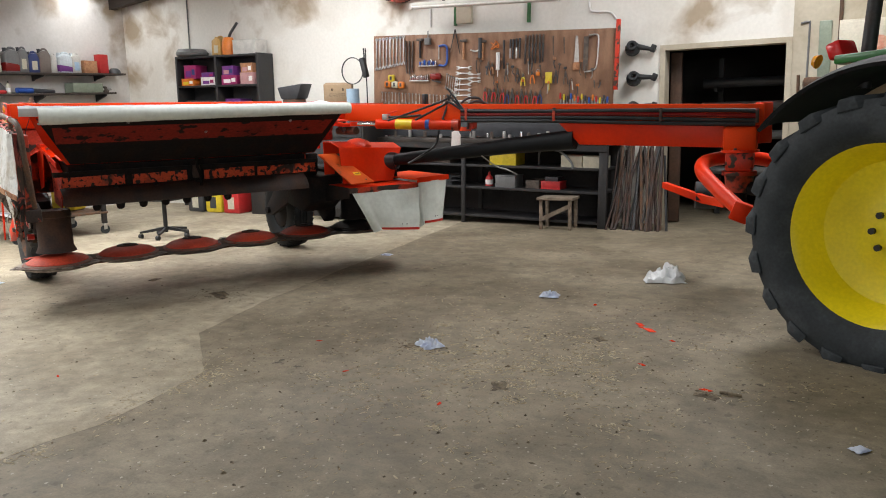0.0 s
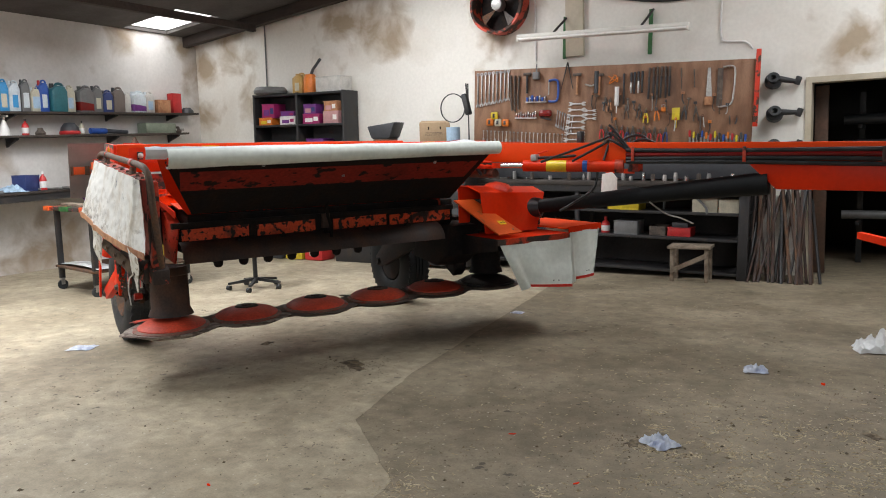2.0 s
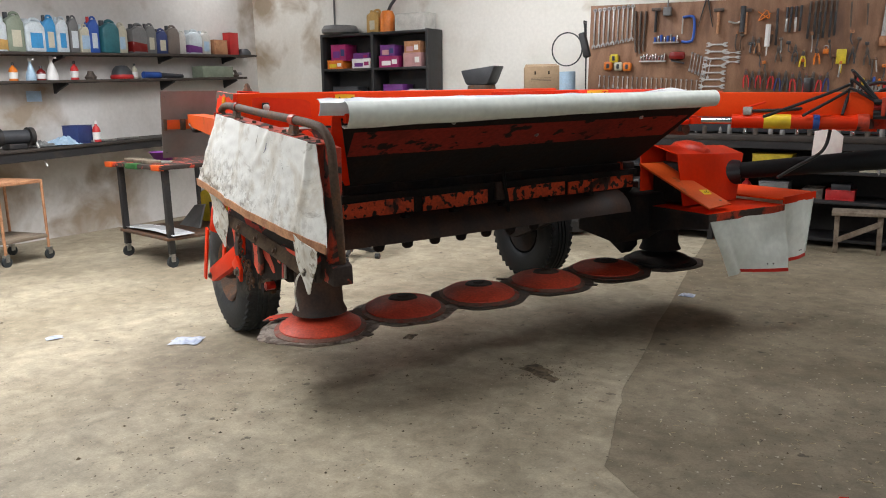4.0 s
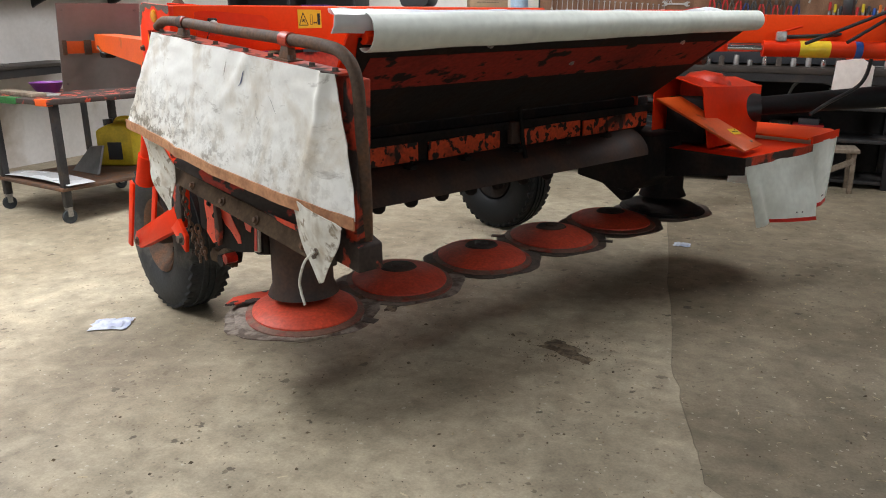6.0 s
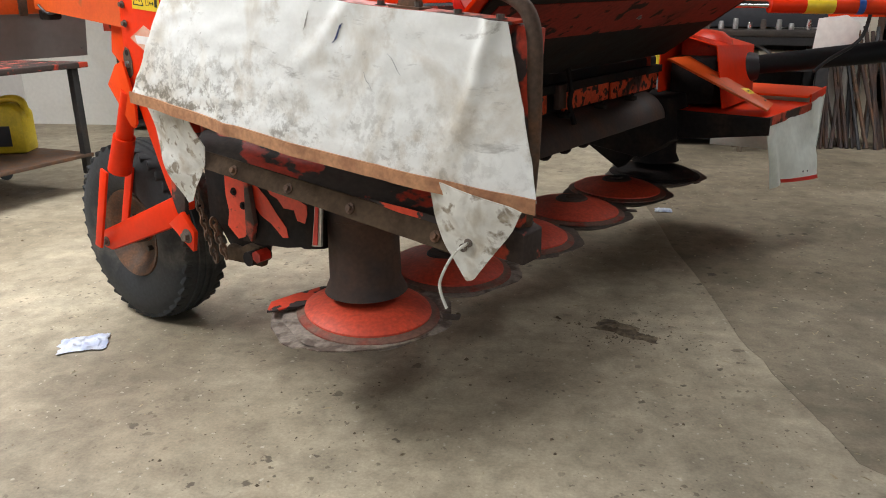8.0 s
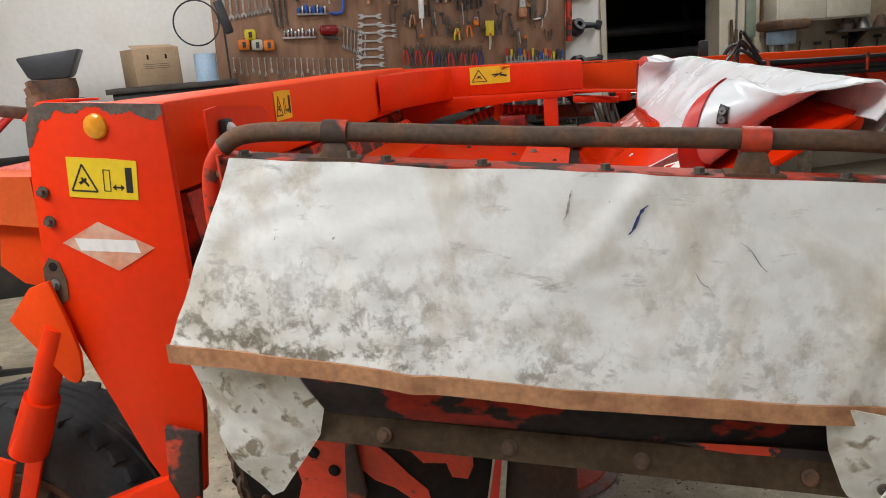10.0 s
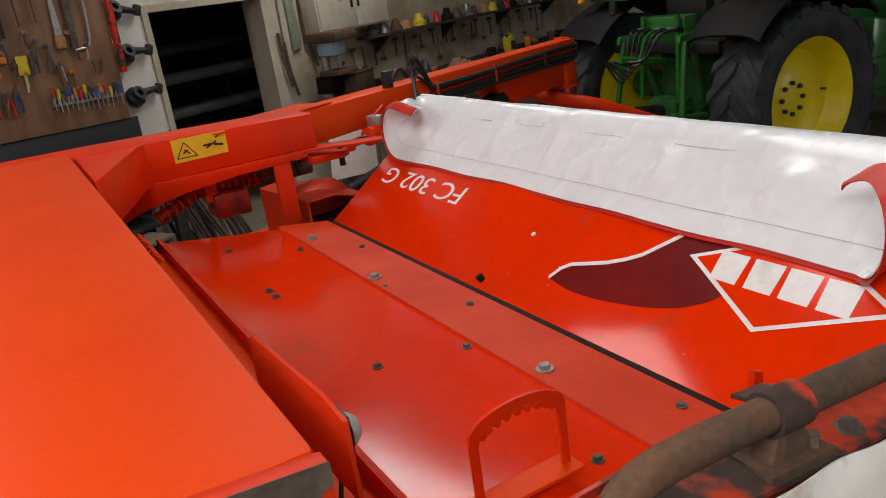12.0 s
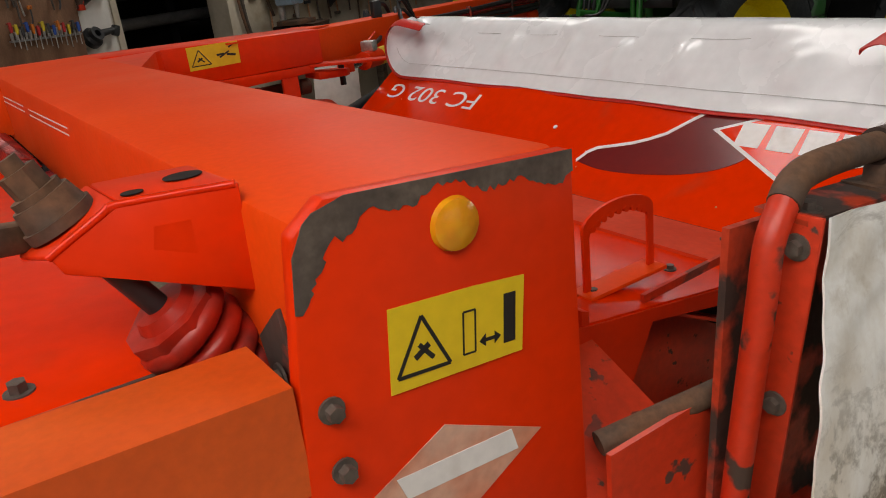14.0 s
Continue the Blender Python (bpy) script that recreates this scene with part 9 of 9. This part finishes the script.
for k, (px, z) in enumerate(((-2.12, 2.10), (-2.10, 1.75), (-2.10, 1.40))):
    w_ = thing("pulley_puller", pose(px, YW, z), "black cast coupling hung on the wall", "coupling", "couplings on the wall")
    part("hook", rod(bm_new(), (-0.1, 0.002, 0.03), (-0.1, -0.10, 0.03), 0.012, n=8), "steel", w_)
    part("hub", lathe(bm_new(), [(0.03, -0.05), (0.085, -0.05), (0.085, 0.0), (0.06, 0.02), (0.06, 0.06), (0.03, 0.06), (0.03, -0.05)], pose(-0.08, -0.08, 0.0, 60, 20, 0), 20), "black", w_)
    part("arm", rod(bm_new(), (-0.03, -0.07, 0.01), (0.15, -0.06, 0.03 * (k - 1)), 0.035, 0.022, 12), "black", w_)
    part("claw", block(bm_new(), (0.16, -0.06, 0.02 * (k - 1)), (0.06, 0.05, 0.09), pose(0, 0, 0, 0, 20, 0), 0.012), "black", w_)

# light fitting, fan, conduits
lt = thing("light_fitting", pose(-4.03, 9.62, 2.72, 0, 2.2, 0), "unlit twin tube light fitting hung over the tool board", "light fitting")
part("housing", span_box(bm_new(), (-1.02, -0.04, 0.03), (1.02, 0.05, 0.075), 0.006), "tube_light", lt)
for y in (-0.035, 0.045):
    part("tube", rod(bm_new(), (-1.0, y, 0.015), (1.0, y, 0.015), 0.016, n=14), "white", lt)
    for x in (-1.01, 1.01):
        part("holder", block(bm_new(), (x, y, 0.015), (0.025, 0.03, 0.05), None, 0.004), "tube_light", lt)
for x in (-0.55, 0.5):
    part("hanger", rod(bm_new(), (x, 0.0, 0.08), (x + 0.02, 0.36, 0.30), 0.014, n=8), "black_steel", lt)
    part("stay", span_box(bm_new(), (x - 0.02, 0.33, -0.20), (x + 0.02, 0.36, 0.30)), "green_dull", lt)
fan = thing("wall_fan", pose(-5.42, YW - 0.12, 3.27), "round red-rimmed extractor fan in the wall, at rest", "fan")
part("ring", lathe(bm_new(), [(0.31, -0.12), (0.36, -0.12), (0.36, 0.12), (0.33, 0.12), (0.31, -0.12)], pose(0, 0, 0, 90), 40), "red_worn", fan, "rusty red ring")
part("hub", lathe(bm_new(), [(0, 0.10), (0.07, 0.09), (0.08, -0.02), (0, -0.02)], pose(0, 0, 0, 90), 20), "steel", fan)
for k in range(4):
    a = math.pi / 2 * k + 0.6
    part("blade", prism(bm_new(), [(0.07 * math.cos(a), 0.02, 0.07 * math.sin(a)), (0.30 * math.cos(a - 0.25), 0.05, 0.30 * math.sin(a - 0.25)), (0.30 * math.cos(a + 0.25), -0.02, 0.30 * math.sin(a + 0.25))], (0, 0.006, 0)), "steel" if k == 3 else "rust", fan)
part("back", rod(bm_new(), (0, 0.105, 0), (0, 0.118, 0), 0.33, n=32), "grime_shade", fan)
structure("pillar", span_box(bm_new(), (-4.56, YB - 0.06, 2.56), (-4.34, YB - 0.001, 5.0)), "wall_e", "pale stained wall pilaster", "pillar")


def conduit(pts, material="grey", r=0.011, label="thin grey conduit running along the wall"):
    return solo("conduit", hose(bm_new(), pts, r, 8, 4), material, label, "conduit", "wall conduits")


conduit([(-9.55, YW - 0.012, 4.0), (-9.56, YW - 0.012, 3.2), (-9.57, YW - 0.012, 2.45)])
conduit([(-4.98, YW - 0.012, 3.9), (-4.98, YW - 0.012, 3.2), (-4.98, YW - 0.012, 2.56)], "white")
conduit([(-4.2, YW - 0.015, 3.25), (-3.4, YW - 0.015, 3.08), (-2.6, YW - 0.015, 3.10), (-1.6, YW - 0.015, 3.12)], "black", 0.014)
conduit([(-2.75, YW - 0.012, 3.0), (-2.75, YW - 0.012, 2.62), (-2.68, YW - 0.012, 2.56), (-2.5, YW - 0.012, 2.54), (-2.42, YW - 0.012, 2.46)], "white")
conduit([(-0.40, YB - 0.012, 2.24), (-0.33, YB - 0.012, 2.25), (-0.315, YB - 0.012, 2.15), (-0.33, YB - 0.012, 1.2)])
conduit([(-0.02, YW - 0.02, 3.6), (-0.02, YW - 0.02, 2.6), (-0.02, YW - 0.02, 1.5)], "rust", 0.02, "rusty pipe running down the wall")
solo("board", span_box(bm_new(), (-0.06, -0.03, 0), (0.06, 0, 0.75), 0.006), "sage", "narrow grey board hung on the wall", "board", at=pose(-0.16, YW, 1.5))

# ---- work bench under the board ----
be = thing("work_bench", pose(-4.15, 9.68, 0, 0, 1.4, 0), "long dark steel work bench with two shelves below", "work bench")
part("top", span_box(bm_new(), (-1.60, -0.30, 1.02), (1.82, 0.27, 1.075), 0.006), "bench", be)
part("front_rail", span_box(bm_new(), (-1.58, -0.295, 0.95), (1.80, -0.27, 1.018)), "black_steel", be)
for x in (-1.55, -0.12, 1.70):
    for y in (-0.27, 0.22):
        part("leg", span_box(bm_new(), (x, y, 0.0 - 0.024 * (x > 1) + 0.03 * (x < -1)), (x + (0.10 if x > 1 else 0.05), y + 0.05, 1.02), 0.004), "black_steel", be)
for z in (0.72, 0.44, 0.08):
    part("shelf", span_box(bm_new(), (-1.55, -0.25, z), (1.75, 0.26, z + 0.03), 0.003), "black_steel", be)
part("back_panel", span_box(bm_new(), (-1.58, 0.262, 0.05), (1.8, 0.275, 1.01)), "dark", be)
solo("splash_board", span_box(bm_new(), (-1.6, -0.01, 1.085), (1.75, 0.01, 1.30), 0.003), "charcoal", "greasy dark grey board behind the bench", "board", at=pose(-4.014, 9.665, 0.045, 0, 0, 4.3) @ pose(0, 0, 0, 0, 1.4, 0) @ Matrix.Scale(0.962, 4))
BN = pose(-4.15, 9.68, 0, 0, 1.4, 0)
crate("yellow_case", BN @ pose(0.44, -0.08, 0.751), (0.36, 0.28, 0.13), "lemon", "yellow plastic tool case on the bench shelf", "case")
bottle("red_bottle", BN @ pose(0.20, -0.10, 0.471), 0.10, 0.09, 0.18, "scarlet", "red oil bottle on the bench shelf", "", "scarlet", "round")
crate("grey_case", BN @ pose(0.47, -0.08, 0.471), (0.27, 0.26, 0.14), "grey", "grey plastic tool case on the bench shelf", "case")
crate("red_case", BN @ pose(1.06, -0.05, 0.471), (0.25, 0.22, 0.085), "scarlet", "flat red tool case on the bench shelf", "case")
crate("charger", BN @ pose(1.06, -0.05, 0.563), (0.17, 0.16, 0.05), "charcoal", "black charger lying on a red case", "charger")
for x, w in ((1.33, 0.26), (1.61, 0.27)):
    crate("carton", BN @ pose(x, -0.08, 0.751, 0, 0, 3), (w, 0.24, 0.14), "cream_p", "pale open carton of parts on the bench shelf", "box", "cartons on the bench shelf", False)
for x, z, w, col in ((0.82, 0.471, 0.18, "bare"), (-0.5, 0.471, 0.36, "charcoal"), (-0.5, 0.751, 0.3, "bare"), (-1.1, 0.751, 0.4, "charcoal"), (-1.1, 0.471, 0.4, "grey")):
    crate("parts_tray", BN @ pose(x, -0.02, z), (w, 0.28, 0.10), col, "shallow tray of small parts on the bench shelf", "tray", "parts trays", False)
solo("cable_coil", hose(bm_new(), [(0.14 * math.cos(a * 0.7), 0.09 * math.sin(a * 0.7), 0.012 + 0.006 * a) for a in range(24)], 0.009, 6, 2), "black", "coil of black cable on the bench shelf", "cable", at=BN @ pose(-0.3, -0.1, 0.471))
solo("hose_piece", hose(bm_new(), [(0, 0, 0.01), (0.05, -0.12, 0.16), (0.15, -0.2, 0.22), (0.35, -0.2, 0.18), (0.50, -0.22, 0.06), (0.52, -0.22, -0.02)], 0.014, 8), "grey", "grey air hose hanging from the bench shelf", "hose", at=BN @ pose(0.85, -0.02, 0.755))
for i in range(26):
    x = -1.45 + 0.122 * i
    h = 0.05 + 0.05 * abs(math.sin(5.1 * i))
    solo("socket", lathe(bm_new(), [(0, 0), (0.024, 0), (0.025, h * 0.5), (0.02, h * 0.95), (0, h * 0.95)], None, 14), ("steel", "chrome", "bare", "steel")[i % 4], "steel socket standing on the work bench", "socket", "sockets on the bench", at=BN @ pose(x, -0.10 - 0.08 * math.sin(3.3 * i), 1.076))
sc = thing("saw_horse", pose(-2.90, 9.30, 0, 0, 0, 4) @ Matrix.Scale(0.88, 4), "small grey wooden stand with a diagonal brace", "stand")
for x in (-0.21, 0.19):
    for y in (-0.16, 0.12):
        part("leg", span_box(bm_new(), (x, y, 0), (x + 0.045, y + 0.045, 0.40), 0.003), "wood", sc)
part("top", span_box(bm_new(), (-0.24, -0.18, 0.40), (0.26, 0.18, 0.435), 0.003), "wood", sc)
part("brace", prism(bm_new(), [(-0.20, -0.17, 0.10), (0.22, -0.17, 0.30), (0.22, -0.17, 0.36), (-0.20, -0.17, 0.16)], (0, 0.02, 0)), "wood", sc)
random.seed(5)
for i in range(27):
    x = -2.36 + 0.022 * i + random.uniform(-0.03, 0.03)
    solo("steel_bar", rod(bm_new(), (x + random.uniform(-0.10, 0.16), 9.45 + random.uniform(-0.08, 0.10), 0.0), (x + random.uniform(-0.05, 0.05), YW - 0.03 - 0.002 * i, 0.95 + random.uniform(-0.12, 0.1)), random.uniform(0.009, 0.021), n=8), ("drum", "drum", "black_steel", "drum")[i % 4] if i % 6 else "rust", "old steel bar leaning against the wall", "bar", "leaning bars")

# ---- north wall, east part: bench with vice, cabinet and clutter ----
b2 = thing("work_bench", pose(2.6, 9.62, 0), "heavy wooden work bench covered in tools and dust", "work bench")
part("top", span_box(bm_new(), (-2.75, -0.36, 0.86), (3.2, 0.37, 0.94), 0.006), "bench", b2)
for x in (-2.6, -0.8, 1.2, 3.0):
    part("leg", span_box(bm_new(), (x, -0.32, 0), (x + 0.1, -0.22, 0.86), 0.005), "wood", b2)
    part("leg", span_box(bm_new(), (x, 0.22, 0), (x + 0.1, 0.32, 0.86), 0.005), "wood", b2)
cab2 = thing("wall_cabinet", pose(0.60, YW, 1.62), "cream metal wall cabinet with two doors and a red sticker", "cabinet")
part("body", span_box(bm_new(), (-0.62, -0.25, 0.0), (0.55, 0.0, 0.60), 0.006), "cream", cab2)
for x0, x1 in ((-0.60, -0.03), (-0.02, 0.53)):
    d_ = part("door", span_box(bm_new(), (x0, -0.265, 0.02), (x1, -0.252, 0.58), 0.004), "cream", cab2)
    part("handle", span_box(bm_new(), (x1 - 0.07 if x0 < -0.1 else x0 + 0.03, -0.28, 0.22), (x1 - 0.04 if x0 < -0.1 else x0 + 0.06, -0.266, 0.32), 0.003), "black", d_)
part("sticker", rod(bm_new(), (-0.25, -0.2655, 0.36), (-0.25, -0.2675, 0.36), 0.07, n=24), "faded", cab2, "round faded red sticker")
vs = thing("bench_drill", pose(-0.13, 9.55, 0.94), "grey drill stand on the work bench", "drill")
part("column", rod(bm_new(), (0, 0.1, 0), (0, 0.1, 0.72), 0.035, n=16), "steel", vs)
part("base", block(bm_new(), (0, 0, 0.02), (0.26, 0.36, 0.04), None, 0.006), "bare", vs)
part("head", block(bm_new(), (0, -0.04, 0.66), (0.34, 0.42, 0.10), None, 0.03), "rust", vs)
part("table", block(bm_new(), (0.02, -0.05, 0.30), (0.30, 0.28, 0.05), None, 0.01), "rust", vs)
part("gear_case", block(bm_new(), (0.02, 0.10, 0.18), (0.22, 0.20, 0.18), None, 0.02), "grime_shade", vs)
part("motor", block(bm_new(), (0.0, -0.02, 0.54), (0.20, 0.22, 0.14), None, 0.02), "sky", vs)
part("chuck", rod(bm_new(), (0, -0.10, 0.48), (0, -0.10, 0.34), 0.03, 0.016), "steel", vs)
s3 = thing("wall_shelf", pose(2.9, YW, 1.50), "long dark wall shelf with greasy parts", "shelf")
part("board", span_box(bm_new(), (-2.1, -0.26, -0.03), (2.9, 0.0, 0.0), 0.004), "shelf", s3)
for x in (-1.8, -0.4, 1.0, 2.4):
    part("bracket", prism(bm_new(), [(x, -0.24, -0.031), (x, -0.003, -0.031), (x, -0.003, -0.22)], (0.03, 0, 0)), "black_steel", s3)
random.seed(11)
for i in range(22):
    x = 0.95 + 0.22 * i + random.uniform(-0.04, 0.04)
    c_ = ("bare", "charcoal", "rust", "grime_shade", "lemon", "steel", "scarlet", "hem")[(i * 5) % 8]
    r = random.uniform(0.04, 0.09)
    solo("spare_part", lathe(bm_new(), [(0, 0), (r, 0), (r * random.uniform(0.8, 1.1), 0.05), (r * 0.6, 0.09), (r * 0.45, random.uniform(0.1, 0.18)), (0, 0.1 + 0.02 * (i % 3))], None, 14), c_, "greasy machine part on the long wall shelf", "machine part", "parts on the wall shelf", at=pose(x, YW - 0.13, 1.501))
for i in range(28):
    x = 0.1 + 0.19 * i + random.uniform(-0.06, 0.06)
    L = random.uniform(0.14, 0.36)
    t_ = thing("hand_tool", pose(x, YW, 1.38 + 0.02 * (i % 3)), "old hand tool hung on a nail under the shelf", "tool", "tools under the shelf")
    part("shaft", rod(bm_new(), (0, -0.03, 0), (random.uniform(-0.02, 0.02), -0.03, -L), 0.010, n=8), ("hem", "bare", "rust")[i % 3], t_)
    part("head", block(bm_new(), (0, -0.03, 0 if i % 2 else -L), (0.09, 0.03, 0.035), None, 0.006), ("bare", "charcoal")[i % 2], t_)
    part("nail", rod(bm_new(), (0, 0.003, 0.01), (0, -0.04, 0.01), 0.004, n=6), "steel", t_)
for i in range(14):
    x = 0.35 + 0.36 * i + random.uniform(-0.08, 0.08)
    g = thing("bench_clutter", pose(x, 9.60 + random.uniform(-0.15, 0.15), 0.941, 0, 0, random.uniform(0, 180)), "dirty tool part lying on the work bench", "machine part", "clutter on the bench")
    w, h = random.uniform(0.08, 0.18), random.uniform(0.05, 0.16)
    part("body", block(bm_new(), (0, 0, h / 2), (w, w * 0.7, h), None, 0.012), ("rust", "grime_shade", "bare", "charcoal", "tangerine", "hem")[i % 6], g)
    part("stub", rod(bm_new(), (w * 0.3, 0, h * 0.6), (w * 1.1, 0.02, h * 0.7), 0.016), "steel", g)
crate("wooden_box", pose(0.22, 9.62, 0.941, 0, 0, 12), (0.40, 0.30, 0.24), "brown_door", "dark red-brown wooden box on the bench", "box")
rag("work_jacket", pose(1.25, 9.55, 0.941, 0, 0, 25), 0.46, "charcoal", "heap of dark work cloth on the bench", 61, 0.5)
rag("rag", pose(2.1, 9.5, 0.941, 0, 0, 70), 0.30, "hem", "crumpled brown rag on the bench", 66, 0.3)
bottle("oil_can", pose(3.45, 9.55, 0.941), 0.16, 0.12, 0.24, "lemon", "yellow oil can on the bench", "", "charcoal")
for k, (x, z0, z1) in enumerate(((-0.40, 1.15, 1.70), (-0.34, 1.05, 1.60), (0.02, 1.30, 1.62))):
    solo("pipe", hose(bm_new(), [(x, YW - 0.03, z1), (x + 0.01, YW - 0.035, (z0 + z1) / 2), (x + 0.05, YW - 0.05, z0)], 0.016, 8, 4), ("rust", "bare", "rust")[k], "rusty bent pipe hung on the wall", "pipe", "pipes on the wall")
vi = thing("bench_vice", pose(0.75, 9.38, 0.94), "old rusty bench vice on the work bench", "vice")
part("base", block(bm_new(), (0, 0, 0.05), (0.2, 0.22, 0.1), None, 0.015), "rust", vi)
part("jaw", block(bm_new(), (0, -0.10, 0.14), (0.18, 0.06, 0.10), None, 0.01), "bare", vi)
part("jaw", block(bm_new(), (0, 0.03, 0.14), (0.18, 0.08, 0.10), None, 0.01), "rust", vi)
part("screw", rod(bm_new(), (0, -0.26, 0.09), (0, 0.02, 0.09), 0.018), "steel", vi)
part("bar", rod(bm_new(), (-0.1, -0.25, 0.09), (0.1, -0.25, 0.09), 0.008), "steel", vi)

# ---- litter on the floor ----
rag("paper_tissue", pose(-1.87, 4.49, 0.001, 0, 0, -30), 0.155, "paper", "crumpled blue and white paper towel on the floor", 21)
rag("paper_tissue", pose(-1.68, 5.96, 0.001, 0, 0, 10), 0.14, "paper", "crumpled paper towel lying on a dark stain", 27)
rag("plastic_bag", pose(-1.04, 6.84, 0.001, 0, 0, 15), 0.31, "bag", "crumpled white plastic bag on the floor", 33, 0.42)
rag("paper_tissue", pose(-6.32, 4.45, 0.001, 0, 0, 30), 0.19, "paper", "flattened paper towel on the floor", 40, 0.10)
rag("paper_tissue", pose(-7.18, 4.08, 0.001, 0, 0, 70), 0.10, "paper", "small scrap of paper towel on the floor", 45, 0.12)
rag("paper_tissue", pose(-3.83, 6.99, 0.001, 0, 0, 0), 0.11, "paper", "small scrap of paper on the floor", 52, 0.14)
rag("paper_tissue", pose(0.411, 3.977, 0.001, 0, 0, 50), 0.07, "paper", "trodden scrap of white paper on the floor", 58, 0.12)
solo("twig", hose(bm_new(), [(-0.19, 4.40, 0.008), (-0.14, 4.385, 0.012), (-0.09, 4.39, 0.008)], 0.008, 7), "straw", "short dark twig lying on the floor", "twig")
random.seed(3)
bm = bm_new()
for i in range(6400):
    u = random.random()
    if u < 0.55:
        x, y = random.gauss(-1.3, 1.0), random.gauss(4.4, 1.0)
    elif u < 0.62:
        x, y = random.gauss(-4.1, 0.16), random.gauss(5.0, 0.10)
    elif u < 0.67:
        x, y = random.gauss(-1.95, 0.10), random.gauss(4.45, 0.07)
    elif u < 0.86:
        x, y = random.gauss(-4.9, 1.1), random.gauss(3.6, 0.9)
    else:
        x, y = random.uniform(-9.5, 3), random.uniform(1.2, 9.2)
    if x < XL + 0.3 or y > 9.3:
        continue
    r = 0.0012 + 0.0035 * random.random() ** 2 + (random.uniform(0.002, 0.007) if random.random() < 0.05 else 0)
    a = random.uniform(0, 6.28)
    el = random.choice((1, 1, 1.3, 1.8))
    dx, dy = Vector((math.cos(a), math.sin(a), 0)) * r * el, Vector((-math.sin(a), math.cos(a), 0)) * r
    c = Vector((x, y, 0.0005))
    lo = [bm.verts.new(c + d) for d in (dx, dy, -dx * random.uniform(0.6, 1), -dy)]
    hi = bm.verts.new(c + Vector((0, 0, r * random.uniform(0.5, 1.1))))
    for k in range(4):
        bm.faces.new((lo[k], lo[(k + 1) % 4], hi))
solo("floor_crumbs", bm, "straw", "scattered dry straw and mud crumbs on the floor", "crumbs", kind="stuff")
bm = bm_new()
for i in range(600):
    x, y = random.gauss(-1.2, 1.6), random.gauss(4.6, 1.3)
    if random.random() < 0.3:
        x, y = random.uniform(-9, 2), random.uniform(1.5, 8)
    r = random.uniform(0.0015, 0.0055)
    bmesh.ops.create_cone(bm, cap_ends=True, segments=5, radius1=r, radius2=r * 0.5, depth=r, matrix=Matrix.Translation((x, y, r * 0.5)))
heaps = [(random.gauss(-1.3, 0.55), random.gauss(4.35, 0.5), random.uniform(0.02, 0.10)) for i in range(80)] + [(-2.66 + random.gauss(0, 0.05), random.uniform(2.4, 3.6), 0.05) for i in range(8)]
for i in range(3800):
    if i % 3 == 0:
        x, y = random.gauss(-1.4, 1.0), random.gauss(4.2, 1.1)
    elif i % 9 == 1:
        x, y = random.uniform(-8, 2), random.uniform(1.5, 8)
    else:
        hx, hy, hs = random.choice(heaps)
        x, y = random.gauss(hx, hs), random.gauss(hy, hs * 0.8)
    a, ln = random.uniform(0, 6.28), random.uniform(0.005, 0.018)
    dx, dy = Vector((math.cos(a), math.sin(a), 0)) * ln, Vector((-math.sin(a), math.cos(a), 0)) * random.uniform(0.0012, 0.0042)
    c = Vector((x, y, 0.001))
    q = [bm.verts.new(c + e) for e in (dx + dy, dy - dx, -dx - dy, dx - dy)]
    hi = bm.verts.new(c + Vector((0, 0, 0.003)))
    for k in range(4):
        bm.faces.new((q[k], q[(k + 1) % 4], hi))
solo("pale_grit", bm, "chaff", "pale grit scattered over the floor", "grit", kind="stuff")
for x, y, s in ((-0.64, 4.673, 0.026), (-0.26, 4.42, 0.034), (-0.865, 5.464, 0.05), (-0.776, 5.36, 0.06), (-0.84, 5.40, 0.03), (-1.291, 5.85, 0.03), (-0.597, 5.184, 0.022), (-3.45, 3.15, 0.016), (-2.05, 3.9, 0.02), (-2.55, 4.3, 0.02), (-1.35, 3.7, 0.022)):
    solo("paint_chip", prism(bm_new(), [(-s, -s * 0.3, 0.0005), (s * 0.6, -s * 0.4, 0.0005), (s, s * 0.2, 0.002), (-s * 0.4, s * 0.4, 0.001)], (0, 0, 0.002)), "red_new", "flake of red paint on the floor", "paint flake", "paint flakes", at=pose(x, y, 0, 0, 0, 60 * x))
for x, y, s in ((-4.11, 5.01, 0.09), (-4.0, 4.93, 0.05), (-1.98, 4.46, 0.05), (-1.2, 4.05, 0.06), (-1.0, 5.05, 0.05), (-0.25, 4.35, 0.06), (-5.1, 5.2, 0.05), (-1.35, 2.4, 0.05)):
    def clod(a, b, s=s, x=x, y=y):
        e = max(abs(a - 0.5), abs(b - 0.5)) * 2
        return Vector(((a - 0.5) * 2 * s * (1 + 0.4 * wave(a, b, 3, int(x * 7) % 9)), (b - 0.5) * 1.3 * s * (1 + 0.4 * wave(b, a, 3, 2)), 0.001 + (1 - e ** 2) * s * 0.22 * (0.7 + wave(a * 4, b * 4, 2, int(y * 5) % 7))))

    solo("mud_clod", sheet(bm_new(), clod, 14, 14, 0.002), "straw", "flat clod of dried mud and straw on the floor", "mud", "mud clods", at=pose(x, y, 0, 0, 0, 50 * x))
